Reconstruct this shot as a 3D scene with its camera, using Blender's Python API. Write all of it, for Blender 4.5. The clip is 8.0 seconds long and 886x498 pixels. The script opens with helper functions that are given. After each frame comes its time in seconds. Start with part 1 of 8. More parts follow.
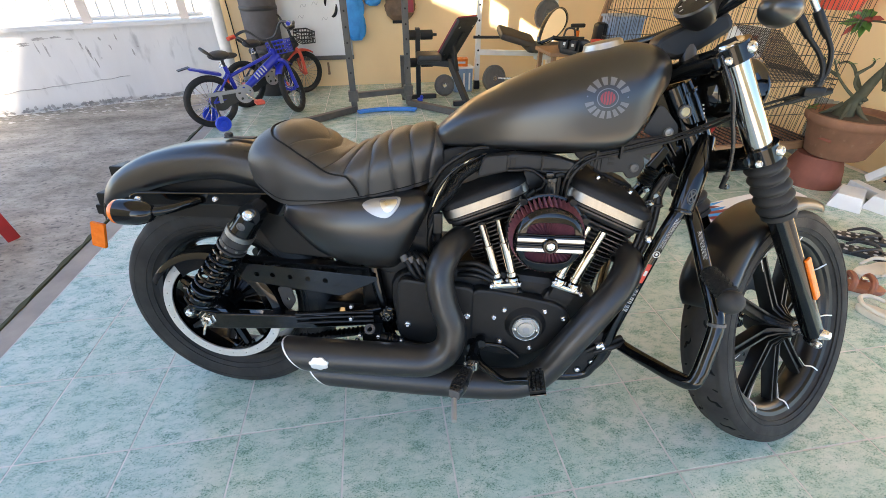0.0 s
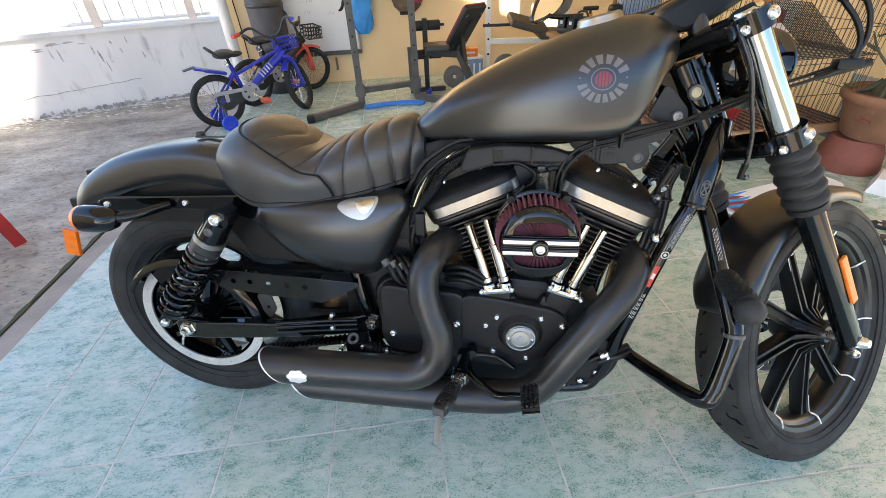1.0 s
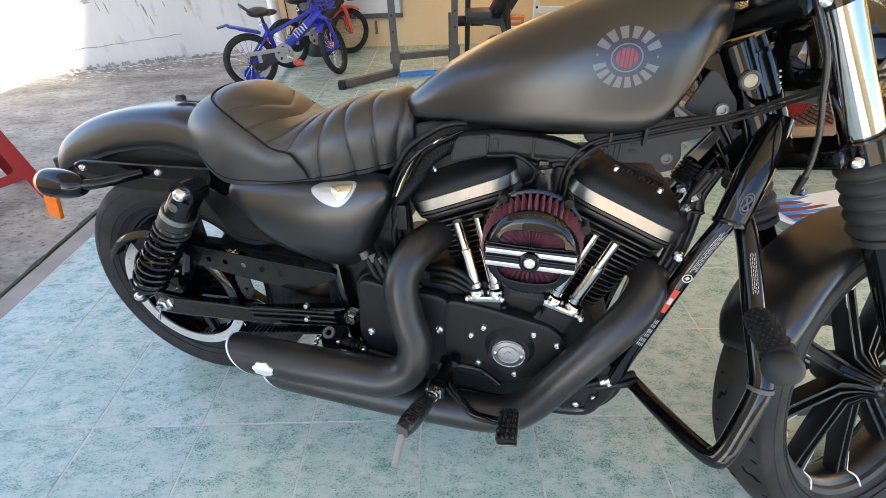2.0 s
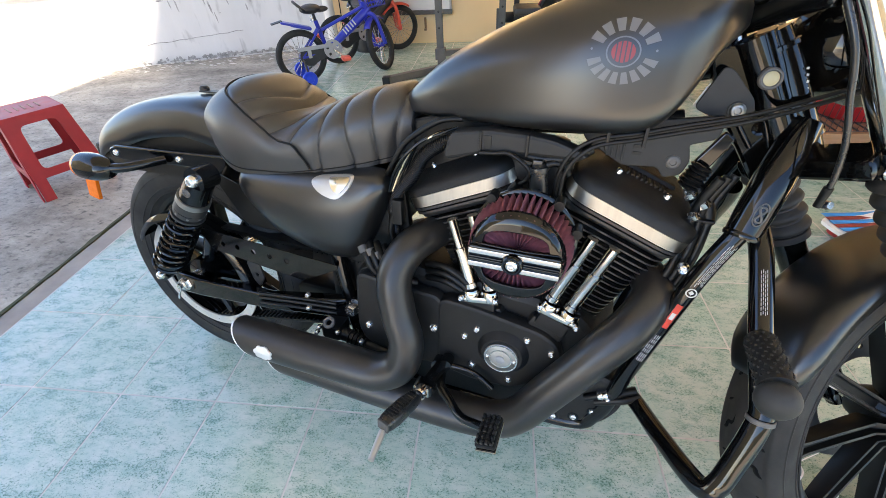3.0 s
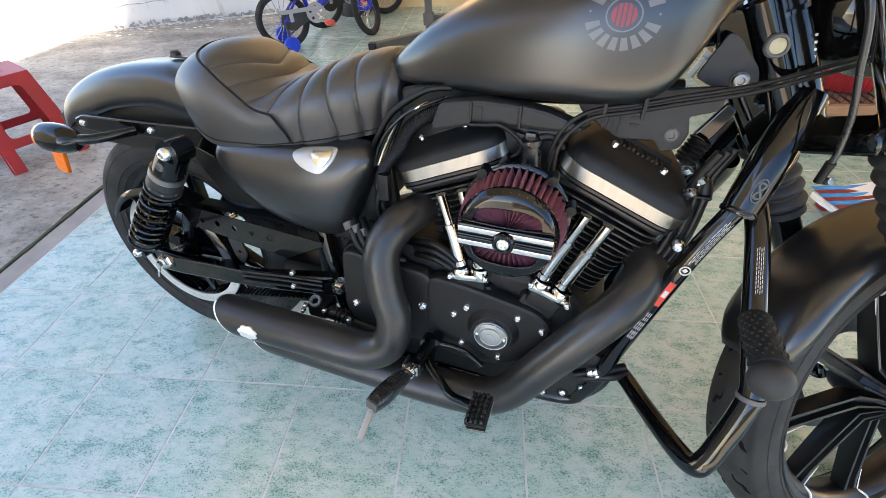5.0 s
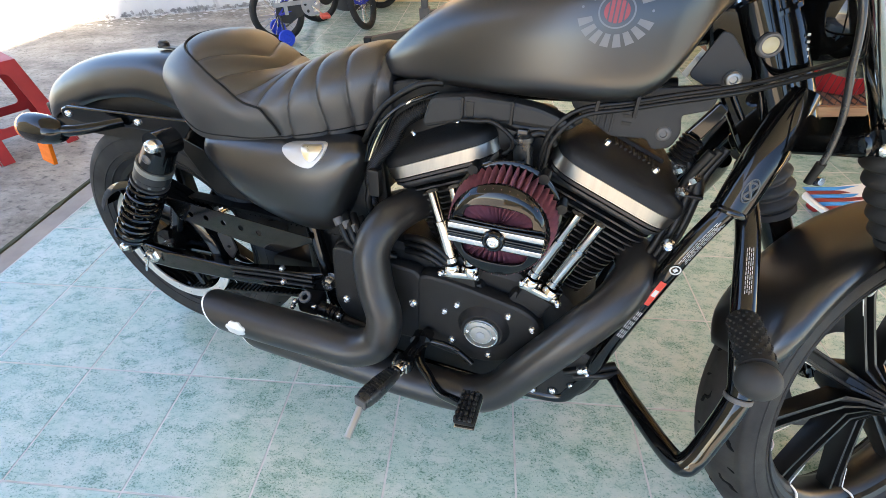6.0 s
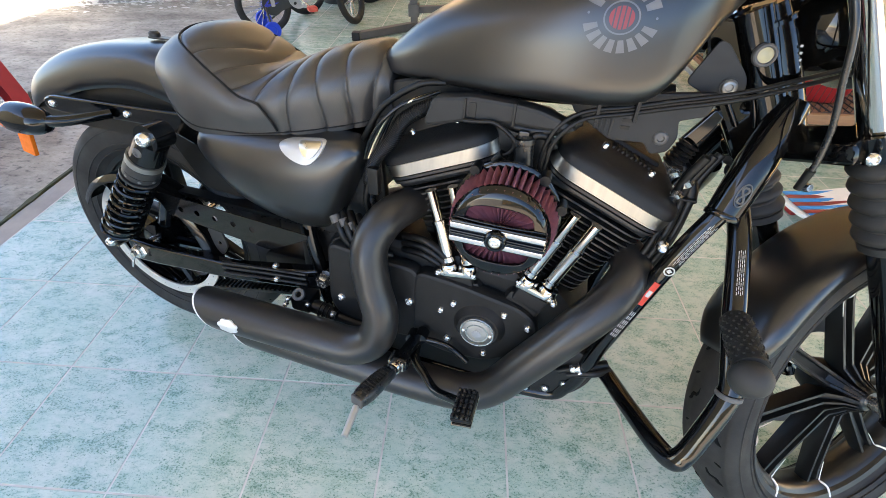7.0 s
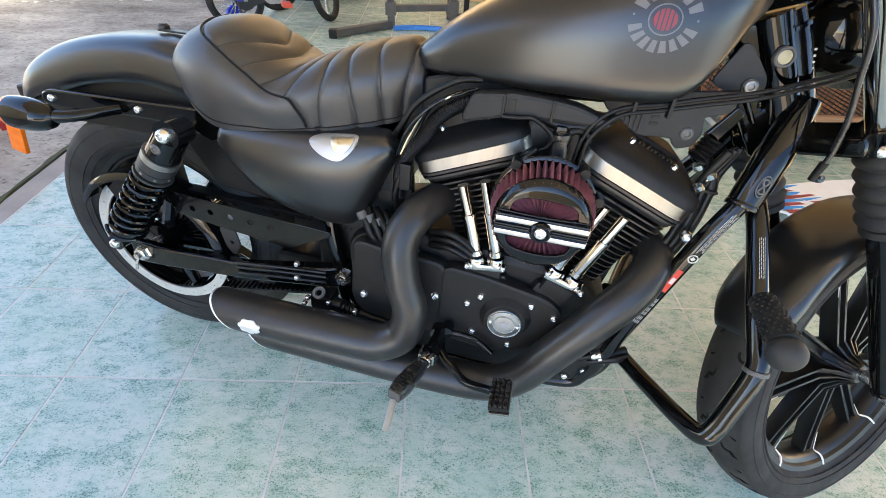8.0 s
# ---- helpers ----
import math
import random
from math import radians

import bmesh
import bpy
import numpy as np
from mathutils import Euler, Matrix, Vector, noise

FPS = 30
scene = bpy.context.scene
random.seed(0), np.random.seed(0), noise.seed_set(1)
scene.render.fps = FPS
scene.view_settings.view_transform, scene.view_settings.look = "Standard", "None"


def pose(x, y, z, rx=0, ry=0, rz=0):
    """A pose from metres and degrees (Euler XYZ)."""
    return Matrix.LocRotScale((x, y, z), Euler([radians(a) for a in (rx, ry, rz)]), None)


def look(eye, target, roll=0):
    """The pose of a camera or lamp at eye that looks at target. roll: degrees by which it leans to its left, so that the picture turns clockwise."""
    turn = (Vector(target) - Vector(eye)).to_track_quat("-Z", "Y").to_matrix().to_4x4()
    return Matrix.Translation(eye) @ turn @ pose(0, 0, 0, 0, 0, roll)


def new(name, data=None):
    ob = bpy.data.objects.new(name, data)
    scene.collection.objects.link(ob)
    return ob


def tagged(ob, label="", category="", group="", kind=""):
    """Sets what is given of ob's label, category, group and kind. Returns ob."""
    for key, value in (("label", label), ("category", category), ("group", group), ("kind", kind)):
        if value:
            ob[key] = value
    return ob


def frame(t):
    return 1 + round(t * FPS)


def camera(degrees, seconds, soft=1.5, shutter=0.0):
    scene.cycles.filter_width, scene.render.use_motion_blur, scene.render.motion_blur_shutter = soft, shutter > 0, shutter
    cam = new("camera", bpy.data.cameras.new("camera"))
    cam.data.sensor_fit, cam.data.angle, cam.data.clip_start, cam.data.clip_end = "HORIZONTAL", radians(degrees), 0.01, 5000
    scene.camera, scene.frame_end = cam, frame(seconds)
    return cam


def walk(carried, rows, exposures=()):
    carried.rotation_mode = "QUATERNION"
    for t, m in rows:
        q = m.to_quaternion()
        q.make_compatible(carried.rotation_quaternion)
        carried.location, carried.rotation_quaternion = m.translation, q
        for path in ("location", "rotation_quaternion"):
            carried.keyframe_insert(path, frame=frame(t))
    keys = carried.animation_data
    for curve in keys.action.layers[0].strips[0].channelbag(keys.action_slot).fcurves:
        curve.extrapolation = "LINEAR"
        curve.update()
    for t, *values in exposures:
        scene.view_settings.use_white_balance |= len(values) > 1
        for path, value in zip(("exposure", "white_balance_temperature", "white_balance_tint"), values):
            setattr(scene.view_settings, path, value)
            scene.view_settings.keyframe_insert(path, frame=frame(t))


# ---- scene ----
cam = camera(92.8, 8.0, 0.8)
PATH = [
    (0, (0.776, -0.806, 1.141), (1.032, 0.833, 0.024), -0.1),
    (0.5, (0.822, -0.778, 1.129), (1.035, 0.863, 0.007), -1.7),
    (1, (0.869, -0.734, 1.107), (1.028, 0.903, -0.032), -2.9),
    (1.5, (0.945, -0.65, 1.077), (1.041, 0.949, -0.122), -3.5),
    (2, (0.981, -0.619, 1.077), (0.965, 0.956, -0.156), -1.8),
    (2.2, (1.024, -0.608, 1.070), (0.861, 0.966, -0.154), -2.3),
    (3.3, (1.080, -0.601, 1.065), (0.847, 0.946, -0.181), -3.5),
    (3.5, (1.079, -0.597, 1.064), (0.858, 0.943, -0.193), -3.5),
    (4, (1.076, -0.589, 1.057), (0.86, 0.929, -0.227), -3.1),
    (4.5, (1.073, -0.583, 1.054), (0.879, 0.916, -0.257), -2.8),
    (5, (1.077, -0.578, 1.055), (0.899, 0.9, -0.28), -2.6),
    (5.2, (1.081, -0.576, 1.053), (0.901, 0.898, -0.286), -2.5),
    (6.3, (1.084, -0.570, 1.051), (0.950, 0.894, -0.306), -0.7),
    (6.5, (1.083, -0.568, 1.052), (0.966, 0.891, -0.311), -0.3),
    (7, (1.057, -0.575, 1.056), (0.984, 0.892, -0.301), 1.3),
    (7.5, (1.0, -0.581, 1.052), (1.002, 0.888, -0.305), 3.0),
    (8, (0.94, -0.596, 1.054), (1.021, 0.875, -0.299), 4.2),
]
walk(cam, [(t, look(eye, target, roll)) for t, eye, target, roll in PATH],
     [(0.0, 3.03, 7000, 13), (1.5, 3.12, 7000, 13), (3.5, 3.23, 7000, 13), (8.0, 3.31, 7000, 13)])

# ---------------------------------------------------------------- light
world = bpy.data.worlds.new("sky")
scene.world = world
world.use_nodes = True
wn = world.node_tree.nodes
sky = wn.new("ShaderNodeTexSky")
sky.sky_type = "NISHITA"
sky.sun_disc = False
sky.sun_elevation = radians(24)
sky.sun_rotation = radians(233)
sky.altitude = 1200
sky.air_density, sky.dust_density, sky.ozone_density = 1.0, 0.9, 3.0
wn["Background"].inputs["Strength"].default_value = 0.085
world.node_tree.links.new(sky.outputs["Color"], wn["Background"].inputs["Color"])
sun = new("sun", bpy.data.lights.new("sun", "SUN"))
sun.data.energy, sun.data.angle, sun.data.color = 5.0, radians(0.6), (1.0, 0.90, 0.75)
sun.matrix_world = look((-8.0, -6.0, 4.45), (0, 0, 0))


# ---------------------------------------------------------------- materials
def material(name, color, rough=0.5, metal=0.0, color2=None, scale=20.0, bump=0.0, bump_scale=200.0, spread=0.5,
             coat=0.0, spec=0.5, rough2=None, stretch=(1, 1, 1), contrast=0.2, piece=0.0, fine=None, grain=0.6):
    """Principled surface: two colours mixed by broad noise, fine grain, relief by fine noise, per-piece shade."""
    m = bpy.data.materials.new(name)
    m.use_nodes = True
    nodes, links = m.node_tree.nodes, m.node_tree.links
    b = nodes["Principled BSDF"]
    b.inputs["Roughness"].default_value = rough
    b.inputs["Metallic"].default_value = metal
    b.inputs["Coat Weight"].default_value = coat
    b.inputs["Coat Roughness"].default_value = 0.05
    b.inputs["Specular IOR Level"].default_value = spec
    co = nodes.new("ShaderNodeTexCoord")
    mp = nodes.new("ShaderNodeMapping")
    mp.inputs["Scale"].default_value = stretch
    links.new(co.outputs["Object"], mp.inputs["Vector"])
    vec = mp.outputs["Vector"]
    if piece:
        info = nodes.new("ShaderNodeObjectInfo")
        off = nodes.new("ShaderNodeVectorMath")
        off.operation = "MULTIPLY_ADD"
        off.inputs[1].default_value = (37.0, 53.0, 11.0)
        links.new(info.outputs["Random"], off.inputs[0])
        links.new(vec, off.inputs[2])
        vec = off.outputs["Vector"]
    n1 = nodes.new("ShaderNodeTexNoise")
    n1.inputs["Scale"].default_value, n1.inputs["Detail"].default_value, n1.inputs["Roughness"].default_value = scale, 9.0, grain
    links.new(vec, n1.inputs["Vector"])
    ramp = nodes.new("ShaderNodeValToRGB")
    ramp.color_ramp.elements[0].position, ramp.color_ramp.elements[1].position = 0.5 - contrast, 0.5 + contrast
    c2 = color2 or tuple(c * (1 - 0.25 * spread) for c in color)
    ramp.color_ramp.elements[0].color, ramp.color_ramp.elements[1].color = (*c2, 1), (*color, 1)
    links.new(n1.outputs["Fac"], ramp.inputs["Fac"])
    out = ramp.outputs["Color"]
    if fine:
        n3 = nodes.new("ShaderNodeTexNoise")
        n3.inputs["Scale"].default_value, n3.inputs["Detail"].default_value = fine[0], 4.0
        links.new(vec, n3.inputs["Vector"])
        r3 = nodes.new("ShaderNodeValToRGB")
        r3.color_ramp.elements[0].position, r3.color_ramp.elements[1].position = fine[1], fine[2]
        links.new(n3.outputs["Fac"], r3.inputs["Fac"])
        mix = nodes.new("ShaderNodeMixRGB")
        mix.inputs["Color2"].default_value = (*fine[3], 1)
        links.new(r3.outputs["Color"], mix.inputs["Fac"])
        links.new(out, mix.inputs["Color1"])
        out = mix.outputs["Color"]
    if piece:
        hsv = nodes.new("ShaderNodeHueSaturation")
        mr = nodes.new("ShaderNodeMapRange")
        mr.inputs["To Min"].default_value, mr.inputs["To Max"].default_value = 1 - piece, 1 + piece
        links.new(info.outputs["Random"], mr.inputs["Value"])
        links.new(mr.outputs["Result"], hsv.inputs["Value"])
        links.new(out, hsv.inputs["Color"])
        out = hsv.outputs["Color"]
    links.new(out, b.inputs["Base Color"])
    if rough2 is not None:
        rr = nodes.new("ShaderNodeMapRange")
        rr.inputs["From Min"].default_value, rr.inputs["From Max"].default_value = 0.3, 0.7
        rr.inputs["To Min"].default_value, rr.inputs["To Max"].default_value = rough, rough2
        links.new(n1.outputs["Fac"], rr.inputs["Value"])
        links.new(rr.outputs["Result"], b.inputs["Roughness"])
    if bump:
        n2 = nodes.new("ShaderNodeTexNoise")
        n2.inputs["Scale"].default_value, n2.inputs["Detail"].default_value = bump_scale, 5.0
        links.new(vec, n2.inputs["Vector"])
        bp = nodes.new("ShaderNodeBump")
        bp.inputs["Strength"].default_value, bp.inputs["Distance"].default_value = bump, 0.002
        links.new(n2.outputs["Fac"], bp.inputs["Height"])
        links.new(bp.outputs["Normal"], b.inputs["Normal"])
    return m


SATIN = material("satin_black_paint", (0.009, 0.009, 0.009), 0.27, 0.0, (0.008, 0.008, 0.008), 9, 0.02, 900, spec=0.75, rough2=0.31)
GLOSS = material("gloss_black", (0.003, 0.003, 0.003), 0.04, 0.0, scale=15, spec=0.45, rough2=0.07)
MATTE = material("matte_black_ceramic", (0.016, 0.0152, 0.0145), 0.31, 0.0, (0.021, 0.0198, 0.019), 30, 0.04, 700, rough2=0.36, spec=0.5)
WRINKLE = material("wrinkle_black", (0.005, 0.005, 0.005), 0.5, 0.0, (0.007, 0.007, 0.007), 40, 0.25, 1500, rough2=0.6, spec=0.4)
PLASTIC = material("black_plastic", (0.005, 0.005, 0.005), 0.34, spec=0.3, scale=40, bump=0.05, bump_scale=800, rough2=0.46)
CABLE = material("black_rubber_hose", (0.0045, 0.0045, 0.0045), 0.34, spec=0.3, scale=50, rough2=0.46)
RUBBER = material("tyre_rubber", (0.019, 0.0188, 0.0185), 0.6, 0.0, (0.034, 0.033, 0.031), 14, 0.12, 500, rough2=0.8, spec=0.25)
KNOB = material("shiny_black_rubber", (0.012, 0.012, 0.012), 0.22, scale=60, spec=0.6, rough2=0.36)
KNURL = material("studded_rubber", (0.010, 0.010, 0.010), 0.55, scale=60, bump=0.2, bump_scale=500, rough2=0.65, spec=0.3)
BOOT = material("rubber_boot", (0.014, 0.014, 0.014), 0.6, scale=30, bump=0.1, bump_scale=400, rough2=0.7)
LEATHER = material("black_leather", (0.028, 0.026, 0.025), 0.38, 0.0, (0.022, 0.021, 0.020), 12, 0.18, 700, rough2=0.44, spec=0.85)
PIPING = material("black_piping", (0.006, 0.006, 0.006), 0.55, scale=50, spec=0.2)
CHROME = material("chrome", (0.58, 0.54, 0.48), 0.05, 1.0, (0.52, 0.485, 0.43), 20, rough2=0.10)
STEEL = material("bolt_steel", (0.84, 0.83, 0.81), 0.20, 1.0, (0.68, 0.67, 0.65), 90, rough2=0.30)
SPOKE = material("black_wheel_paint", (0.006, 0.006, 0.006), 0.28, 0.0, (0.005, 0.005, 0.005), 20, rough2=0.42, spec=0.38)
BRUSHED = material("brushed_aluminium", (0.47, 0.435, 0.385), 0.30, 1.0, (0.34, 0.325, 0.30), 16, 0.05, 900, rough2=0.40, stretch=(5, 1, 0.5), contrast=0.22)
POLISHED = material("polished_aluminium", (0.66, 0.64, 0.61), 0.20, 1.0, (0.58, 0.56, 0.53), 25, rough2=0.28)
CAST = material("cast_aluminium", (0.33, 0.33, 0.32), 0.4, 1.0, (0.25, 0.25, 0.24), 60, 0.15, 500, rough2=0.55)
FILTER = material("red_filter_cloth", (0.25, 0.085, 0.108), 0.6, 0.0, (0.15, 0.048, 0.065), 60, 0.3, 900)
DULL = material("dull_grey_black_plastic", (0.0095, 0.009, 0.0085), 0.55, 0.0, (0.0075, 0.0075, 0.007), 40, 0.08, 900, rough2=0.65)
WHITEMETAL = material("pale_satin_metal", (0.86, 0.85, 0.84), 0.42, 0.7, (0.78, 0.77, 0.76), 40, rough2=0.5)
GOLD = material("pale_gold_metal", (0.72, 0.64, 0.47), 0.25, 1.0, (0.66, 0.58, 0.42), 40, rough2=0.35)
AMBER = material("amber_plastic", (0.85, 0.20, 0.02), 0.18, 0.0, (0.70, 0.14, 0.01), 60, 0.3, 350)
REDPLASTIC = material("red_plastic", (0.40, 0.018, 0.022), 0.40, 0.0, (0.31, 0.013, 0.018), 12, 0.05, 300, rough2=0.5)
EMBLEM_GREY = material("grey_decal", (0.125, 0.125, 0.13), 0.4, scale=50)
EMBLEM_RED = material("red_decal", (0.24, 0.025, 0.025), 0.4, scale=50)
DECAL_WHITE = material("white_decal", (0.58, 0.57, 0.55), 0.45, scale=60)
DECAL_RED = material("red_label", (0.6, 0.05, 0.03), 0.45, scale=60)


def tile_material():
    """Glazed tile: pale grey-green glaze with green clouds, streaks and fine dark specks, offset on each tile."""
    m = bpy.data.materials.new("green_ceramic_tile")
    m.use_nodes = True
    nodes, links = m.node_tree.nodes, m.node_tree.links
    b = nodes["Principled BSDF"]
    b.inputs["Specular IOR Level"].default_value = 0.92
    co, info = nodes.new("ShaderNodeTexCoord"), nodes.new("ShaderNodeObjectInfo")
    off = nodes.new("ShaderNodeVectorMath")
    off.operation = "MULTIPLY_ADD"
    off.inputs[1].default_value = (37.0, 53.0, 11.0)
    links.new(info.outputs["Random"], off.inputs[0])
    links.new(co.outputs["Object"], off.inputs[2])

    def grain(scale, detail, rough, stretch):
        mp = nodes.new("ShaderNodeMapping")
        mp.inputs["Scale"].default_value = stretch
        links.new(off.outputs["Vector"], mp.inputs["Vector"])
        n = nodes.new("ShaderNodeTexNoise")
        n.inputs["Scale"].default_value, n.inputs["Detail"].default_value, n.inputs["Roughness"].default_value = scale, detail, rough
        links.new(mp.outputs["Vector"], n.inputs["Vector"])
        return n.outputs["Fac"]

    def ramp(fac, p0, p1):
        rr = nodes.new("ShaderNodeMapRange")
        rr.interpolation_type = "SMOOTHSTEP"
        rr.inputs["From Min"].default_value, rr.inputs["From Max"].default_value = p0, p1
        links.new(fac, rr.inputs["Value"])
        return rr.outputs["Result"]

    def mix(fac, a, col):
        mx = nodes.new("ShaderNodeMixRGB")
        links.new(fac, mx.inputs["Fac"])
        if isinstance(a, tuple):
            mx.inputs["Color1"].default_value = (*a, 1)
        else:
            links.new(a, mx.inputs["Color1"])
        mx.inputs["Color2"].default_value = (*col, 1)
        return mx.outputs["Color"]

    cloud, patch = grain(6.5, 6, 0.7, (1, 1.4, 1)), grain(19, 8, 0.72, (0.7, 1.15, 1))
    streak, speck = grain(60, 9, 0.80, (0.55, 1.2, 1)), grain(240, 5, 0.7, (0.75, 1.1, 1))
    out = mix(ramp(cloud, 0.36, 0.62), (0.535, 0.60, 0.53), (0.42, 0.54, 0.465))
    out = mix(ramp(patch, 0.43, 0.72), out, (0.29, 0.445, 0.37))
    out = mix(ramp(streak, 0.49, 0.70), out, (0.205, 0.35, 0.285))
    out = mix(ramp(streak, 0.46, 0.32), out, (0.56, 0.615, 0.545))
    # specks gather where the patches are green
    gather = nodes.new("ShaderNodeMath")
    gather.operation = "MULTIPLY_ADD"
    gather.inputs[1].default_value = 0.55
    links.new(patch, gather.inputs[0])
    links.new(speck, gather.inputs[2])
    out = mix(ramp(gather.outputs["Value"], 0.80, 0.95), out, (0.12, 0.225, 0.17))
    hsv = nodes.new("ShaderNodeHueSaturation")
    mr = nodes.new("ShaderNodeMapRange")
    mr.inputs["To Min"].default_value, mr.inputs["To Max"].default_value = 0.965, 1.03
    links.new(info.outputs["Random"], mr.inputs["Value"])
    links.new(mr.outputs["Result"], hsv.inputs["Value"])
    links.new(out, hsv.inputs["Color"])
    links.new(hsv.outputs["Color"], b.inputs["Base Color"])
    rg = nodes.new("ShaderNodeMapRange")
    rg.inputs["From Min"].default_value, rg.inputs["From Max"].default_value = 0.3, 0.7
    rg.inputs["To Min"].default_value, rg.inputs["To Max"].default_value = 0.10, 0.21
    links.new(streak, rg.inputs["Value"])
    links.new(rg.outputs["Result"], b.inputs["Roughness"])
    bp = nodes.new("ShaderNodeBump")
    bp.inputs["Strength"].default_value, bp.inputs["Distance"].default_value = 0.10, 0.002
    links.new(streak, bp.inputs["Height"])
    links.new(bp.outputs["Normal"], b.inputs["Normal"])
    return m


TILE = tile_material()
GROUT = material("pale_grout", (0.66, 0.64, 0.61), 0.8, 0.0, (0.40, 0.38, 0.35), 8, 0.2, 300)
CONCRETE = material("stained_concrete", (0.45, 0.41, 0.345), 0.75, 0.0, (0.15, 0.135, 0.108), 1.5, 0.7, 70, stretch=(1, 1.6, 1), contrast=0.14, grain=0.8, rough2=0.5,
                    fine=(38, 0.54, 0.72, (0.10, 0.092, 0.078)))
BOUNCE_GROUND = material("pale_sand_bounce_ground", (0.64, 0.55, 0.42), 0.8, 0.0, (0.56, 0.47, 0.35), 2.0, 0.2, 60)
CONCRETE_EDGE = material("smooth_concrete_strip", (0.40, 0.37, 0.33), 0.8, 0.0, (0.27, 0.25, 0.23), 6, 0.3, 120)
DIRT = material("damp_joint_dirt", (0.06, 0.055, 0.04), 0.9, 0.0, (0.05, 0.07, 0.025), 7, 0.5, 60)
YELLOW = material("cream_yellow_paint", (0.90, 0.66, 0.37), 0.6, 0.0, (0.84, 0.60, 0.33), 1.5, 0.08, 150)
WHITEWALL = material("white_lime_paint", (0.74, 0.73, 0.72), 0.75, 0.0, (0.62, 0.61, 0.60), 2.2, 0.2, 60)
STAIN = material("black_mould_stain", (0.24, 0.235, 0.225), 0.9, 0.0, (0.58, 0.57, 0.555), 26, 0.2, 90)
YARDWALL = material("streaked_lime_wall", (0.76, 0.75, 0.74), 0.8, 0.0, (0.66, 0.65, 0.64), 2.5, 0.3, 50, stretch=(1.5, 1.5, 0.45), contrast=0.25, fine=(6.5, 0.60, 0.80, (0.36, 0.35, 0.34)))
CEILING = material("cream_ceiling_boards", (0.84, 0.76, 0.62), 0.7, 0.0, (0.78, 0.69, 0.55), 1.2, 0.1, 90)
WHITEPAINT = material("white_enamel", (0.80, 0.78, 0.74), 0.4, 0.0, (0.70, 0.68, 0.63), 10, 0.05, 200)
PINKPOST = material("weathered_pink_paint", (0.80, 0.70, 0.62), 0.7, 0.0, (0.72, 0.60, 0.52), 8, 0.2, 90)
GREYSTEEL = material("grey_hammered_steel", (0.115, 0.11, 0.105), 0.5, 0.3, (0.08, 0.076, 0.072), 12, 0.1, 200, rough2=0.6)
BLACKSTEEL = material("black_steel_paint", (0.022, 0.022, 0.023), 0.4, scale=20, rough2=0.5)
IRON = material("cast_iron_plate", (0.16, 0.16, 0.16), 0.55, 0.2, (0.12, 0.12, 0.12), 30, 0.2, 200)
VINYL = material("black_vinyl", (0.025, 0.025, 0.026), 0.45, scale=15, bump=0.1, bump_scale=500, rough2=0.55)
BROWNVINYL = material("worn_brown_vinyl", (0.07, 0.06, 0.05), 0.55, 0.0, (0.045, 0.04, 0.035), 10, 0.15, 300)
REDVINYL = material("dark_red_vinyl", (0.28, 0.03, 0.05), 0.5, scale=15)
BLUEPAINT = material("royal_blue_paint", (0.010, 0.026, 0.42), 0.32, 0.0, (0.008, 0.02, 0.32), 20, coat=0.15)
BLUEPLASTIC = material("blue_plastic", (0.010, 0.06, 0.62), 0.4, 0.0, (0.008, 0.045, 0.5), 25)
LIGHTBLUE = material("light_blue_cloth", (0.03, 0.30, 0.70), 0.55, 0.0, (0.02, 0.20, 0.55), 14, 0.5, 60)
REDPAINT = material("coral_red_paint", (0.72, 0.10, 0.06), 0.35, 0.0, (0.6, 0.07, 0.04), 20)
GREYPAINT = material("grey_metal_paint", (0.36, 0.36, 0.37), 0.4, 0.2, scale=20)
TERRACOTTA = material("terracotta", (0.27, 0.125, 0.072), 0.8, 0.0, (0.17, 0.082, 0.046), 7, 0.25, 90, fine=(30, 0.62, 0.85, (0.32, 0.20, 0.13)))
TERRARED = material("red_terracotta", (0.25, 0.078, 0.05), 0.75, 0.0, (0.18, 0.055, 0.034), 9, 0.2, 90)
SOIL = material("potting_soil", (0.07, 0.05, 0.035), 0.95, scale=40, bump=0.6, bump_scale=60)
BARK = material("succulent_bark", (0.085, 0.088, 0.055), 0.75, 0.0, (0.042, 0.045, 0.026), 14, 0.5, 80)
LEAF = material("leaf_green", (0.085, 0.20, 0.04), 0.45, 0.0, (0.055, 0.13, 0.028), 20)
LEAFRED = material("leaf_red_tip", (0.35, 0.06, 0.05), 0.5, scale=20)
WOOD = material("worn_wood", (0.30, 0.17, 0.09), 0.6, 0.0, (0.22, 0.12, 0.06), 10, 0.2, 120, stretch=(1, 8, 8))
WHITEPLASTIC = material("white_plastic", (0.78, 0.78, 0.77), 0.4, 0.0, (0.70, 0.70, 0.69), 12)
BLUEBIN = material("clear_blue_plastic", (0.22, 0.33, 0.48), 0.3, 0.0, (0.12, 0.2, 0.33), 9)
WHITEBOARD = material("whiteboard", (0.80, 0.80, 0.79), 0.3, 0.0, (0.74, 0.74, 0.73), 3)
BAG = material("worn_grey_canvas", (0.085, 0.08, 0.085), 0.7, 0.0, (0.055, 0.052, 0.055), 9, 0.3, 120)
TAN = material("tan_fabric", (0.16, 0.10, 0.065), 0.8, 0.0, (0.11, 0.07, 0.045), 20, 0.3, 200)
CREAM = material("cream_foam", (0.66, 0.60, 0.50), 0.7, 0.0, (0.56, 0.50, 0.41), 20, 0.1, 200)
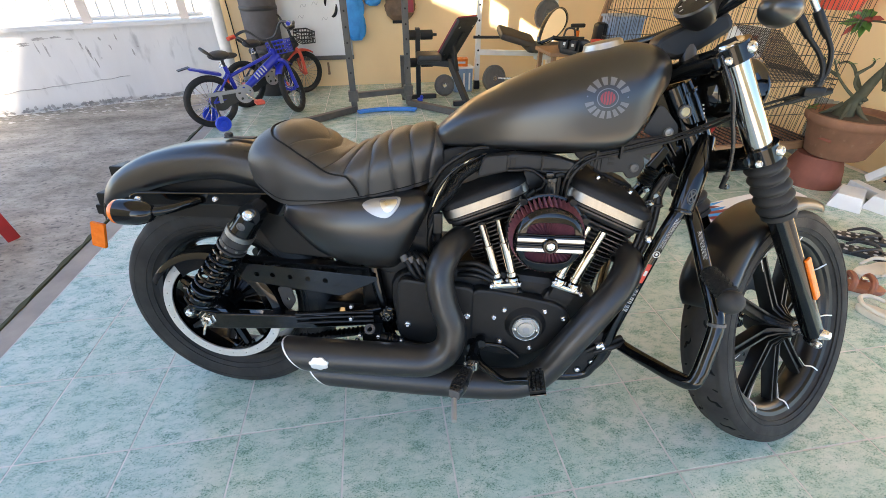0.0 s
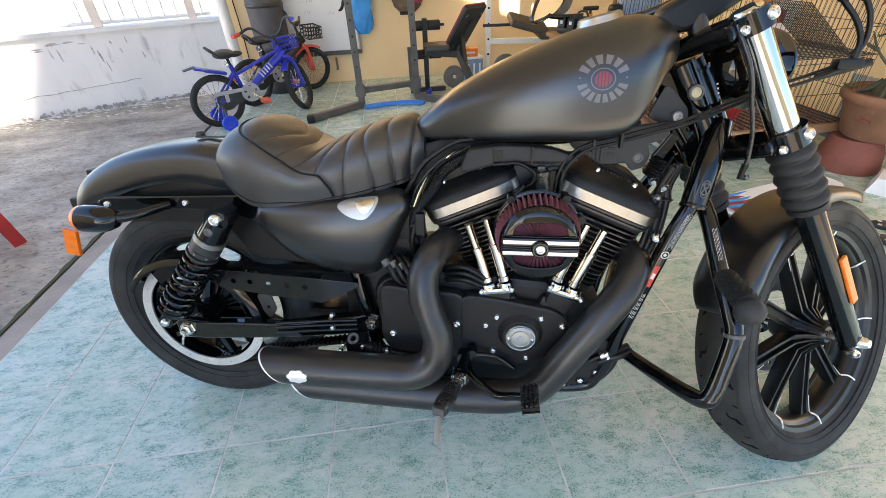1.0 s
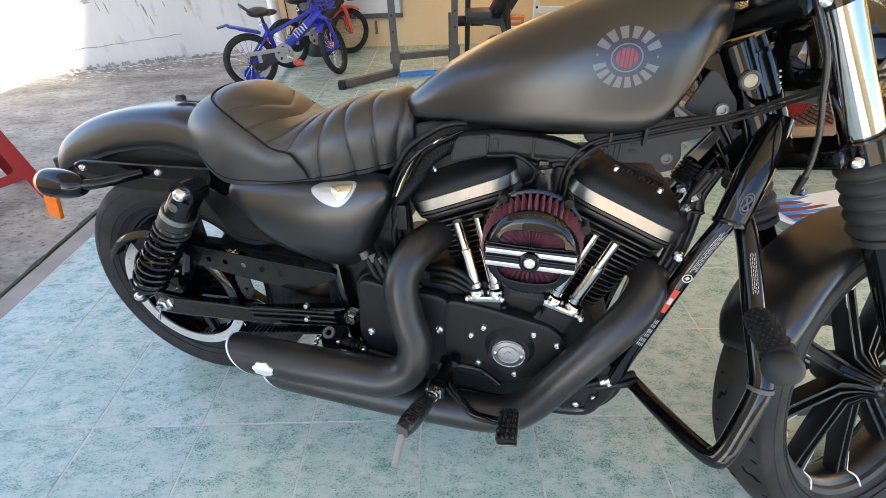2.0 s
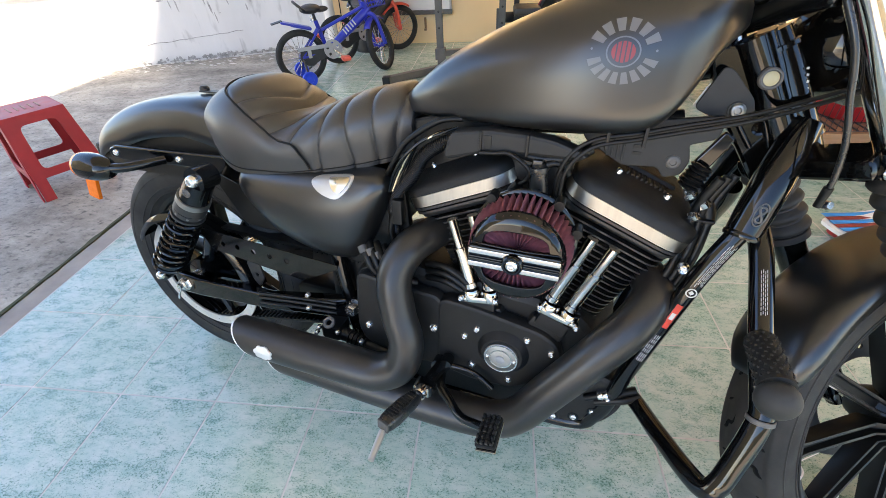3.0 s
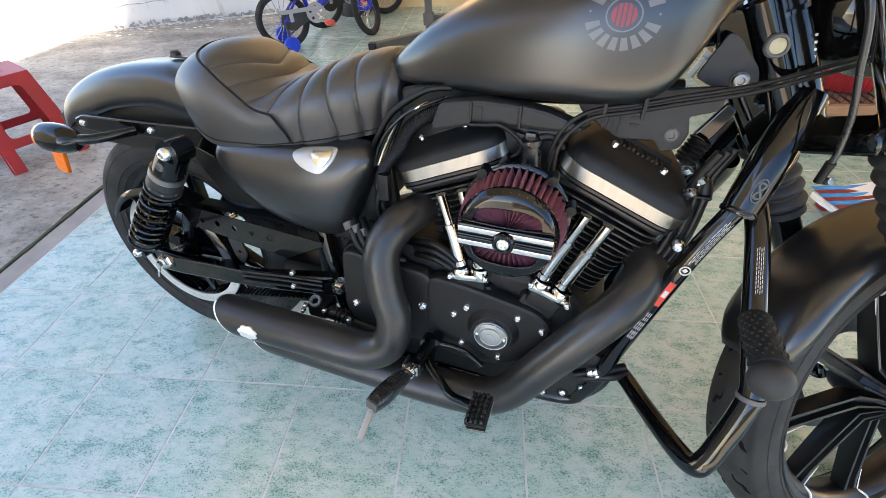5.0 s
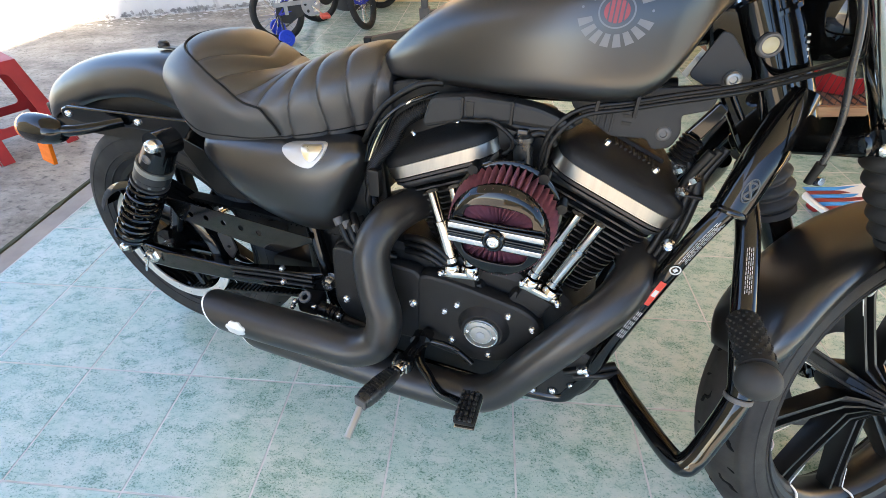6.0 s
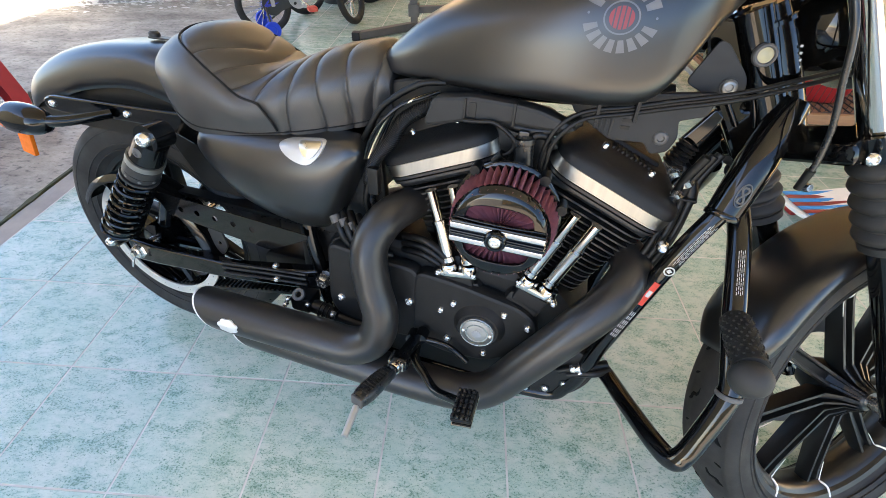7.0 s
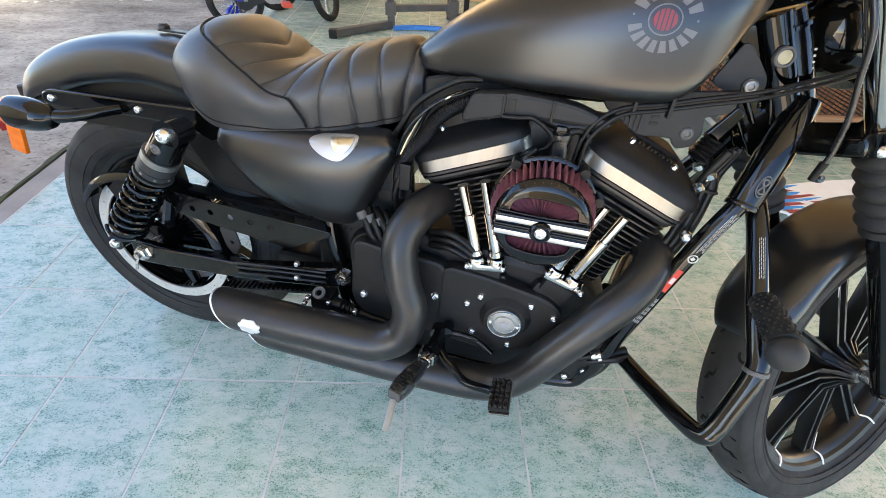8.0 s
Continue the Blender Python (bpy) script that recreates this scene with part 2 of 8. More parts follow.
BROWNLEATHER = material("brown_leather", (0.35, 0.13, 0.07), 0.55, 0.0, (0.27, 0.09, 0.05), 20, 0.1, 200)
BADGECREAM = material("aged_cream_enamel", (0.40, 0.36, 0.22), 0.35, 0.0, (0.34, 0.30, 0.18), 60)
PULLEY = material("machined_steel_flange", (0.70, 0.69, 0.67), 0.42, 0.75, (0.62, 0.61, 0.59), 50, rough2=0.5)
BADGE = material("satin_silver", (0.50, 0.485, 0.46), 0.36, 0.85, (0.45, 0.435, 0.41), 60, rough2=0.5)
# blacker than the rubber: the shade inside tread grooves, as colour
GROOVE_SHADE = material("groove_shade_black", (0.004, 0.004, 0.004), 0.9, 0.0, (0.007, 0.007, 0.007), 60, spec=0.1)
MIRROR = material("mirror_glass", (0.92, 0.92, 0.92), 0.02, 1.0, (0.9, 0.9, 0.9), 3)
GALV = material("galvanised_sheet", (0.42, 0.45, 0.48), 0.4, 0.7, (0.34, 0.37, 0.40), 8)
TRACKBLUE = material("sky_blue_plastic", (0.05, 0.27, 0.72), 0.4, 0.0, (0.04, 0.2, 0.6), 25)


# ---------------------------------------------------------------- mesh helpers
def finish(name, verts, faces, mat, parent=None, label="", smooth=40, m=None, weigh=False):
    """One mesh object from vertices and faces."""
    me = bpy.data.meshes.new(name)
    if m is not None:
        verts = [m @ Vector(v) for v in verts]
    me.from_pydata([tuple(v) for v in verts], [], faces)
    bm = bmesh.new()
    bm.from_mesh(me)
    bmesh.ops.recalc_face_normals(bm, faces=bm.faces)
    bm.to_mesh(me)
    bm.free()
    if smooth:
        me.polygons.foreach_set("use_smooth", [True] * len(me.polygons))
        me.set_sharp_from_angle(angle=radians(smooth))
    for mt in (mat if isinstance(mat, (list, tuple)) else [mat]):
        me.materials.append(mt)
    ob = new(name, me)
    if parent is not None:
        ob.parent = parent
    if label:
        ob["label"] = label
    if weigh and smooth:
        wnm = ob.modifiers.new("even", "WEIGHTED_NORMAL")
        wnm.keep_sharp = True
    return ob


class Shape:
    """Collects vertices and faces of several forms for one mesh."""

    def __init__(self):
        self.v, self.f, self.weigh = [], [], False

    def add(self, verts, faces, m=None):
        k = len(self.v)
        self.v += [tuple(m @ Vector(v)) if m is not None else tuple(v) for v in verts]
        self.f += [tuple(i + k for i in f) for f in faces]
        return self

    def box(self, c, s, bevel=0.004, m=None):
        v, f = box_form(c, s, bevel)
        self.weigh = True
        return self.add(v, f, m)

    def rod(self, a, b, r, r2=None, n=14, m=None, cap=True):
        return self.add(*tube_form([a, b], [r, r if r2 is None else r2], n, cap), m)

    def tube(self, pts, r, n=12, steps=6, m=None, cap=True):
        p = curve_points(pts, steps)
        if isinstance(r, (list, tuple)):
            r = list(np.interp(np.linspace(0, 1, len(p)), np.linspace(0, 1, len(r)), r))
        return self.add(*tube_form(p, r, n, cap), m)

    def turn(self, profile, centre=(0, 0, 0), axis=(0, 0, 1), n=32, m=None):
        return self.add(*turn_form(profile, centre, axis, n), m)

    def ball(self, c, r, n=14, s=(1, 1, 1), m=None):
        prof = [(math.sin(math.pi * i / n) * r, -math.cos(math.pi * i / n) * r) for i in range(n + 1)]
        v, f = turn_form(prof, (0, 0, 0), (0, 0, 1), n * 2)
        v = [(c[0] + x * s[0], c[1] + y * s[1], c[2] + z * s[2]) for x, y, z in v]
        return self.add(v, f, m)

    def make(self, name, mat, parent=None, label="", smooth=40, m=None):
        return finish(name, self.v, self.f, mat, parent, label, smooth, m, self.weigh)


def box_form(c, s, bevel=0.004):
    bm = bmesh.new()
    bmesh.ops.create_cube(bm, size=1)
    bmesh.ops.scale(bm, vec=s, verts=bm.verts)
    bevel = min(bevel, 0.45 * min(s))
    if bevel > 0:
        bmesh.ops.bevel(bm, geom=bm.edges[:], offset=bevel, segments=2, profile=0.5, affect="EDGES")
    bmesh.ops.translate(bm, vec=c, verts=bm.verts)
    bm.verts.index_update()
    out = [tuple(v.co) for v in bm.verts], [tuple(v.index for v in f.verts) for f in bm.faces]
    bm.free()
    return out


def curve_points(pts, steps=6, closed=False):
    """Catmull-Rom through the points."""
    p = [Vector(q) for q in pts]
    if len(p) < 3:
        return p
    out = []
    n = len(p)
    for i in range(n if closed else n - 1):
        if closed:
            a, b, c, d = p[i - 1], p[i], p[(i + 1) % n], p[(i + 2) % n]
        else:
            a, b, c, d = p[max(i - 1, 0)], p[i], p[i + 1], p[min(i + 2, n - 1)]
        for j in range(steps):
            t = j / steps
            out.append(0.5 * ((2 * b) + (c - a) * t + (2 * a - 5 * b + 4 * c - d) * t * t + (3 * b - a - 3 * c + d) * t ** 3))
    if not closed:
        out.append(p[-1])
    return out


def tube_form(pts, r, n=12, cap=True, closed=False, aspect=None):
    pts = [Vector(q) for q in pts]
    if not isinstance(r, (list, tuple)):
        r = [r] * len(pts)
    verts, faces, k = [], [], len(pts)
    ref = None
    for i, q in enumerate(pts):
        t = (pts[(i + 1) % k] - pts[i - 1]) if closed else (pts[min(i + 1, k - 1)] - pts[max(i - 1, 0)])
        t.normalize()
        if ref is None:
            ref = t.orthogonal().normalized()
        ref = (ref - t * ref.dot(t)).normalized()
        side = t.cross(ref)
        for j in range(n):
            a = 2 * math.pi * j / n
            verts.append(q + (ref * math.cos(a) + side * math.sin(a)) * r[i])
    for i in range(k if closed else k - 1):
        for j in range(n):
            a, b = i * n, ((i + 1) % k) * n
            faces.append((a + j, a + (j + 1) % n, b + (j + 1) % n, b + j))
    if cap and not closed:
        faces.append(tuple(range(n))[::-1])
        faces.append(tuple((k - 1) * n + j for j in range(n)))
    return verts, faces


def turn_form(profile, centre=(0, 0, 0), axis=(0, 0, 1), n=32):
    """A turned form: profile of (radius, height along the axis)."""
    z = Vector(axis).normalized()
    x = z.orthogonal().normalized()
    y = z.cross(x)
    c = Vector(centre)
    verts, faces = [], []
    for r, h in profile:
        for j in range(n):
            a = 2 * math.pi * j / n
            verts.append(c + z * h + (x * math.cos(a) + y * math.sin(a)) * max(r, 1e-5))
    for i in range(len(profile) - 1):
        for j in range(n):
            faces.append((i * n + j, i * n + (j + 1) % n, (i + 1) * n + (j + 1) % n, (i + 1) * n + j))
    return verts, faces


def plate_form(outline, holes, depth, bevel=0.0, m=None):
    """A flat plate in the local x-z plane, with holes, its thickness along y (centred)."""
    cu = bpy.data.curves.new("plate", "CURVE")
    cu.dimensions, cu.fill_mode, cu.extrude, cu.bevel_depth, cu.bevel_resolution = "2D", "BOTH", max(depth / 2 - bevel, 1e-4), bevel, 1
    for ring in [outline] + list(holes):
        sp = cu.splines.new("POLY")
        sp.points.add(len(ring) - 1)
        for p, q in zip(sp.points, ring):
            p.co = (q[0], q[1], 0, 1)
        sp.use_cyclic_u = True
    ob = bpy.data.objects.new("plate", cu)
    me = bpy.data.meshes.new_from_object(ob)
    verts = [(v.co.x, -v.co.z, v.co.y) for v in me.vertices]
    faces = [tuple(p.vertices) for p in me.polygons]
    bpy.data.objects.remove(ob)
    bpy.data.curves.remove(cu)
    bpy.data.meshes.remove(me)
    if m is not None:
        verts = [m @ Vector(v) for v in verts]
    return verts, faces


def circle(x, z, r, n=20, a0=0, a1=360):
    k = n if a1 - a0 >= 360 else n + 1
    return [(x + r * math.cos(radians(a0 + (a1 - a0) * i / n)), z + r * math.sin(radians(a0 + (a1 - a0) * i / n))) for i in range(k)]


def rounded(points, r, n=4):
    """A polygon with its corners rounded."""
    out = []
    k = len(points)
    for i in range(k):
        p, a, b = Vector(points[i]), Vector(points[i - 1]), Vector(points[(i + 1) % k])
        d1, d2 = (a - p), (b - p)
        q = min(r, 0.45 * d1.length, 0.45 * d2.length)
        s, e = p + d1.normalized() * q, p + d2.normalized() * q
        for j in range(n + 1):
            t = j / n
            out.append(tuple((1 - t) ** 2 * s + 2 * t * (1 - t) * p + t * t * e))
    return out


def thing(name, label, category, group="", m=None):
    e = new(name)
    e.empty_display_size = 0.1
    if m is not None:
        e.matrix_world = m
    return tagged(e, label, category, group)


def letters(body, size, mat, name, parent, m, extrude=0.0006, label=""):
    """Lettering in the built-in font, as a mesh placed by m."""
    cu = bpy.data.curves.new("letters", "FONT")
    cu.body, cu.size, cu.extrude, cu.align_x, cu.align_y = body, size, extrude, "CENTER", "CENTER"
    ob = bpy.data.objects.new("letters", cu)
    me = bpy.data.meshes.new_from_object(ob)
    verts, faces = [m @ v.co for v in me.vertices], [tuple(p.vertices) for p in me.polygons]
    bpy.data.objects.remove(ob)
    bpy.data.meshes.remove(me)
    return verts, faces


def smoothed(xs, ys):
    """A smooth curve through the points, as a function of x."""
    p = curve_points([(a, b, 0) for a, b in zip(xs, ys)], 12)
    X, Y = [q.x for q in p], [q.y for q in p]
    return lambda x: float(np.interp(x, X, Y))


# ---------------------------------------------------------------- the setting
def slab(name, lo, hi, mat, label, category, smooth=0):
    c = [(a + b) / 2 for a, b in zip(lo, hi)]
    s = [b - a for a, b in zip(lo, hi)]
    ob = finish(name, *box_form(c, s, 0), mat, smooth=smooth)
    return tagged(ob, label, category, kind="structure")


def upright_wall(name, a, b, z0, z1, thick, mat, label, parent=None):
    """A wall from a to b (plan), its face on that line and its thickness to the left of it."""
    d = (Vector(b) - Vector(a)).normalized()
    n = Vector((-d.y, d.x)) * thick
    pts = [Vector(a), Vector(b), Vector(b) + n, Vector(a) + n]
    v = [(p.x, p.y, z) for z in (z0, z1) for p in pts]
    f = [(0, 3, 2, 1), (4, 5, 6, 7), (0, 1, 5, 4), (1, 2, 6, 5), (2, 3, 7, 6), (3, 0, 4, 7)]
    ob = finish(name, v, f, mat, parent, smooth=0)
    if parent is None:
        tagged(ob, label, "wall", kind="structure")
    return ob


# ground: one sheet to the horizon, with slight unevenness close by
gv, gf = [], []
gx = [-600, -120, -30, -12, -8] + [-7 + 0.25 * i for i in range(26)] + [-0.6]
gy = [-600, -120, -30, -10] + [-6 + 0.25 * i for i in range(45)] + [8, 30, 120, 600]
for x in gx:
    for y in gy:
        near = 1.0 if (-8 < x < -0.9 and -7 < y < 6) else 0.0
        gv.append((x, y, -0.012 + near * 0.008 * noise.noise(Vector((x * 0.7, y * 0.7, 0)))))
for i in range(len(gx) - 1):
    for j in range(len(gy) - 1):
        a = i * len(gy) + j
        gf.append((a, a + len(gy), a + len(gy) + 1, a + 1))
k = len(gv)
for x in (-0.6, 30, 600):
    for y in gy:
        gv.append((x, y, -0.045 if y > -2.6 else -0.012))
for i in range(2):
    for j in range(len(gy) - 1):
        a = k + i * len(gy) + j
        gf.append((a, a + len(gy), a + len(gy) + 1, a + 1))
tagged(finish("ground", gv, gf, CONCRETE, smooth=60), "grey stained concrete yard beside the tiled porch", "ground", kind="structure")

# strip of smoother concrete and a damp joint along the tiled floor
slab("pavement", (-0.70, -6, -0.03), (-0.604, 4.35, -0.006), CONCRETE_EDGE, "narrow smooth concrete strip beside the tiles", "pavement")
jv, jf = [], []
for i in range(400):
    y = -6 + 10.4 * i / 399
    w = max(0.002, 0.008 + 0.010 * noise.noise(Vector((y * 3.1, 0, 3))) + 0.009 * noise.noise(Vector((y * 13, 0, 7))))
    xc = -0.712 + 0.012 * noise.noise(Vector((y * 1.3, 5, 0))) + 0.008 * noise.noise(Vector((y * 8, 5, 9)))
    jv += [(xc - w, y, 0.0005), (xc + w, y, 0.0005), (xc - w, y, -0.03), (xc + w, y, -0.03)]
for i in range(399):
    a = 4 * i
    jf += [(a, a + 1, a + 5, a + 4), (a, a + 4, a + 6, a + 2), (a + 1, a + 3, a + 7, a + 5)]
tagged(finish("trim", jv, jf, DIRT, smooth=0), "dark mossy joint in the concrete", "joint", kind="structure")

floor = slab("floor", (-0.602, -2.6, -0.04), (4.0, 4.40, -0.0009), GROUT, "green mottled ceramic tile floor of the porch", "floor")
tile_mesh = None
for i in range(-2, 13):
    for j in range(-5, 15):
        if tile_mesh is None:
            first = finish("tile", *box_form((0, 0, -0.009), (0.2957, 0.2957, 0.018), 0.0012), TILE, floor, smooth=0)
            tile_mesh = first.data
            ob = first
        else:
            ob = new("tile", tile_mesh)
            ob.parent = floor
        ob.location = (0.3 * i + 0.15, 0.3 * j + 0.15, 0.0003 * math.sin(i * 12.9 + j * 78.2))
slab("floor_front", (-0.602, -1.9, -0.02), (4.0, -1.502, 0.0), TILE, "green tile floor in front of the laid tiles", "floor")

# unseen sunlit ground, added as a warm reflector towards the bike
slab("pavement_bounce", (-2.0, -11.9, -0.05), (6.15, -1.902, -0.006), BOUNCE_GROUND, "unseen pale sandy ground added to bounce warm sunlight", "paving")

# walls
upright_wall("wall_north", (4.0, 4.36), (-0.70, 4.36), -0.04, 2.7, -0.14, YELLOW, "cream yellow painted back wall of the porch")
upright_wall("wall_east", (3.95, -0.02), (3.95, 4.36), -0.04, 2.7, -0.14, YELLOW, "cream yellow painted side wall of the porch")
# unseen sun blocker, its overhanging sloped outline cut to cast the yard's shadow edge
SA, SB = Vector((-7.56, 0.08, 0)), Vector((-3.48, -5.36, 0))
sdir = (SB - SA).normalized()
sout = Vector((sdir.y, -sdir.x, 0)) * 0.2
rim_ = [(0.91, -0.05), ((SB - SA).length, -0.05), ((SB - SA).length, 5.2), (0.364, 5.2), (0.086, 2.67), (0.63, 2.49), (0.91, 2.29)]
hv = [SA + sdir * u + o + Vector((0, 0, z)) for o in (Vector((0, 0, 0)), sout) for u, z in rim_]
hf = [tuple(range(7)), tuple(range(13, 6, -1))] + [(k, (k + 1) % 7, 7 + (k + 1) % 7, 7 + k) for k in range(7)]
tagged(finish("wall_sun_blocker", hv, hf, YELLOW, smooth=0), "unseen tall cream yellow blocker added to shade the yard and porch", "wall", kind="structure")
# unseen wall added to hide low south sky and give tan reflections
upright_wall("wall_reflected", (-3.0, -12.0), (9.2, -12.0), -0.05, 2.2, -0.2, YELLOW, "unseen cream yellow wall added for warm reflections")
WA, WB = Vector((-7.5, 1.83)), Vector((-0.62, 4.43))
wd = (WB - WA).normalized()
wn2 = Vector((-wd.y, wd.x))
yard = upright_wall("wall_west", WA, WB, -0.05, 0.66, 0.16, YARDWALL, "low white yard wall streaked with black mould")


def on_wall(s, z, off=0.0):
    p = WB - wd * s - wn2 * off
    return (p.x, p.y, z)


# coping, slightly proud
cv = []
for s in (0.0, 7.35):
    for off, z in ((0.025, 0.662), (0.025, 0.70), (-0.185, 0.70), (-0.185, 0.662)):
        cv.append(on_wall(s, z, off))
tagged(finish("trim_coping", cv, [(0, 1, 2, 3), (7, 6, 5, 4), (0, 4, 5, 1), (1, 5, 6, 2), (2, 6, 7, 3), (3, 7, 4, 0)], WHITEWALL, smooth=0),
       "weathered white coping along the yard wall", "coping", kind="structure")

slab("ceiling", (-1.1, -1.75, 2.62), (3.97, 4.6, 2.75), CEILING, "cream painted porch ceiling", "ceiling")


# ---------------------------------------------------------------- the motorcycle
LEAN_ANGLE = 9.0
bike = thing("motorcycle", "matte black cruiser motorcycle leaning on its side stand on green tiles", "motorcycle",
             m=pose(0.2966, 0.2415, 0, 0, 0, -13.5) @ pose(0, 0, 0, -LEAN_ANGLE, 0, 0))

# steering: head axis raked, turned to the left
AX = Vector((-0.511, 0, 0.859)).normalized()
HEAD = Vector((1.2625, -0.0275, 0.72))
STEER = Matrix.Translation(HEAD) @ Matrix.Rotation(radians(36), 4, AX) @ Matrix.Translation(-HEAD)


def bolt(p, r=0.008, h=0.006, axis=(0, -1, 0), parent=None, mat=None, name="bolt", m=None):
    """A round-headed bolt with a socket."""
    s = Shape().turn([(0, -0.002), (r * 1.06, -0.002), (r * 1.06, h * 0.2), (r, h * 0.3), (r * 0.96, h * 0.6), (r * 0.82, h * 0.85), (r * 0.56, h), (r * 0.48, h * 0.96), (r * 0.42, h * 0.4), (0, h * 0.4)], p, axis, 14)
    return s.make(name, mat or STEEL, parent, m=m)


# --- wheels
def tyre_form(c, R, w, rim):
    """Rounded tyre section turned round the y axis."""
    prof = [(rim + (R - rim) * 0.02, -w * 0.34), (rim + (R - rim) * 0.25, -w * 0.46), (rim + (R - rim) * 0.5, -w * 0.5), (rim + (R - rim) * 0.72, -w * 0.485),
            (rim + (R - rim) * 0.86, -w * 0.42), (R - 0.010, -w * 0.33), (R - 0.004, -w * 0.2), (R, -w * 0.07)]
    prof = prof + [(r, -y) for r, y in reversed(prof)]
    fine = curve_points([(a, b, 0) for a, b in prof], 3)
    return turn_form([(p.x, p.y) for p in fine], c, (0, 1, 0), 96)


def groove_forms(c, R, w, count, side):
    """Stepped tread grooves as dark tubes, their shade put into the colour: a run along the crown, a hook across the
    shoulder and a short sipe.
    """
    def at(a, yy):
        rr = float(np.interp(abs(yy), (0.0, 0.07, 0.2, 0.33, 0.42), (R - 0.0026, R - 0.0028, R - 0.0066, R - 0.0125, R - 0.0200)))
        return (c[0] + rr * math.cos(a), c[1] + side * yy * w, c[2] + rr * math.sin(a))

    out = []
    step = 2 * math.pi / count
    for i in range(count):
        a = step * i + (0.0 if side < 0 else step / 2)
        path = [(0.0, 0.10), (0.42, 0.13), (0.50, 0.24), (0.60, 0.27), (0.74, 0.40)]
        out.append(Shape().tube([at(a + step * u, v) for u, v in path], [0.0024, 0.0042, 0.0046, 0.0046, 0.0026], 6, 3))
        out.append(Shape().tube([at(a + step * u, v) for u, v in ((0.05, 0.22), (0.12, 0.31), (0.20, 0.41))], [0.0020, 0.0036, 0.0022], 6, 3))
    return out


def wheel(name, c, R, w, rim, spokes, m, label, phase=0.2):
    hub = Shape()
    # hub and barrel
    hub.turn([(0.0, -0.058), (0.019, -0.058), (0.023, -0.052), (0.028, -0.022), (0.040, -0.002), (0.042, 0.028), (0.030, 0.055), (0.0, 0.055)], c, (0, 1, 0), 32)
    # rim channel
    rw = w * 0.36
    hub.turn([(rim + 0.006, -rw), (rim + 0.004, -rw + 0.006), (rim - 0.014, -rw + 0.012), (rim - 0.024, -rw * 0.4), (rim - 0.024, rw * 0.4),
              (rim - 0.014, rw - 0.012), (rim + 0.004, rw - 0.006), (rim + 0.006, rw), (rim - 0.006, rw - 0.004), (rim - 0.02, rw * 0.3), (rim - 0.02, -rw * 0.3), (rim - 0.006, -rw + 0.004), (rim + 0.006, -rw)],
             c, (0, 1, 0), 72)
    wheel_ob = hub.make(name, SPOKE, bike, label, m=m)
    for i in range(spokes):
        a = 2 * math.pi * i / spokes + phase
        d, t = Vector((math.cos(a), 0, math.sin(a))), Vector((-math.sin(a), 0, math.cos(a)))
        sv, sf = [], []
        ARM = ((0.024, 0.0075, 0.010, -0.046), (0.034, 0.0105, 0.014, -0.024), (0.058, 0.0150, 0.017, -0.004), (rim * 0.52, 0.0152, 0.016, -0.002), (rim * 0.80, 0.0155, 0.014, -0.002), (rim - 0.016, 0.0185, 0.013, -0.004))
        # a root that runs down the flared hub, then a straight arm with a sunk face between two raised edges
        section = ((-1, -0.2), (-0.86, -1), (-0.52, -1), (-0.40, -0.35), (0.40, -0.35), (0.52, -1), (0.86, -1), (1, -0.2), (0.8, 1), (-0.8, 1))
        for rr, hw, hy, oy in ARM:
            for e, yy in section:
                sv.append(Vector(c) + d * rr + t * (hw * e) + Vector((0, oy + hy * yy, 0)))
        for k in range(5):
            for j in range(10):
                sf.append((k * 10 + j, k * 10 + (j + 1) % 10, (k + 1) * 10 + (j + 1) % 10, (k + 1) * 10 + j))
        sf += [tuple(range(10)), tuple(range(50, 60))]
        sp = finish("spoke", sv, sf, SPOKE, wheel_ob, smooth=25, m=m)
        for e in (-0.69, 0.69):
            ln = [Vector(c) + d * rr + t * (hw * e) + Vector((0, oy - hy, 0)) for rr, hw, hy, oy in ARM[:5]]
            Shape().tube(ln, 0.0006, 5, 3).make("pinstripe", BLACKSTEEL, wheel_ob, "thin machined line", m=m)
        # bright machined edge at the spoke's end
        e = Shape()
        at = lambda rr, u, yy: Vector(c) + d * rr + t * u + Vector((0, yy, 0))
        e.tube([at(rim * 0.72, 0.0150, -0.0165), at(rim - 0.026, 0.0172, -0.0178), at(rim - 0.022, 0.0180, -0.0200)], [0.0006, 0.0011, 0.0015], 6, 3)
        e.tube([at(rim - 0.022, 0.0180, -0.020), at(rim - 0.016, 0.0245, -0.032), at(rim + 0.001, 0.0255, -0.0400)], 0.0022, 6, 4)
        e.make("machined_edge", WHITEMETAL, wheel_ob, "bright machined edge", m=m)
    t = Shape().add(*tyre_form(c, R, w, rim))
    tyre = t.make("tyre", RUBBER, wheel_ob, "black rubber tyre with grooved tread", 60, m=m)
    for rr, yy in ((0.16, 0.437), (0.30, 0.478), (0.62, 0.4955)):
        for side in (-1, 1):
            Shape().turn([(rim + (R - rim) * rr + 0.0016 * math.cos(q), side * yy * w + 0.0016 * math.sin(q)) for q in [2 * math.pi * k / 8 for k in range(9)]], c, (0, 1, 0), 96).make("sidewall_ridge", RUBBER, wheel_ob, m=m)
    for side in (-1, 1):
        for gr in groove_forms(c, R, w, 20, side):
            gr.make("groove_shade", GROOVE_SHADE, wheel_ob, m=m)
    return wheel_ob


RC = (0.006, 0, 0.3125)
I4 = Matrix.Identity(4)
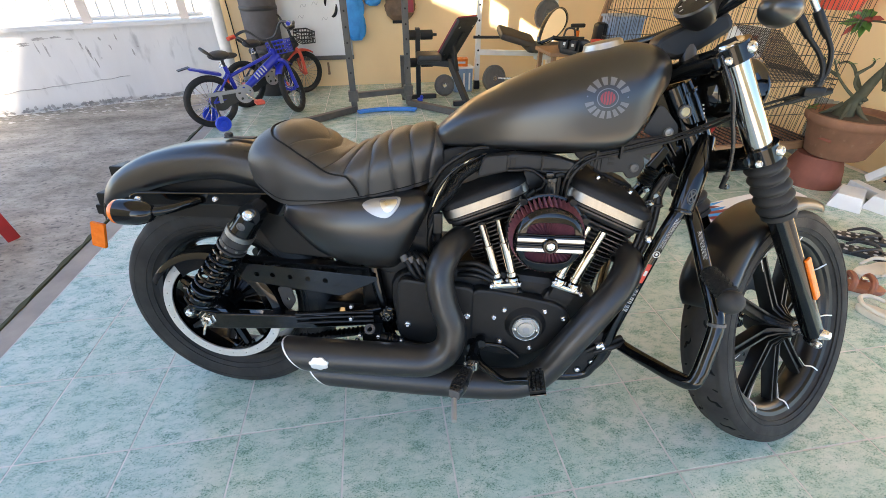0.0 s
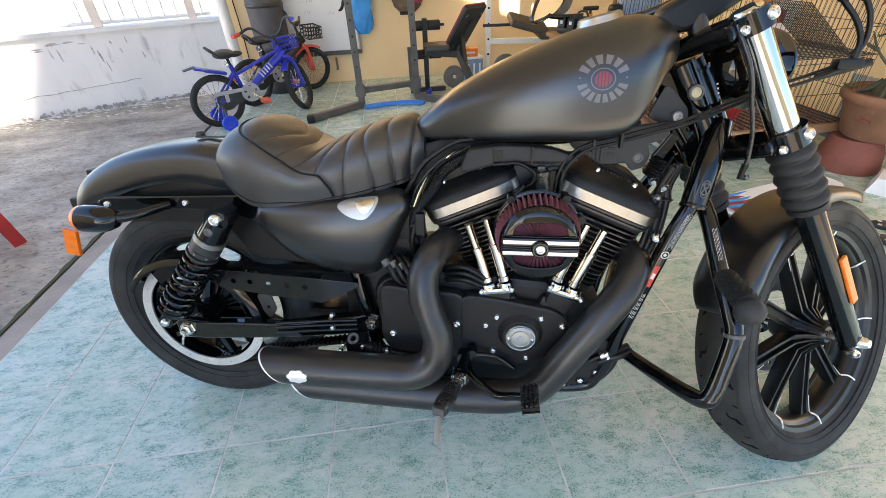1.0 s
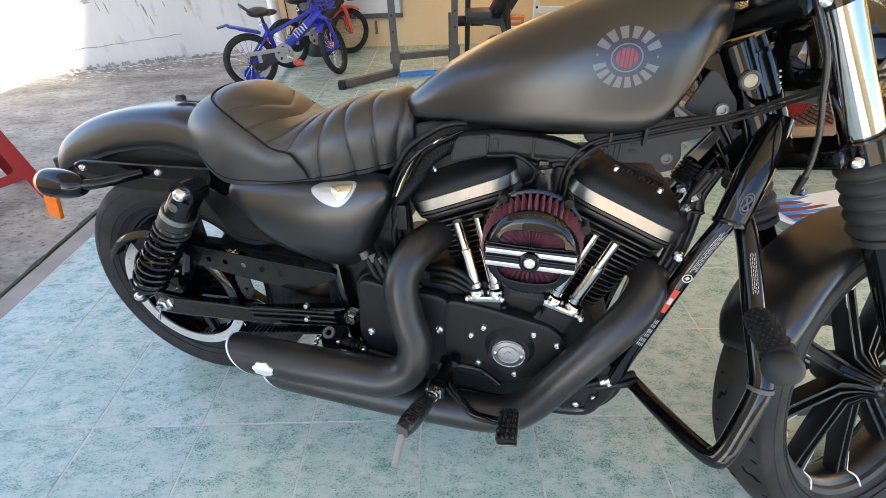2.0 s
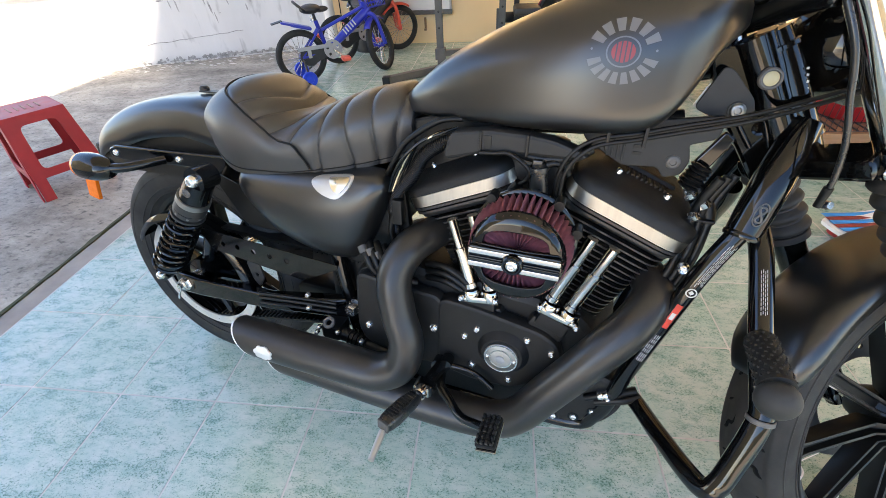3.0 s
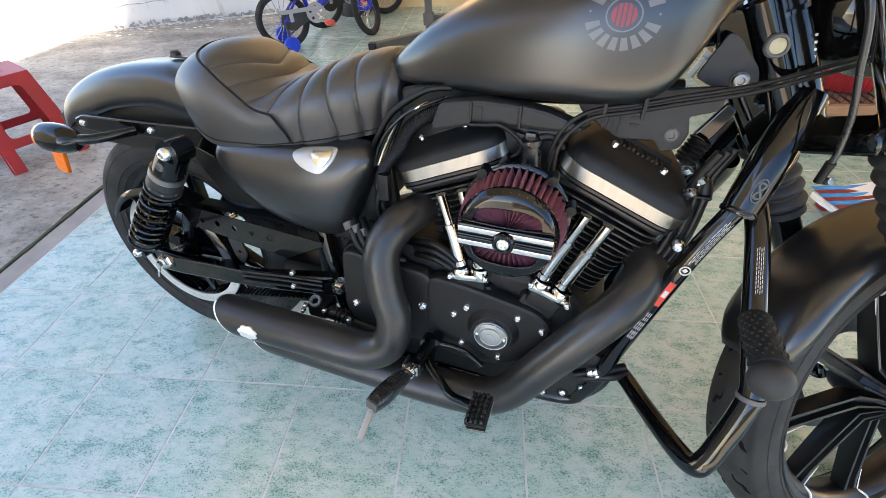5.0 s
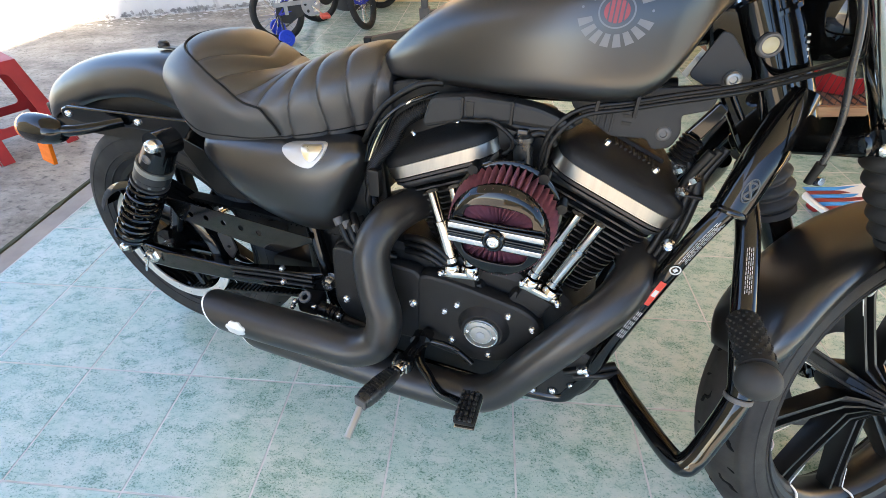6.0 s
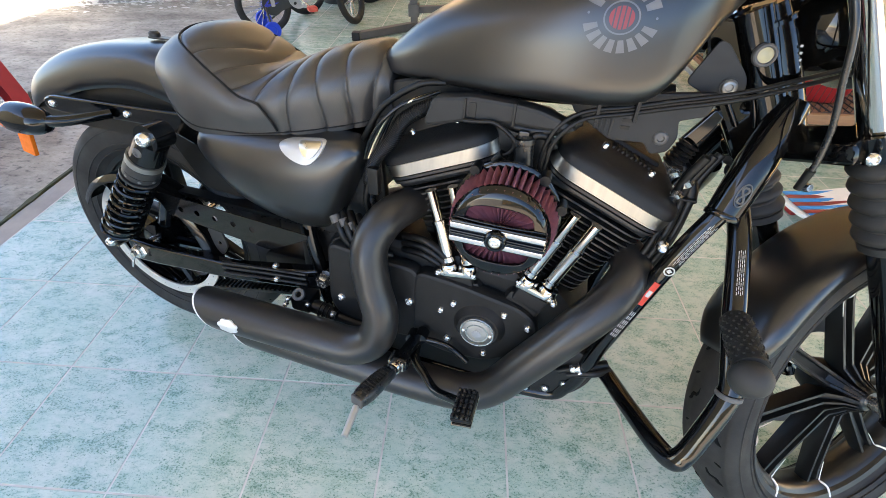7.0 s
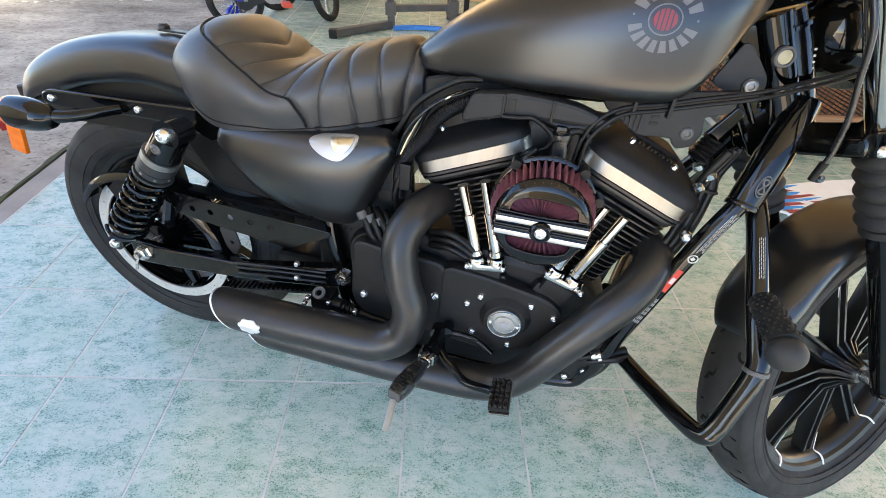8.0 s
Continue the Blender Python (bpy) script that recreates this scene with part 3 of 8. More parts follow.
rear = wheel("rear_wheel", RC, 0.3125, 0.150, 0.213, 9, I4, "black cast rear wheel")
FC = (1.5535, -0.044, 0.3055)
front = wheel("front_wheel", FC, 0.3285, 0.114, 0.245, 9, STEER, "black cast front wheel", 0.55)

# drive pulley flange with its ring of slots
ring = Shape().add(*plate_form(circle(0, 0, 0.171, 72), [circle(0, 0, 0.1480, 72)] + [circle(0.1600 * math.cos(radians(a)), 0.1600 * math.sin(radians(a)), 0.0030, 8) for a in range(0, 360, 15)], 0.006, 0.001,
                               pose(RC[0], -0.098, RC[2])))
ring.make("pulley", PULLEY, rear, "bright steel pulley rim with slots")
pul = Shape().turn([(0.140, -0.094), (0.140, -0.06), (0.156, -0.06), (0.166, -0.094)], RC, (0, 1, 0), 48)
for i in range(5):
    a = 2 * math.pi * i / 5
    pul.rod((RC[0] + 0.03 * math.cos(a), -0.085, RC[2] + 0.03 * math.sin(a)), (RC[0] + 0.135 * math.cos(a), -0.08, RC[2] + 0.135 * math.sin(a)), 0.016, 0.013, 8)
pul.turn([(0, -0.11), (0.045, -0.105), (0.05, -0.06), (0, -0.06)], RC, (0, 1, 0), 28)
pul.make("pulley_body", GLOSS, rear, "black pulley body")
disc = Shape().add(*plate_form(circle(0, 0, 0.13, 48), [circle(0, 0, 0.085, 40)] + [circle(0.108 * math.cos(radians(a)), 0.108 * math.sin(radians(a)), 0.006, 8) for a in range(0, 360, 24)], 0.004, 0,
                               pose(FC[0], FC[1] + 0.06, FC[2])))
disc.make("brake_disc", BLACKSTEEL, front, "dark drilled brake disc", m=STEER)
Shape().turn([(0, -0.028), (0.011, -0.028), (0.013, -0.02), (0.013, 0), (0, 0)], (FC[0], FC[1] - 0.055, FC[2]), (0, 1, 0), 16).make("hub_nut", STEEL, front, "steel hub nut", m=STEER)

# --- rear fender
ft = smoothed((-0.298, -0.277, -0.243, -0.160, -0.053, 0.066, 0.127, 0.20, 0.28), (0.565, 0.628, 0.683, 0.733, 0.762, 0.774, 0.771, 0.758, 0.735))
fe = smoothed((-0.298, -0.277, -0.220, -0.150, -0.067, 0.02, 0.088, 0.187, 0.28), (0.555, 0.585, 0.625, 0.645, 0.672, 0.688, 0.690, 0.668, 0.63))
fv, ff = [], []
NX, NY = 44, 28
for i in range(NX + 1):
    x = -0.298 + 0.578 * (i / NX) ** 1.25
    top, edge = ft(x), fe(x)
    hw = 0.092 - 0.03 * max(0, (-0.21 - x) / 0.088) ** 2
    for j in range(NY + 1):
        a = math.pi * j / NY
        cy, sz = math.cos(a), math.sin(a)
        y = -hw * math.copysign(abs(cy) ** 0.55, cy)
        fv.append((x, y, edge + (top - edge) * abs(sz) ** 0.62))
for i in range(NX):
    for j in range(NY):
        a = i * (NY + 1) + j
        ff.append((a, a + 1, a + NY + 2, a + NY + 1))
fender = finish("rear_fender", fv, ff, SATIN, bike, "satin black bobbed rear fender", 60)
so = fender.modifiers.new("thick", "SOLIDIFY")
so.thickness = 0.003
lv, lf = [], []
for i in range(31):
    x = -0.27 + 0.57 * i / 30
    for j in range(17):
        a = math.pi * j / 16
        cy = math.cos(a)
        lv.append((x, -0.082 * math.copysign(abs(cy) ** 0.55, cy), 0.585 + (ft(min(x, 0.27)) - 0.014 - 0.585) * math.sin(a) ** 0.62))
for i in range(30):
    for j in range(16):
        a = i * 17 + j
        lf.append((a, a + 1, a + 18, a + 17))
finish("fender_liner", lv, lf, PLASTIC, bike, "black inner fender liner", 60)
# bolt and strap on top behind the seat
strap = Shape().box((0.10, 0, 0.779), (0.08, 0.022, 0.004), 0.0015)
strap.turn([(0, 0), (0.011, 0), (0.011, 0.006), (0.007, 0.010), (0, 0.010)], (0.068, 0, 0.781), (0, 0, 1), 14)
strap.make("seat_bracket", BLACKSTEEL, bike, "black seat bracket with a bolt")
# fender strut each side
for sy in (-1, 1):
    st = plate_form(rounded([(-0.15, 0.650), (-0.13, 0.657), (0.10, 0.664), (0.25, 0.668), (0.262, 0.645), (0.235, 0.612), (0.17, 0.636), (0.06, 0.637), (-0.10, 0.630), (-0.15, 0.634)], 0.008), [], 0.016, 0.004, pose(0, sy * 0.116, 0))
    strut = finish("fender_strut", *st, GLOSS, bike, "gloss black fender strut", 40)
    if sy < 0:
        for x, z in ((-0.128, 0.644), (0.075, 0.650)):
            bolt((x, -0.124, z), 0.0072, 0.006, parent=strut)
# tail: plate bracket, reflector
tail = Shape().box((-0.285, 0.0, 0.60), (0.03, 0.13, 0.07), 0.006).box((-0.25, -0.06, 0.588), (0.12, 0.014, 0.028), 0.004)
tail.make("plate_bracket", PLASTIC, bike, "black number plate bracket")
Shape().box((-0.318, 0.095, 0.655), (0.070, 0.075, 0.040), 0.005).make("tail_lamp", PLASTIC, bike, "black tail lamp housing")
refl = Shape().box((0, 0, 0), (0.036, 0.010, 0.070), 0.002, m=pose(-0.268, -0.125, 0.540, 0, 14, 0))
refl.make("side_reflector", AMBER, bike, "amber side reflector")


def bullet(centre, sy, m=I4, axis=(1, 0, 0), parent=None):
    """Bullet-shaped turn signal on a stalk."""
    ob = Shape().turn([(0.0, 0.055), (0.011, 0.053), (0.020, 0.045), (0.027, 0.027), (0.0302, 0.007), (0.0306, -0.018), (0.0298, -0.027)], centre, axis, 28).make("turn_signal", GLOSS, bike, "gloss black bullet turn signal", m=m)
    Shape().turn([(0.0298, -0.027), (0.0284, -0.036), (0.0225, -0.044), (0.011, -0.0486), (0.0, -0.0495)], centre, axis, 28).make("lens", AMBER, ob, "amber lens", m=m)
    c = Vector(centre)
    stalk = Shape().tube([c + Vector((0.03, 0, 0)), c + Vector((0.075, -sy * 0.02, 0.002)), c + Vector((0.11, -sy * 0.085, 0.004))], [0.013, 0.010, 0.010], 12)
    stalk.make("stalk", GLOSS, ob, m=m)
    return ob


bullet((-0.074, -0.214, 0.643), -1)
bullet((-0.074, 0.214, 0.643), 1)

# --- seat
SX0, SX1 = 0.170, 0.634
s_top = smoothed((0.150, 0.168, 0.20, 0.262, 0.32, 0.378, 0.435, 0.50, 0.583, 0.615, 0.645), (0.735, 0.785, 0.812, 0.822, 0.794, 0.760, 0.779, 0.804, 0.824, 0.820, 0.785))
s_bot = smoothed((0.150, 0.18, 0.252, 0.34, 0.43, 0.58, 0.645), (0.72, 0.690, 0.652, 0.655, 0.664, 0.690, 0.72))
s_wid = smoothed((0.150, 0.18, 0.24, 0.32, 0.42, 0.50, 0.58, 0.62, 0.645), (0.095, 0.130, 0.158, 0.166, 0.158, 0.138, 0.104, 0.085, 0.07))
# stitched channels across the seat: where each lies at the ridge, on the flank and at the edge
CHANNELS = ((0.336, 0.300, 0.262, 0.220), (0.362, 0.344, 0.314, 0.270), (0.405, 0.388, 0.355, 0.310), (0.440, 0.430, 0.411, 0.390),
            (0.466, 0.467, 0.469, 0.460), (0.500, 0.503, 0.512, 0.524), (0.549, 0.553, 0.561, 0.568), (0.611, 0.613, 0.613, 0.600))
ALONG = (0.0, 0.3, 0.6, 1.0)
channel_at = [smoothed(ALONG, c) for c in CHANNELS]
seat_piping = smoothed((0.0, 0.12, 0.33, 0.45, 0.53, 0.60, 0.714, 0.878, 1.0), (0.222, 0.216, 0.228, 0.252, 0.300, 0.360, 0.410, 0.431, 0.442))


def seat_point(x, s, side, lift=0.0):
    """s: 0 on the ridge, 1 at the lower edge."""
    top, bot, w = s_top(x), s_bot(x), s_wid(x)
    a = s * math.pi / 2
    if s < 0.999:
        y, q = w * math.sin(a) ** 0.80, math.cos(a) ** 0.62
    else:
        y, q = w, 0.0
    k = max(0.0, s - 0.62) / 0.38
    y -= 0.020 * k * k
    z = bot + (top - bot) * q
    n = Vector((0, math.sin(a), math.cos(a)))
    inside = x - seat_piping(s)
    if inside > 0:
        near = min(abs(x - c(s)) for c in channel_at)
        roll = 1 - math.exp(-near / 0.0055)
        lift += min(1.0, inside / 0.012) * (0.0075 * roll - 0.0035)
    return (x, side * (y + n.y * lift), z + n.z * lift)


sv, sf = [], []
NX, NS = 260, 40
for i in range(NX + 1):
    x = SX0 + (SX1 - SX0) * i / NX
    for j in range(-NS, NS + 1):
        sv.append(seat_point(x, abs(j) / NS, -1 if j < 0 else 1))
W = 2 * NS + 1
for i in range(NX):
    for j in range(W - 1):
        a = i * W + j
        sf.append((a, a + 1, a + W + 1, a + W))
for i, rev in ((0, False), (NX, True)):
    sf.append(tuple(i * W + j for j in range(W)))
for i in range(NX):
    sf.append((i * W, i * W + W - 1, (i + 1) * W + W - 1, (i + 1) * W))
seat = finish("seat", sv, sf, LEATHER, bike, "black leather solo seat with tuck-and-roll ribs", 60)
pp = [seat_point(seat_piping(s) , s, -1, 0.003) for s in np.linspace(0.985, 0, 60)] + [seat_point(seat_piping(s), s, 1, 0.003) for s in np.linspace(0.02, 0.985, 60)]
Shape().tube(pp, 0.0021, 8, 1).make("piping", PIPING, seat, "black corded piping")
for side in (-1, 1):
    ep = [seat_point(x, 0.992, side, 0.0008) for x in np.linspace(0.19, 0.62, 40)]
    Shape().tube(ep, 0.0013, 8, 1).make("edge_piping", PIPING, seat, "black edge piping")

# --- tank
t_top = smoothed((0.600, 0.612, 0.64, 0.69, 0.76, 0.831, 0.90, 0.953, 1.035, 1.080, 1.110, 1.135), (0.795, 0.815, 0.842, 0.880, 0.918, 0.949, 0.975, 0.992, 1.010, 1.006, 0.990, 0.950))
t_bot = smoothed((0.600, 0.64, 0.70, 0.80, 0.92, 1.0, 1.03, 1.055, 1.075, 1.095, 1.135), (0.788, 0.782, 0.782, 0.783, 0.785, 0.790, 0.799, 0.822, 0.860, 0.900, 0.940))
t_wid = smoothed((0.600, 0.62, 0.66, 0.72, 0.80, 0.90, 0.97, 1.03, 1.06, 1.088, 1.110, 1.125, 1.135), (0.030, 0.054, 0.078, 0.103, 0.128, 0.148, 0.153, 0.147, 0.135, 0.113, 0.086, 0.055, 0.02))


def tank_point(x, a):
    """a: angle round the section from straight down on the right side (0) over the top (180) to the left (360)."""
    top, bot, w = t_top(x), t_bot(x), t_wid(x)
    mid = bot + (top - bot) * 0.40
    c, s = math.cos(radians(a)), math.sin(radians(a))
    if c > 0:
        e, h = 0.30, mid - bot
    else:
        e, h = 0.78, top - mid
    y = -w * math.copysign(abs(s) ** (0.40 if c > 0 else 0.74), s)
    z = mid - math.copysign(abs(c) ** e, c) * h
    return Vector((x, y, z))


tv, tf = [], []
NX, NA = 90, 120
for i in range(NX + 1):
    u = i / NX
    x = 0.6 + 0.535 * (0.5 - 0.5 * math.cos(math.pi * u))
    for j in range(NA):
        tv.append(tank_point(x, 360 * j / NA))
for i in range(NX):
    for j in range(NA):
        tf.append((i * NA + j, i * NA + (j + 1) % NA, (i + 1) * NA + (j + 1) % NA, (i + 1) * NA + j))
tf += [tuple(range(NA)), tuple(NX * NA + j for j in range(NA))]
tank = finish("fuel_tank", tv, tf, SATIN, bike, "satin black peanut fuel tank", 60)
cap = Shape().turn([(0, 0.017), (0.036, 0.017), (0.041, 0.014), (0.043, 0.006), (0.046, 0.0), (0.046, -0.012)], (0.985, -0.005, 0.996), (-0.22, -0.02, 1), 32)
cap.make("fuel_cap", BRUSHED, tank, "round silver fuel cap")

# tank roundel: a lens of red bars in a dark ring with lettering round it


def tank_frame(x, z):
    """A frame on the tank's right side at the height z: origin, rightwards (forward), upwards, outwards."""
    lo, hi = 30.0, 175.0
    for _ in range(40):
        mid = (lo + hi) / 2
        if tank_point(x, mid).z < z:
            lo = mid
        else:
            hi = mid
    return tank_point(x, lo)


def tank_decal(cu_verts, cx, cz, lift):
    """Lays flat decal vertices (u forward, v up, w out) on the tank's side."""
    out = []
    for u, v, w in cu_verts:
        p = tank_frame(cx + u, cz + v)
        q1, q2 = tank_frame(cx + u + 0.004, cz + v), tank_frame(cx + u, cz + v + 0.004)
        n = (q1 - p).cross(q2 - p).normalized()
        if n.y > 0:
            n = -n
        out.append(p + n * (w + lift))
    return out


def flat(verts_faces):
    v, f = verts_faces
    return [(x, z, 0.0) for x, y, z in v], f


EX, EZ = 0.972, 0.905
RV = 0.86
for nm, r0, r1, mt, lb in (("roundel_ring", 0.0195, 0.0215, EMBLEM_GREY, "grey roundel ring"), ("roundel_disc", 0.0, 0.0148, EMBLEM_RED, "red roundel with dark bars")):
    vs, fs = [], []
    for i in range(40):
        a = 2 * math.pi * i / 40
        vs += [(r0 * math.cos(a), r0 * math.sin(a) * RV, 0), (r1 * math.cos(a), r1 * math.sin(a) * RV, 0)]
    for i in range(40):
        j = (i + 1) % 40
        fs.append((2 * i, 2 * i + 1, 2 * j + 1, 2 * j))
    finish(nm, tank_decal(vs, EX, EZ, 0.0012 if nm == "roundel_disc" else 0.001), fs, mt, tank, lb, 0)
for i in range(4):
    u = -0.0087 + 0.0058 * i
    h = math.sqrt(max(0.0, 0.0148 ** 2 - u * u)) * RV
    vs = [(u - 0.0009, -h, 0), (u + 0.0009, -h, 0), (u + 0.0009, h, 0), (u - 0.0009, h, 0)]
    finish("roundel_bar", tank_decal(vs, EX, EZ, 0.0018), [(0, 1, 2, 3)], SATIN, tank, smooth=0)
# the arcs of lettering stand as plain bars of its size and colour
for k in range(14):
    upper = k < 6
    a = radians(151 - 24.4 * k) if upper else radians(202 + 19.6 * (k - 6))
    hw = 0.0068 if upper else 0.0056
    vs = []
    for rr, e in ((0.0285, -0.8), (0.0285, 0.8), (0.0455, 0.8), (0.0455, -0.8)):
        q = e * hw * (rr / 0.039)
        vs.append((rr * math.cos(a) - q * math.sin(a), (rr * math.sin(a) + q * math.cos(a)) * RV, 0))
    finish("lettering_bar", tank_decal(vs, EX, EZ, 0.001), [(0, 1, 2, 3)], EMBLEM_GREY, tank, "grey lettering bar", 0)
for a in (radians(176), radians(4)):
    vs = [(0.040 * math.cos(a) + 0.0016 * math.cos(j * math.pi / 4), 0.040 * math.sin(a) * RV + 0.0016 * math.sin(j * math.pi / 4), 0) for j in range(8)]
    finish("lettering_dot", tank_decal(vs, EX, EZ, 0.001), [tuple(range(8))], EMBLEM_GREY, tank, "grey dot", 0)

# --- oil tank cover under the seat, with its silver badge
ov, of = [], []
o_top = smoothed((0.243, 0.256, 0.275, 0.35, 0.45, 0.55, 0.588, 0.608), (0.615, 0.650, 0.660, 0.668, 0.676, 0.684, 0.682, 0.660))
o_bot = smoothed((0.243, 0.283, 0.333, 0.40, 0.46, 0.50, 0.528, 0.556, 0.588, 0.608), (0.600, 0.558, 0.514, 0.488, 0.477, 0.478, 0.490, 0.535, 0.605, 0.648))
NX, NZ = 60, 30
for i in range(NX + 1):
    x = 0.243 + 0.365 * i / NX
    e = max(0.0, math.sin(math.pi * i / NX)) ** 0.24
    for j in range(NZ + 1):
        t = j / NZ
        z = o_bot(x) + (o_top(x) - o_bot(x)) * t
        bulge = max(0.0, math.sin(math.pi * t)) ** 0.30
        ov.append((x, -0.100 - 0.078 * e * bulge * (0.84 + 0.16 * t), z))
for i in range(NX):
    for j in range(NZ):
        a = i * (NZ + 1) + j
        of.append((a, a + 1, a + NZ + 2, a + NZ + 1))
cover = finish("side_cover", ov, of, SATIN, bike, "satin black oil tank cover", 60)
finish("side_cover", [(x, -y, z) for x, y, z in ov], of, SATIN, bike, "satin black side cover", 60)
Shape().box((0.44, 0, 0.60), (0.34, 0.20, 0.11), 0.02).make("oil_tank", PLASTIC, bike, "black oil tank")


def cover_y(x, z):
    t = min(1, max(0, (z - o_bot(x)) / (o_top(x) - o_bot(x))))
    e = max(0.0, math.sin(math.pi * (x - 0.243) / 0.365)) ** 0.24
    return -0.100 - 0.078 * e * max(0.0, math.sin(math.pi * t)) ** 0.30 * (0.84 + 0.16 * t)


def on_cover(ring, lift, name, mat, label, parent):
    """A raised flat plate following the cover."""
    c = Vector((sum(p[0] for p in ring) / len(ring), sum(p[1] for p in ring) / len(ring)))
    vs, fs = [], []
    k = len(ring)
    for lv, sc in ((0.0, 1.0), (lift, 0.96), (lift * 1.3, 0.5), (lift * 1.4, 0.02)):
        for q in ring:
            x, z = c.x + (q[0] - c.x) * sc, c.y + (q[1] - c.y) * sc
            vs.append((x, cover_y(x, z) - lv, z))
    for r in range(3):
        for i in range(k):
            fs.append((r * k + i, r * k + (i + 1) % k, (r + 1) * k + (i + 1) % k, (r + 1) * k + i))
    return finish(name, vs, fs, mat, parent, label, 50)


tear = [(p.x, p.y) for p in curve_points([(0.4515, 0.6602, 0), (0.469, 0.670, 0), (0.503, 0.6745, 0), (0.534, 0.677, 0), (0.541, 0.671, 0), (0.5345, 0.6525, 0), (0.5141, 0.6339, 0), (0.4902, 0.635, 0), (0.4652, 0.6459, 0)], 5, True)]
badge = on_cover(tear, 0.003, "badge", BADGE, "silver teardrop badge", cover)
shield = [(p.x, p.y) for p in curve_points([(0.4935, 0.6700, 0), (0.513, 0.6730, 0), (0.532, 0.6740, 0), (0.5335, 0.6645, 0), (0.5200, 0.6480, 0), (0.5062, 0.6485, 0), (0.4955, 0.6600, 0)], 5, True)]
on_cover([(0.514 + (x - 0.514) * 1.08, 0.661 + (z - 0.661) * 1.08) for x, z in shield], 0.0044, "badge_line", GREYPAINT, "dark outline of the shield", cover)
on_cover(shield, 0.0062, "badge_shield", GOLD, "pale gold shield on the badge", cover)
inner = plate_form(rounded([(0.13, 0.615), (0.30, 0.64), (0.62, 0.66), (0.64, 0.47), (0.50, 0.455), (0.36, 0.49), (0.20, 0.50)], 0.02), [], 0.02, 0.004, pose(0, -0.088, 0))
finish("inner_panel", *inner, PLASTIC, bike, "black inner panel", 30)

Shape().box((0.43, 0.02, 0.47), (0.20, 0.14, 0.20), 0.02).make("battery_box", PLASTIC, bike, "black battery box")
Shape().box((0.33, 0.0, 0.58), (0.16, 0.16, 0.14), 0.02).make("inner_guard", PLASTIC, bike, "black inner guard")

# --- shocks
for sy in (-1, 1):
    top, bot = Vector((0.199, sy * 0.182, 0.642)), Vector((-0.012, sy * 0.185, 0.364))
    d = (bot - top)
    L = d.length
    d.normalize()
    body = Shape()
    body.rod(top + d * 0.01, top + d * 0.075, 0.029, 0.032, 24)
    body.rod(top + d * 0.075, top + d * 0.17, 0.021, 0.020, 18).rod(top + d * 0.17, bot - d * 0.03, 0.012, 0.012, 16)
    body.rod(bot - d * 0.075, bot - d * 0.02, 0.026, 0.022, 20)
    body.rod(top + Vector((0, sy * 0.02, 0)), top - Vector((0, sy * 0.025, 0)), 0.026, None, 24)
    body.rod(bot + Vector((0, sy * 0.016, 0)), bot - Vector((0, sy * 0.02, 0)), 0.018, None, 20)
    shock = body.make("shock_absorber", GLOSS, bike, "black coil shock absorber")
    Shape().rod(top + d * 0.060, top + d * 0.074, 0.0345, None, 28).make("preload_band", CAST, shock, "pale grey band")
    col = Shape()
    for a, b, r in ((0.076, 0.094, 0.0338), (0.096, 0.108, 0.0330), (0.111, 0.117, 0.036)):
        col.rod(top + d * a, top + d * b, r, None, 28)
    col.make("preload_collar", BLACKSTEEL, shock, "black notched preload collar")
    for k_ in range(8):
        an = 2 * math.pi * k_ / 8
        w_ = d.orthogonal().normalized()
        q_ = top + d * 0.102 + (w_ * math.cos(an) + d.cross(w_) * math.sin(an)) * 0.0325
        Shape().rod(q_, q_ + (q_ - top - d * 0.102).normalized() * 0.0016, 0.0032, None, 8).make("notch", CAST, shock)
    hp = []
    side = d.orthogonal().normalized()
    oth = d.cross(side)
    turns, s0, s1 = 9.0, 0.114, L - 0.042
    for i in range(int(turns * 20) + 1):
        a = 2 * math.pi * i / 20
        hp.append(top + d * (s0 + (s1 - s0) * i / (turns * 20)) + (side * math.cos(a) + oth * math.sin(a)) * (0.0325 + 0.0035 * i / (turns * 20)))
    Shape().add(*tube_form(hp, 0.0040, 8)).make("spring", GLOSS, shock, "black coil spring")
    bolt(top + Vector((0, sy * 0.022, 0)), 0.013, 0.012, (0, sy, 0), shock)
    bolt(bot + Vector((0, sy * 0.016, 0)), 0.010, 0.010, (0, sy, 0), shock)
    if sy < 0:
        bolt(top + d * 0.033 + Vector((0, -0.029, 0)), 0.0095, 0.003, (0, -1, 0), shock, GREYSTEEL, "round_emblem")

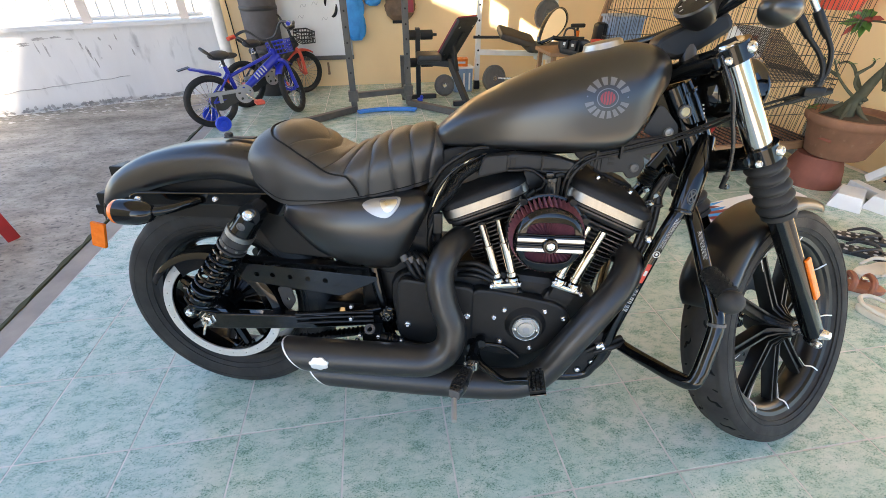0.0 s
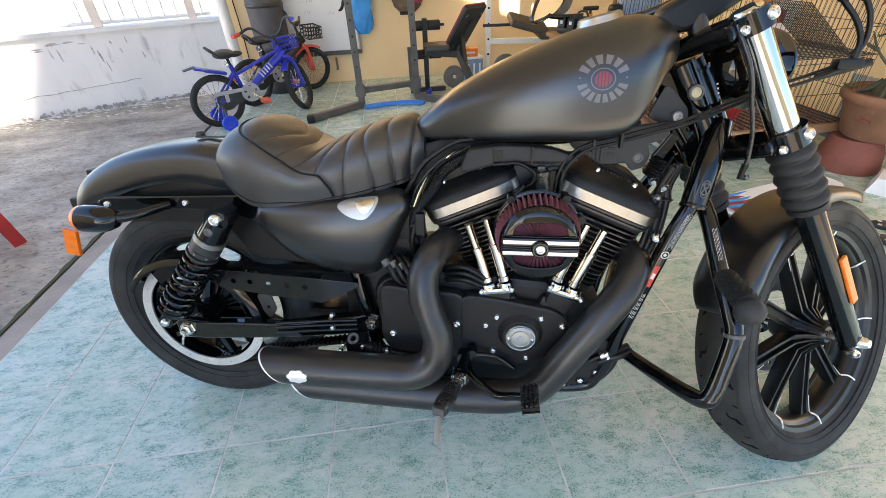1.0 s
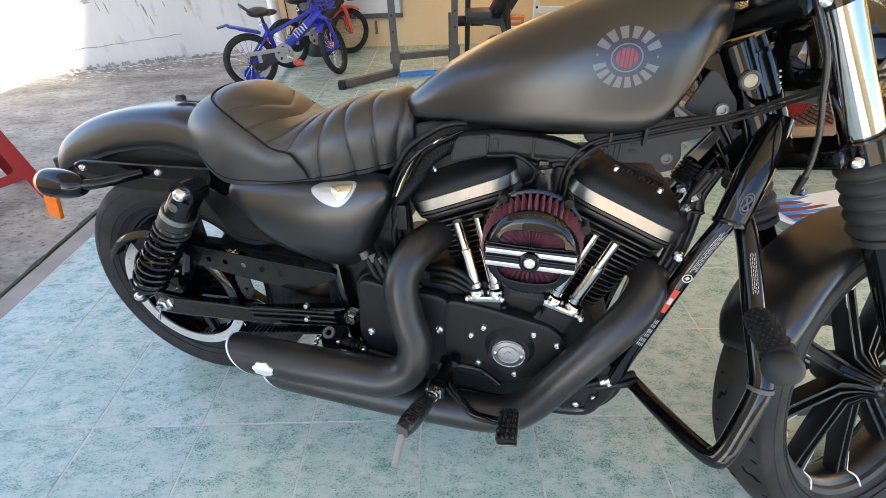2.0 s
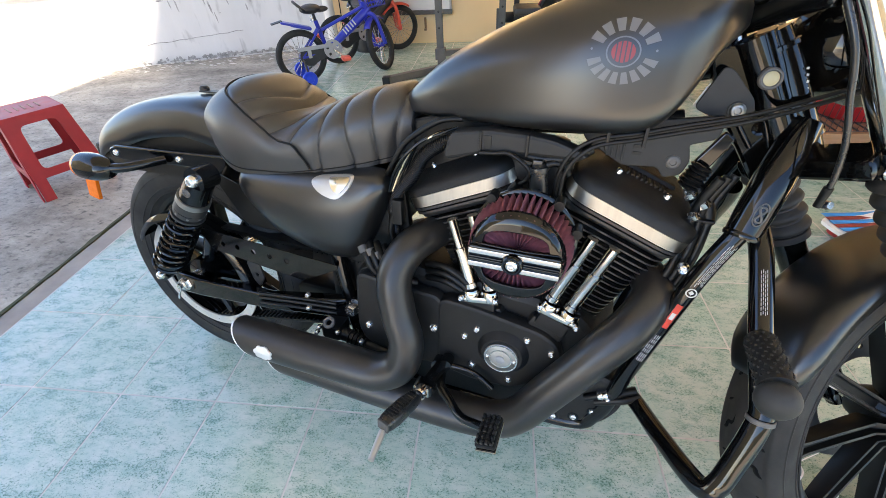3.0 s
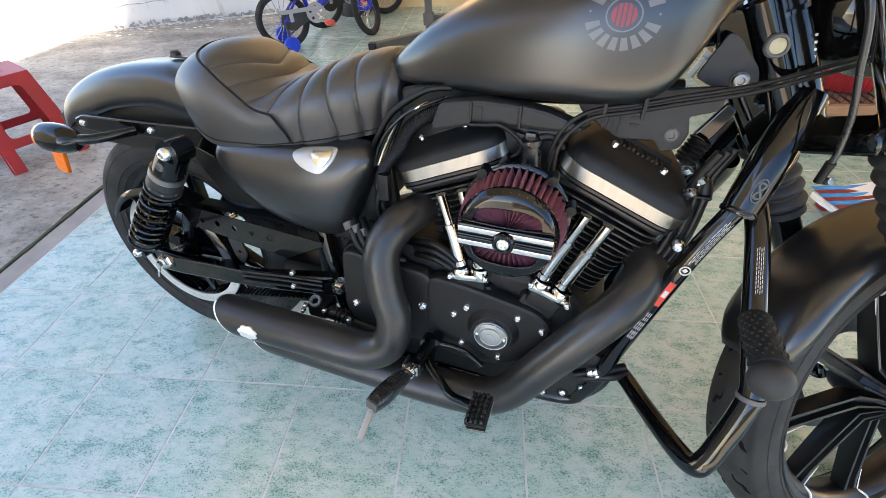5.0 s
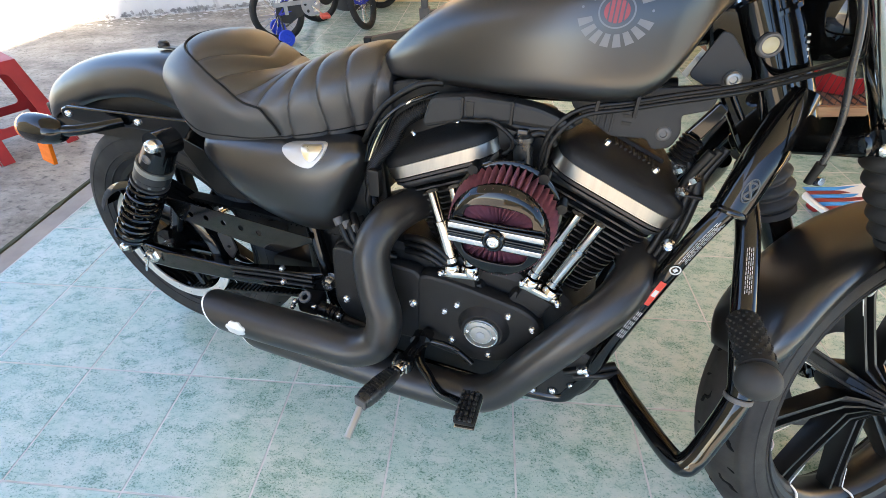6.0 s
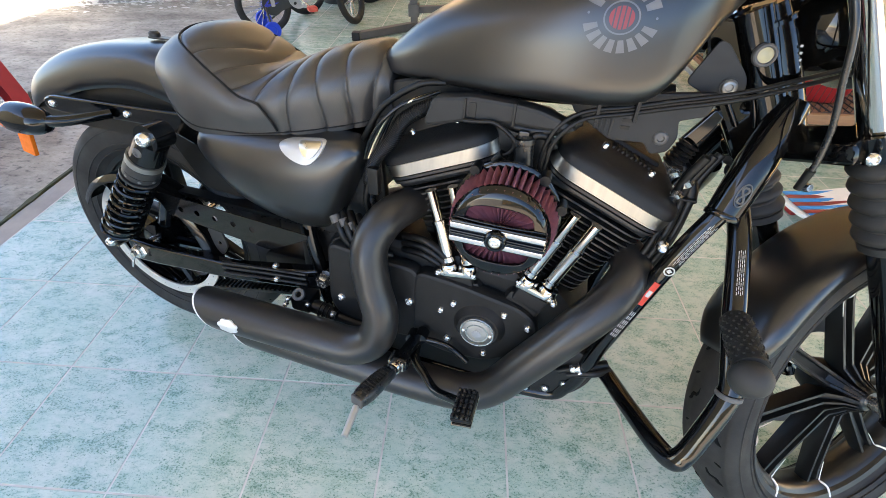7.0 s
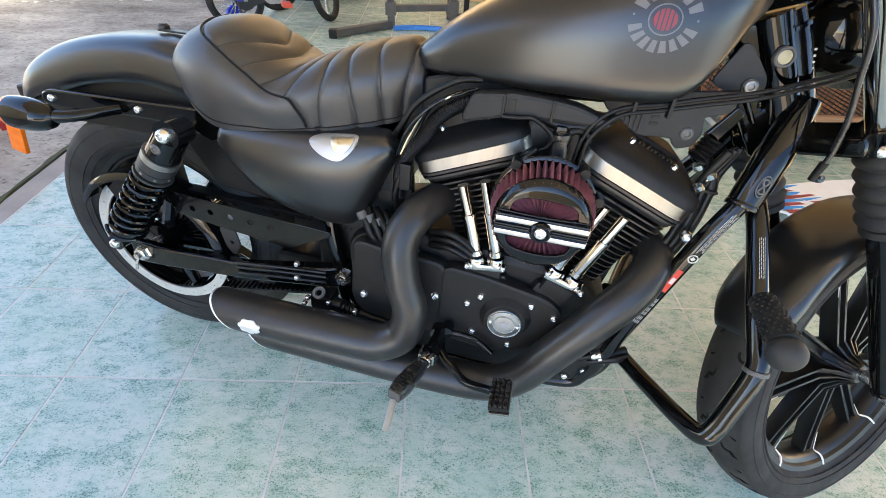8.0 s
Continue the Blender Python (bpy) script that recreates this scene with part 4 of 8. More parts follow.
# --- swingarm
for sy in (-1, 1):
    arm = Shape()
    v, f = [], []
    for x, z, h, hw, y in ((-0.03, 0.312, 0.030, 0.010, 0.146), (0.05, 0.310, 0.026, 0.012, 0.146), (0.27, 0.318, 0.021, 0.014, 0.140), (0.45, 0.332, 0.026, 0.016, 0.118), (0.50, 0.335, 0.030, 0.018, 0.10)):
        v += [(x, sy * (y - hw), z - h), (x, sy * (y + hw), z - h), (x, sy * (y + hw), z + h), (x, sy * (y - hw), z + h)]
    for i in range(4):
        for j in range(4):
            f.append((i * 4 + j, i * 4 + (j + 1) % 4, i * 4 + 4 + (j + 1) % 4, i * 4 + 4 + j))
    f += [(0, 1, 2, 3), (16, 17, 18, 19)]
    swing = finish("swingarm", v, f, GLOSS, bike, "gloss black swingarm", 30)
    bv = swing.modifiers.new("edge", "BEVEL")
    bv.width, bv.segments = 0.005, 2
    if sy < 0:
        Shape().turn([(0, 0.022), (0.008, 0.022), (0.009, 0.014), (0.016, 0.012), (0.018, 0.004), (0.022, 0.0), (0.022, -0.006)], (0.0, -0.156, 0.313), (0, -1, 0), 6).make("axle_nut", STEEL, swing, "steel rear axle nut")
        Shape().tube([(0.004, -0.175, 0.312), (-0.002, -0.180, 0.296), (-0.006, -0.182, 0.280)], 0.003, 6).make("cotter_pin", STEEL, swing, "split pin")
        Shape().turn([(0, 0.018), (0.013, 0.018), (0.017, 0.012), (0.020, 0.0), (0.020, -0.01)], (0.490, -0.118, 0.336), (0, -1, 0), 6).make("pivot_bolt", STEEL, swing, "steel swingarm pivot bolt")
        rails = Shape()
        for z in (0.349, 0.337, 0.322):
            rails.tube([(0.25, -0.158, z - 0.004), (0.36, -0.146, z), (0.455, -0.136, z + 0.002)], 0.0042, 8)
        rails.make("brake_line", CABLE, swing, "black brake line along the swingarm")
Shape().rod((0.49, -0.12, 0.335), (0.49, 0.12, 0.335), 0.03).make("swingarm_pivot", GLOSS, bike)
Shape().rod((0.0, -0.16, 0.316), (0.0, 0.16, 0.316), 0.012).make("rear_axle", STEEL, bike, "steel rear axle")

# --- belt guard with holes, and the arc over the pulley
holes = [circle(x, z, 0.0075, 14) for x, z in ((0.150, 0.451), (0.193, 0.450), (0.240, 0.447), (0.287, 0.444), (0.334, 0.441))]
guard = plate_form(rounded([(0.085, 0.484), (0.472, 0.458), (0.470, 0.448), (0.372, 0.398), (0.24, 0.414), (0.11, 0.432)], 0.008), holes, 0.003, 0.0008, pose(0, -0.135, 0))
gd = finish("belt_guard", *guard, GLOSS, bike, "black belt guard with round holes", 30)
pv, pf = [], []
for i in range(33):
    a = radians(150 - 150 * i / 32)
    for rr, y in ((0.190, -0.075), (0.190, -0.128), (0.176, -0.135), (0.172, -0.135), (0.186, -0.124), (0.187, -0.075)):
        pv.append((RC[0] + rr * math.cos(a), y, RC[2] + rr * math.sin(a)))
for i in range(32):
    for j in range(6):
        pf.append((i * 6 + j, i * 6 + (j + 1) % 6, i * 6 + 6 + (j + 1) % 6, i * 6 + 6 + j))
pf += [tuple(range(6)), tuple(192 + j for j in range(6))]
finish("pulley_guard", pv, pf, GLOSS, gd, "gloss black arched pulley guard", 40)
shield_ = [(r_ * math.cos(radians(a)), r_ * math.sin(radians(a))) for r_, span in ((0.172, range(2, 132, 5)), (0.134, range(130, 1, -5))) for a in span]
finish("guard_shield", *plate_form(shield_, [], 0.004, 0.001, pose(RC[0], -0.106, RC[2])), GLOSS, gd, "gloss black curved shield over the pulley", 40)
belt = Shape()
for (x0, z0), (x1, z1) in (((0.0, 0.470), (0.60, 0.455)), ((0.0, 0.162), (0.60, 0.29))):
    d = Vector((x1 - x0, 0, z1 - z0))
    belt.box((0, 0, 0), (d.length, 0.030, 0.008), 0.001, m=pose((x0 + x1) / 2, -0.082, (z0 + z1) / 2, 0, -math.degrees(math.atan2(d.z, d.x)), 0))
    for k in range(44):
        p = Vector((x0, -0.082, z0)) + d * ((k + 0.5) / 44)
        belt.box((p.x, p.y, p.z - (0.006 if z0 > 0.3 else -0.006)), (0.006, 0.029, 0.005), 0.001)
belt.make("drive_belt", CABLE, bike, "black toothed drive belt")
brk = Shape().add(*plate_form(rounded([(0.19, 0.40), (0.225, 0.41), (0.235, 0.36), (0.215, 0.33), (0.20, 0.35)], 0.008), [circle(0.215, 0.365, 0.006, 10)], 0.005, 0.001, pose(0, -0.115, 0)))
brk.make("guard_bracket", BLACKSTEEL, bike)

# --- engine
crank = Shape()
crank.add(*plate_form(rounded([(0.52, 0.44), (0.60, 0.475), (0.75, 0.47), (0.97, 0.45), (1.04, 0.38), (1.06, 0.26), (1.02, 0.17), (0.95, 0.15), (0.60, 0.19), (0.53, 0.28)], 0.03), [], 0.25, 0.02, pose(0, 0.0, 0)))
crank.make("crankcase", WRINKLE, bike, "black engine crankcase")
cams = plate_form(rounded([(0.722, 0.443), (0.80, 0.436), (0.925, 0.412), (0.955, 0.392), (0.968, 0.345), (0.945, 0.305), (0.88, 0.262), (0.80, 0.256), (0.722, 0.272)], 0.022), [], 0.034, 0.008, pose(0, -0.140, 0))
camc = finish("cam_cover", *cams, WRINKLE, bike, "matte black cam cover", 40)
spr = plate_form(rounded([(0.535, 0.462), (0.60, 0.452), (0.719, 0.444), (0.719, 0.272), (0.64, 0.268), (0.545, 0.285), (0.528, 0.32)], 0.02), [], 0.030, 0.008, pose(0, -0.140, 0))
sprc = finish("sprocket_cover", *spr, WRINKLE, bike, "matte black sprocket cover", 40)
for x, z in ((0.776, 0.371), (0.801, 0.395), (0.902, 0.397), (0.950, 0.378), (0.795, 0.298), (0.874, 0.283)):
    bolt((x, -0.157, z), 0.0072, 0.007, parent=camc)
for x, z in ((0.552, 0.333), (0.708, 0.369)):
    bolt((x, -0.155, z), 0.009, 0.007, parent=sprc)
Shape().turn([(0.054, 0.0), (0.046, 0.010), (0.041, 0.016), (0.0, 0.016)], (0.857, -0.155, 0.352), (0, -1, 0), 40).make("timer_boss", WRINKLE, camc, "raised black boss")
Shape().turn([(0.0345, 0.0), (0.0345, 0.006), (0.032, 0.008), (0.0, 0.008)], (0.857, -0.171, 0.352), (0, -1, 0), 48).make("timer_cover", CAST, camc, "round cast timer cover")
Shape().turn([(0.020, 0.0), (0.020, 0.0016), (0.018, 0.002), (0.0, 0.002)], (0.857, -0.179, 0.352), (0, -1, 0), 36).make("timer_disc", BADGE, camc, "pale brushed inner disc")
for r in (0.0325, 0.0218):
    Shape().turn([(r - 0.0012, 0.0), (r - 0.0012, 0.0012), (r + 0.0008, 0.0012), (r + 0.0008, 0.0)], (0.857, -0.1785, 0.352), (0, -1, 0), 40).make("timer_rim", STEEL, camc, "thin bright rim")
Shape().turn([(0.010, 0.0), (0.010, 0.0012), (0.007, 0.0016), (0.0, 0.0016)], (0.857, -0.181, 0.352), (0, -1, 0), 6).make("timer_emblem", GREYPAINT, camc, "small grey emblem")
for sx in (-1, 1):
    bolt((0.857 + sx * 0.027, -0.178, 0.352), 0.0042, 0.003, parent=camc)

for k, (mid, ang) in enumerate((((0.737, 0.662), 22.7), ((1.030, 0.655), -22.7))):
    nm = "rear_cylinder" if k == 0 else "front_cylinder"
    fr = pose(mid[0], 0, mid[1], 0, -ang, 0)       # local z along the cylinder, origin at the rocker band
    core = Shape().box((0, 0, -0.14), (0.125, 0.15, 0.26), 0.03)
    cyl = core.make(nm, MATTE, bike, "black finned engine cylinder", m=fr)
    for i in range(15):
        z = -0.046 - 0.0117 * i
        w = 0.208 if i < 5 else 0.190 - 0.002 * i
        out = rounded([(-w / 2, -0.098), (w / 2, -0.098), (w / 2, 0.098), (-w / 2, 0.098)], 0.042, 6)
        fv2 = [(x, y, z - 0.0017) for x, y in out] + [(x, y, z + 0.0017) for x, y in out]
        n = len(out)
        ffs = [tuple(range(n)), tuple(range(n, 2 * n))] + [(i2, (i2 + 1) % n, n + (i2 + 1) % n, n + i2) for i2 in range(n)]
        finish("cooling_fin", fv2, ffs, MATTE, cyl, smooth=30, m=fr)
    head = Shape().box((0, 0.005, -0.028), (0.20, 0.20, 0.030), 0.012).make("cylinder_head", MATTE, cyl, "black cylinder head", m=fr)

    def shell(levels, name, mat, label):
        vs, fs = [], []
        for z, sx, y0, y1, r in levels:
            ring_ = rounded([(-sx, y0), (sx, y0), (sx, y1), (-sx, y1)], r, 6)
            vs += [(x, y, z) for x, y in ring_]
            n_ = len(ring_)
        for i3 in range(len(levels) - 1):
            for j3 in range(n_):
                fs.append((i3 * n_ + j3, i3 * n_ + (j3 + 1) % n_, (i3 + 1) * n_ + (j3 + 1) % n_, (i3 + 1) * n_ + j3))
        fs += [tuple(range(n_)), tuple((len(levels) - 1) * n_ + j3 for j3 in range(n_))]
        return finish(name, vs, fs, mat, cyl, label, 35, m=fr)

    for zz, gr in ((-0.0160, 0.1105), (-0.0235, 0.1085)):
        shell([(zz - 0.0024, gr, -0.1165, 0.1165, 0.05), (zz + 0.0024, gr, -0.1165, 0.1165, 0.05)], "head_lip", MATTE, "black gasket lip")
    shell([(-0.0115, 0.1115, -0.1170, 0.1170, 0.05), (0.0100, 0.1115, -0.1170, 0.1170, 0.05)], "rocker_band", BRUSHED, "brushed silver rocker box band")
    shell([(0.0110, 0.1125, -0.1180, 0.1180, 0.05), (0.022, 0.1120, -0.1170, 0.1170, 0.05), (0.031, 0.108, -0.110, 0.110, 0.048), (0.038, 0.098, -0.094, 0.100, 0.044), (0.044, 0.086, -0.074, 0.092, 0.038), (0.050, 0.076, -0.054, 0.088, 0.03), (0.053, 0.071, -0.046, 0.085, 0.03)], "rocker_cover", WRINKLE, "matte black rocker cover")
    ribs = Shape()
    for i in range(9):
        ribs.box((-0.034 + 0.0085 * i, -0.030, 0.049), (0.0042, 0.050, 0.011), 0.002)
    ribs.box((0.0, 0.02, 0.054), (0.11, 0.09, 0.014), 0.006)
    ribs.make("cover_ribs", WRINKLE, cyl, "toothed ridge", m=fr)
    for x in (-0.048, 0.040):
        bolt((x, -0.062, 0.046), 0.0056, 0.009, (0, -0.2, 1), cyl, m=fr)
    # pushrod tubes in pairs, with their polished block
    pairs = (((0.733, 0.613), (0.776, 0.475)), ((0.772, 0.628), (0.815, 0.480))) if k == 0 else (((1.020, 0.606), (0.969, 0.471)), ((0.983, 0.619), (0.933, 0.484)))
    for (x0, z0), (x1, z1) in pairs:
        a, b = Vector((x0, -0.125, z0)), Vector((x1, -0.128, z1))
        d = b - a
        pr = Shape().rod(a, b, 0.0102, None, 18).rod(a + d * 0.42, a + d * 0.98, 0.0126, None, 18)
        pr.rod(a + d * 0.40, a + d * 0.44, 0.0138, None, 18).rod(a + d * 0.93, a + d * 1.0, 0.0150, None, 18)
        pr.make("pushrod_tube", CHROME, cyl, "polished chrome pushrod tube")
    bx, bz = (0.798, 0.465) if k == 0 else (0.950, 0.464)
    ta = 18 if k == 0 else -22
    bm_ = pose(bx, -0.132, bz - 0.004, 0, -ta + (10 if k == 0 else -2), 0)
    blk = Shape().box((0, 0, -0.003), (0.080, 0.038, 0.016), 0.005, m=bm_)
    for e in (-0.020, 0.020):
        blk.turn([(0.0195, -0.004), (0.0195, 0.007), (0.0165, 0.014), (0.0, 0.014)], (e, 0, 0), (0, 0, 1), 20, m=bm_)
    blk.make("tappet_flange", CHROME, cyl, "polished tappet flange")
    Shape().box((0, 0, -0.024), (0.062, 0.034, 0.036), 0.006, m=bm_).make("tappet_block", WRINKLE, cyl, "black tappet block")
    for e in (-0.034, 0.034):
        bolt((bx + e, -0.154, bz - e * math.tan(radians(-8 if k == 0 else 24))), 0.006, 0.006, parent=cyl)
    low = Shape().box((0, 0, -0.055), (0.075, 0.05, 0.05), 0.012, m=pose(bx, -0.120, bz, 0, -ta, 0)).make("tappet_guide", WRINKLE, cyl)

# --- air cleaner with red pleats and a slotted black face
AC = Vector((0.874, -0.247, 0.623))
back = Shape().turn([(0, 0), (0.084, 0), (0.086, 0.004), (0.086, 0.010), (0.080, 0.014), (0, 0.014)], (AC.x, -0.165, AC.z), (0, -1, 0), 56)
back.box((AC.x, -0.12, AC.z), (0.10, 0.10, 0.10), 0.02)
airc = back.make("air_cleaner", GLOSS, bike, "round black air cleaner")
# round-backed cloth pleats with deep gaps, standing between the back plate and the cap
NP, K = 46, 6
pv, pf = [], []
for i in range(NP * K):
    a = 2 * math.pi * i / (NP * K)
    q = 0.5 - 0.5 * math.cos(2 * math.pi * i / K)
    for y, ro in ((-0.178, 0.079), (-0.182, 0.0835), (-0.200, 0.0830), (-0.236, 0.0770)):
        rr = ro - 0.017 * (1 - q ** 0.55)
        pv.append((AC.x + rr * math.cos(a), y, AC.z + rr * math.sin(a)))
for i in range(NP * K):
    j = (i + 1) % (NP * K)
    for k in range(3):
        pf.append((4 * i + k, 4 * j + k, 4 * j + k + 1, 4 * i + k + 1))
finish("filter_pleats", pv, pf, FILTER, airc, "pleated dark red filter cloth", 60)
pv, pf = [], []
NP = 38
for i in range(NP * 4):
    a = 2 * math.pi * i / (NP * 4)
    q = 0.5 - 0.5 * math.cos(2 * math.pi * i / 4)
    for rr, dep in ((0.008, 0.002), (0.030, 0.009), (0.072, 0.016)):
        pv.append((AC.x + rr * math.cos(a), -0.2295 - dep * q, AC.z + rr * math.sin(a)))
for i in range(NP * 4):
    j = (i + 1) % (NP * 4)
    for k in range(2):
        pf.append((3 * i + k, 3 * j + k, 3 * j + k + 1, 3 * i + k + 1))
finish("face_pleats", pv, pf, FILTER, airc, "radial dark red pleats", 60)


# domed cap: three bands of a round shell that part round the two slots
wv, wf = [], []
NC, NR, RF = 72, 7, 0.0755
for i in range(NC + 1):
    x = -RF * math.cos(math.pi * i / NC)
    h = math.sqrt(max(RF * RF - x * x, 1e-8))
    u = min(1.0, abs(x) / 0.050)
    w0 = min(0.0205, 0.5 * h)
    w1 = w0 + (0.0265 * (1 - u ** 2.5) ** 0.30 if u < 1 else 0.0)
    for lo, hi in ((-h, -w1), (-w0, w0), (w1, h)):
        for j in range(NR + 1):
            z = lo + (hi - lo) * (0.5 - 0.5 * math.cos(math.pi * j / NR))
            q = min(1.0, math.hypot(x, z) / RF)
            wv.append((AC.x + x, AC.y - 0.007 + 0.007 * q * q + 0.013 * max(0.0, (q - 0.88) / 0.12) ** 2, AC.z + z))
for i in range(NC):
    for b_ in range(3):
        for j in range(NR):
            k0 = i * 3 * (NR + 1) + b_ * (NR + 1) + j
            k1 = k0 + 3 * (NR + 1)
            wf.append((k0, k1, k1 + 1, k0 + 1))
fc = finish("face_plate", wv, wf, GLOSS, airc, "gloss black domed face with two slots", 50)
fs_ = fc.modifiers.new("thick", "SOLIDIFY")
fs_.thickness = 0.006
fs_.offset = -1
Shape().box((AC.x, AC.y - 0.006, AC.z), (0.140, 0.012, 0.038), 0.004).make("centre_bridge", GLOSS, airc, "gloss black centre bridge")
for sgn in (1, -1):
    Shape().box((AC.x, AC.y - 0.011, AC.z + sgn * 0.0112), (0.138, 0.006, 0.0085), 0.0012).make("silver_bar", POLISHED, airc, "bright machined bar")
    Shape().box((AC.x, AC.y - 0.012, AC.z + sgn * 0.0020), (0.138, 0.006, 0.003), 0.001).make("ridge", GLOSS, airc)
Shape().turn([(0.0165, -0.008), (0.0165, 0.006), (0.014, 0.009), (0.0115, 0.009), (0.0105, 0.006), (0, 0.006)], (AC.x, AC.y - 0.013, AC.z), (0, -1, 0), 28).make("centre_boss", GLOSS, airc)
bolt((AC.x, AC.y - 0.018, AC.z), 0.0098, 0.006, parent=airc, mat=STEEL, name="centre_bolt")
for a in (55, 128, 20):
    Shape().rod((AC.x + 0.088 * math.cos(radians(a)), -0.165, AC.z + 0.088 * math.sin(radians(a))), (AC.x + 0.088 * math.cos(radians(a)), -0.192, AC.z + 0.088 * math.sin(radians(a))), 0.008, None, 12).make("breather_screw", PLASTIC, airc)

# --- exhausts
SLASH = 0.85


def slashed(verts, e, d):
    """Cuts a pipe's end on a slant: its upper lip reaches further back than the lower."""
    out = []
    for v in verts:
        v = Vector(v)
        s_, lim = (v - e).dot(d), SLASH * (v.z - e.z)
        out.append(v - d * (s_ - lim) if s_ > lim else v)
    return out


def exhaust(name, pts, radii, label):
    p = curve_points(pts, 8)
    r = list(np.interp(np.linspace(0, 1, len(p)), np.linspace(0, 1, len(radii)), radii))
    e = Vector(p[-1])
    d = (e - Vector(p[-2])).normalized()
    v, f = tube_form(p + [e + d * 0.045], r + [r[-1]], 32, False)
    return finish(name, slashed(v, e, d), f, MATTE, bike, label, 60)


EXR = [(0.708, -0.040, 0.556), (0.684, -0.095, 0.560), (0.655, -0.149, 0.546), (0.637, -0.184, 0.500), (0.650, -0.203, 0.430), (0.671, -0.216, 0.370), (0.660, -0.226, 0.312), (0.612, -0.232, 0.281), (0.54, -0.234, 0.279), (0.40, -0.236, 0.280), (0.285, -0.237, 0.283)]
EXF = [(1.086, -0.055, 0.532), (1.100, -0.105, 0.522), (1.074, -0.152, 0.480), (1.020, -0.182, 0.410), (0.960, -0.197, 0.322), (0.912, -0.200, 0.243), (0.865, -0.198, 0.202), (0.79, -0.196, 0.187), (0.60, -0.196, 0.188), (0.320, -0.196, 0.199)]
er = exhaust("rear_exhaust", EXR, [0.033, 0.034, 0.035, 0.035, 0.035, 0.035, 0.037, 0.040, 0.042, 0.0425, 0.0425], "matte black rear exhaust pipe")
ef = exhaust("front_exhaust", EXF, [0.033, 0.035, 0.036, 0.036, 0.036, 0.036, 0.038, 0.041, 0.0425, 0.0425], "matte black front exhaust pipe")
for path, pipe in ((EXR, er), (EXF, ef)):
    e, q = Vector(path[-1]), Vector(path[-2])
    d = (e - q).normalized()
    prof = [(0.0424, -0.001), (0.0429, 0.0), (0.0427, 0.0025), (0.0418, 0.0045), (0.0395, 0.0045), (0.0385, 0.0), (0.038, -0.012)]
    tv_, tf_ = turn_form(prof, e, d, 36)
    finish("tip", [Vector(v) + d * (SLASH * (Vector(v).z - e.z)) for v in tv_], tf_, WHITEMETAL, pipe, "bright steel exhaust tip", 40)
    bv_, bf_ = turn_form([(0.0386, -0.002), (0.036, -0.06), (0.0, -0.06)], e, d, 28)
    finish("bore", [Vector(v) + d * (SLASH * (Vector(v).z - e.z)) for v in bv_], bf_, CABLE, pipe, "dark pipe bore", 40)
# silver emblem plate on the upper silencer
em = []
for i in range(36):
    a = 2 * math.pi * i / 36
    r = 0.90 + 0.20 * abs(math.sin(3.5 * a + 0.4))
    em.append((0.0235 * r * math.cos(a), 0.0165 * r * math.sin(a)))
ev, efc = [], []
for off, sc in ((0.0005, 1.0), (0.003, 0.94), (0.0034, 0.02)):
    for u, v in em:
        th = v * sc / 0.0425
        ev.append((0.349 + u * sc, -0.236 - (0.0425 + off) * math.cos(th + 0.12), 0.282 + (0.0425 + off) * math.sin(th + 0.12)))
for i in range(2):
    for j in range(36):
        efc.append((i * 36 + j, i * 36 + (j + 1) % 36, i * 36 + 36 + (j + 1) % 36, i * 36 + 36 + j))
finish("emblem", ev, efc, WHITEMETAL, er, "bright scalloped emblem plate", 40)

# --- frame tubes
fm = Shape()
for sy in (-1, 1):
    fm.tube([(1.230, sy * 0.040, 0.81), (1.203, sy * 0.100, 0.70), (1.150, sy * 0.128, 0.58), (1.092, sy * 0.130, 0.36), (1.06, sy * 0.125, 0.22), (0.98, sy * 0.12, 0.165), (0.60, sy * 0.12, 0.175), (0.50, sy * 0.11, 0.25), (0.47, sy * 0.11, 0.40), (0.42, sy * 0.10, 0.60), (0.25, sy * 0.11, 0.640)], 0.0155, 16, 8)
fm.tube([(1.19, 0, 0.90), (1.0, 0, 0.86), (0.75, 0, 0.79), (0.55, 0, 0.70), (0.40, 0, 0.64)], 0.024, 16, 6)
frame_ob = fm.make("bike_frame", GLOSS, bike, "gloss black tubular frame")
neck = Shape().rod((1.238, -0.0275, 0.762), (1.142, -0.0275, 0.922), 0.026, None, 28)
neck.make("steering_head", GLOSS, frame_ob, "gloss black steering head")
for sy in (-1, 1):
    gus = Shape().tube([(1.190, sy * 0.112, 0.655), (1.212, sy * 0.082, 0.735), (1.238, sy * 0.040, 0.812)], [0.0240, 0.0270, 0.0215], 24, 6)
    gus.make("head_casting", GLOSS, frame_ob, "glossy head casting")
    Shape().turn([(0.0160, -0.004), (0.0245, -0.003), (0.0258, 0.0), (0.0258, 0.004), (0.0240, 0.007)], (1.190, sy * 0.112, 0.655), (0.257, -0.351 * sy, 0.935), 32).make("casting_lip", GLOSS, frame_ob, "rounded lip of the casting")
pl = plate_form(rounded([(1.088, 0.827), (1.112, 0.884), (1.124, 0.880), (1.160, 0.842), (1.165, 0.824), (1.155, 0.809), (1.138, 0.806)], 0.008), [], 0.006, 0.001, pose(0, -0.058, 0))
gp = finish("tank_mount_plate", *pl, DULL, frame_ob, "flat black tank mounting plate", 30)
bolt((1.143, -0.062, 0.827), 0.0105, 0.005, parent=gp, mat=CAST, name="tank_bolt")
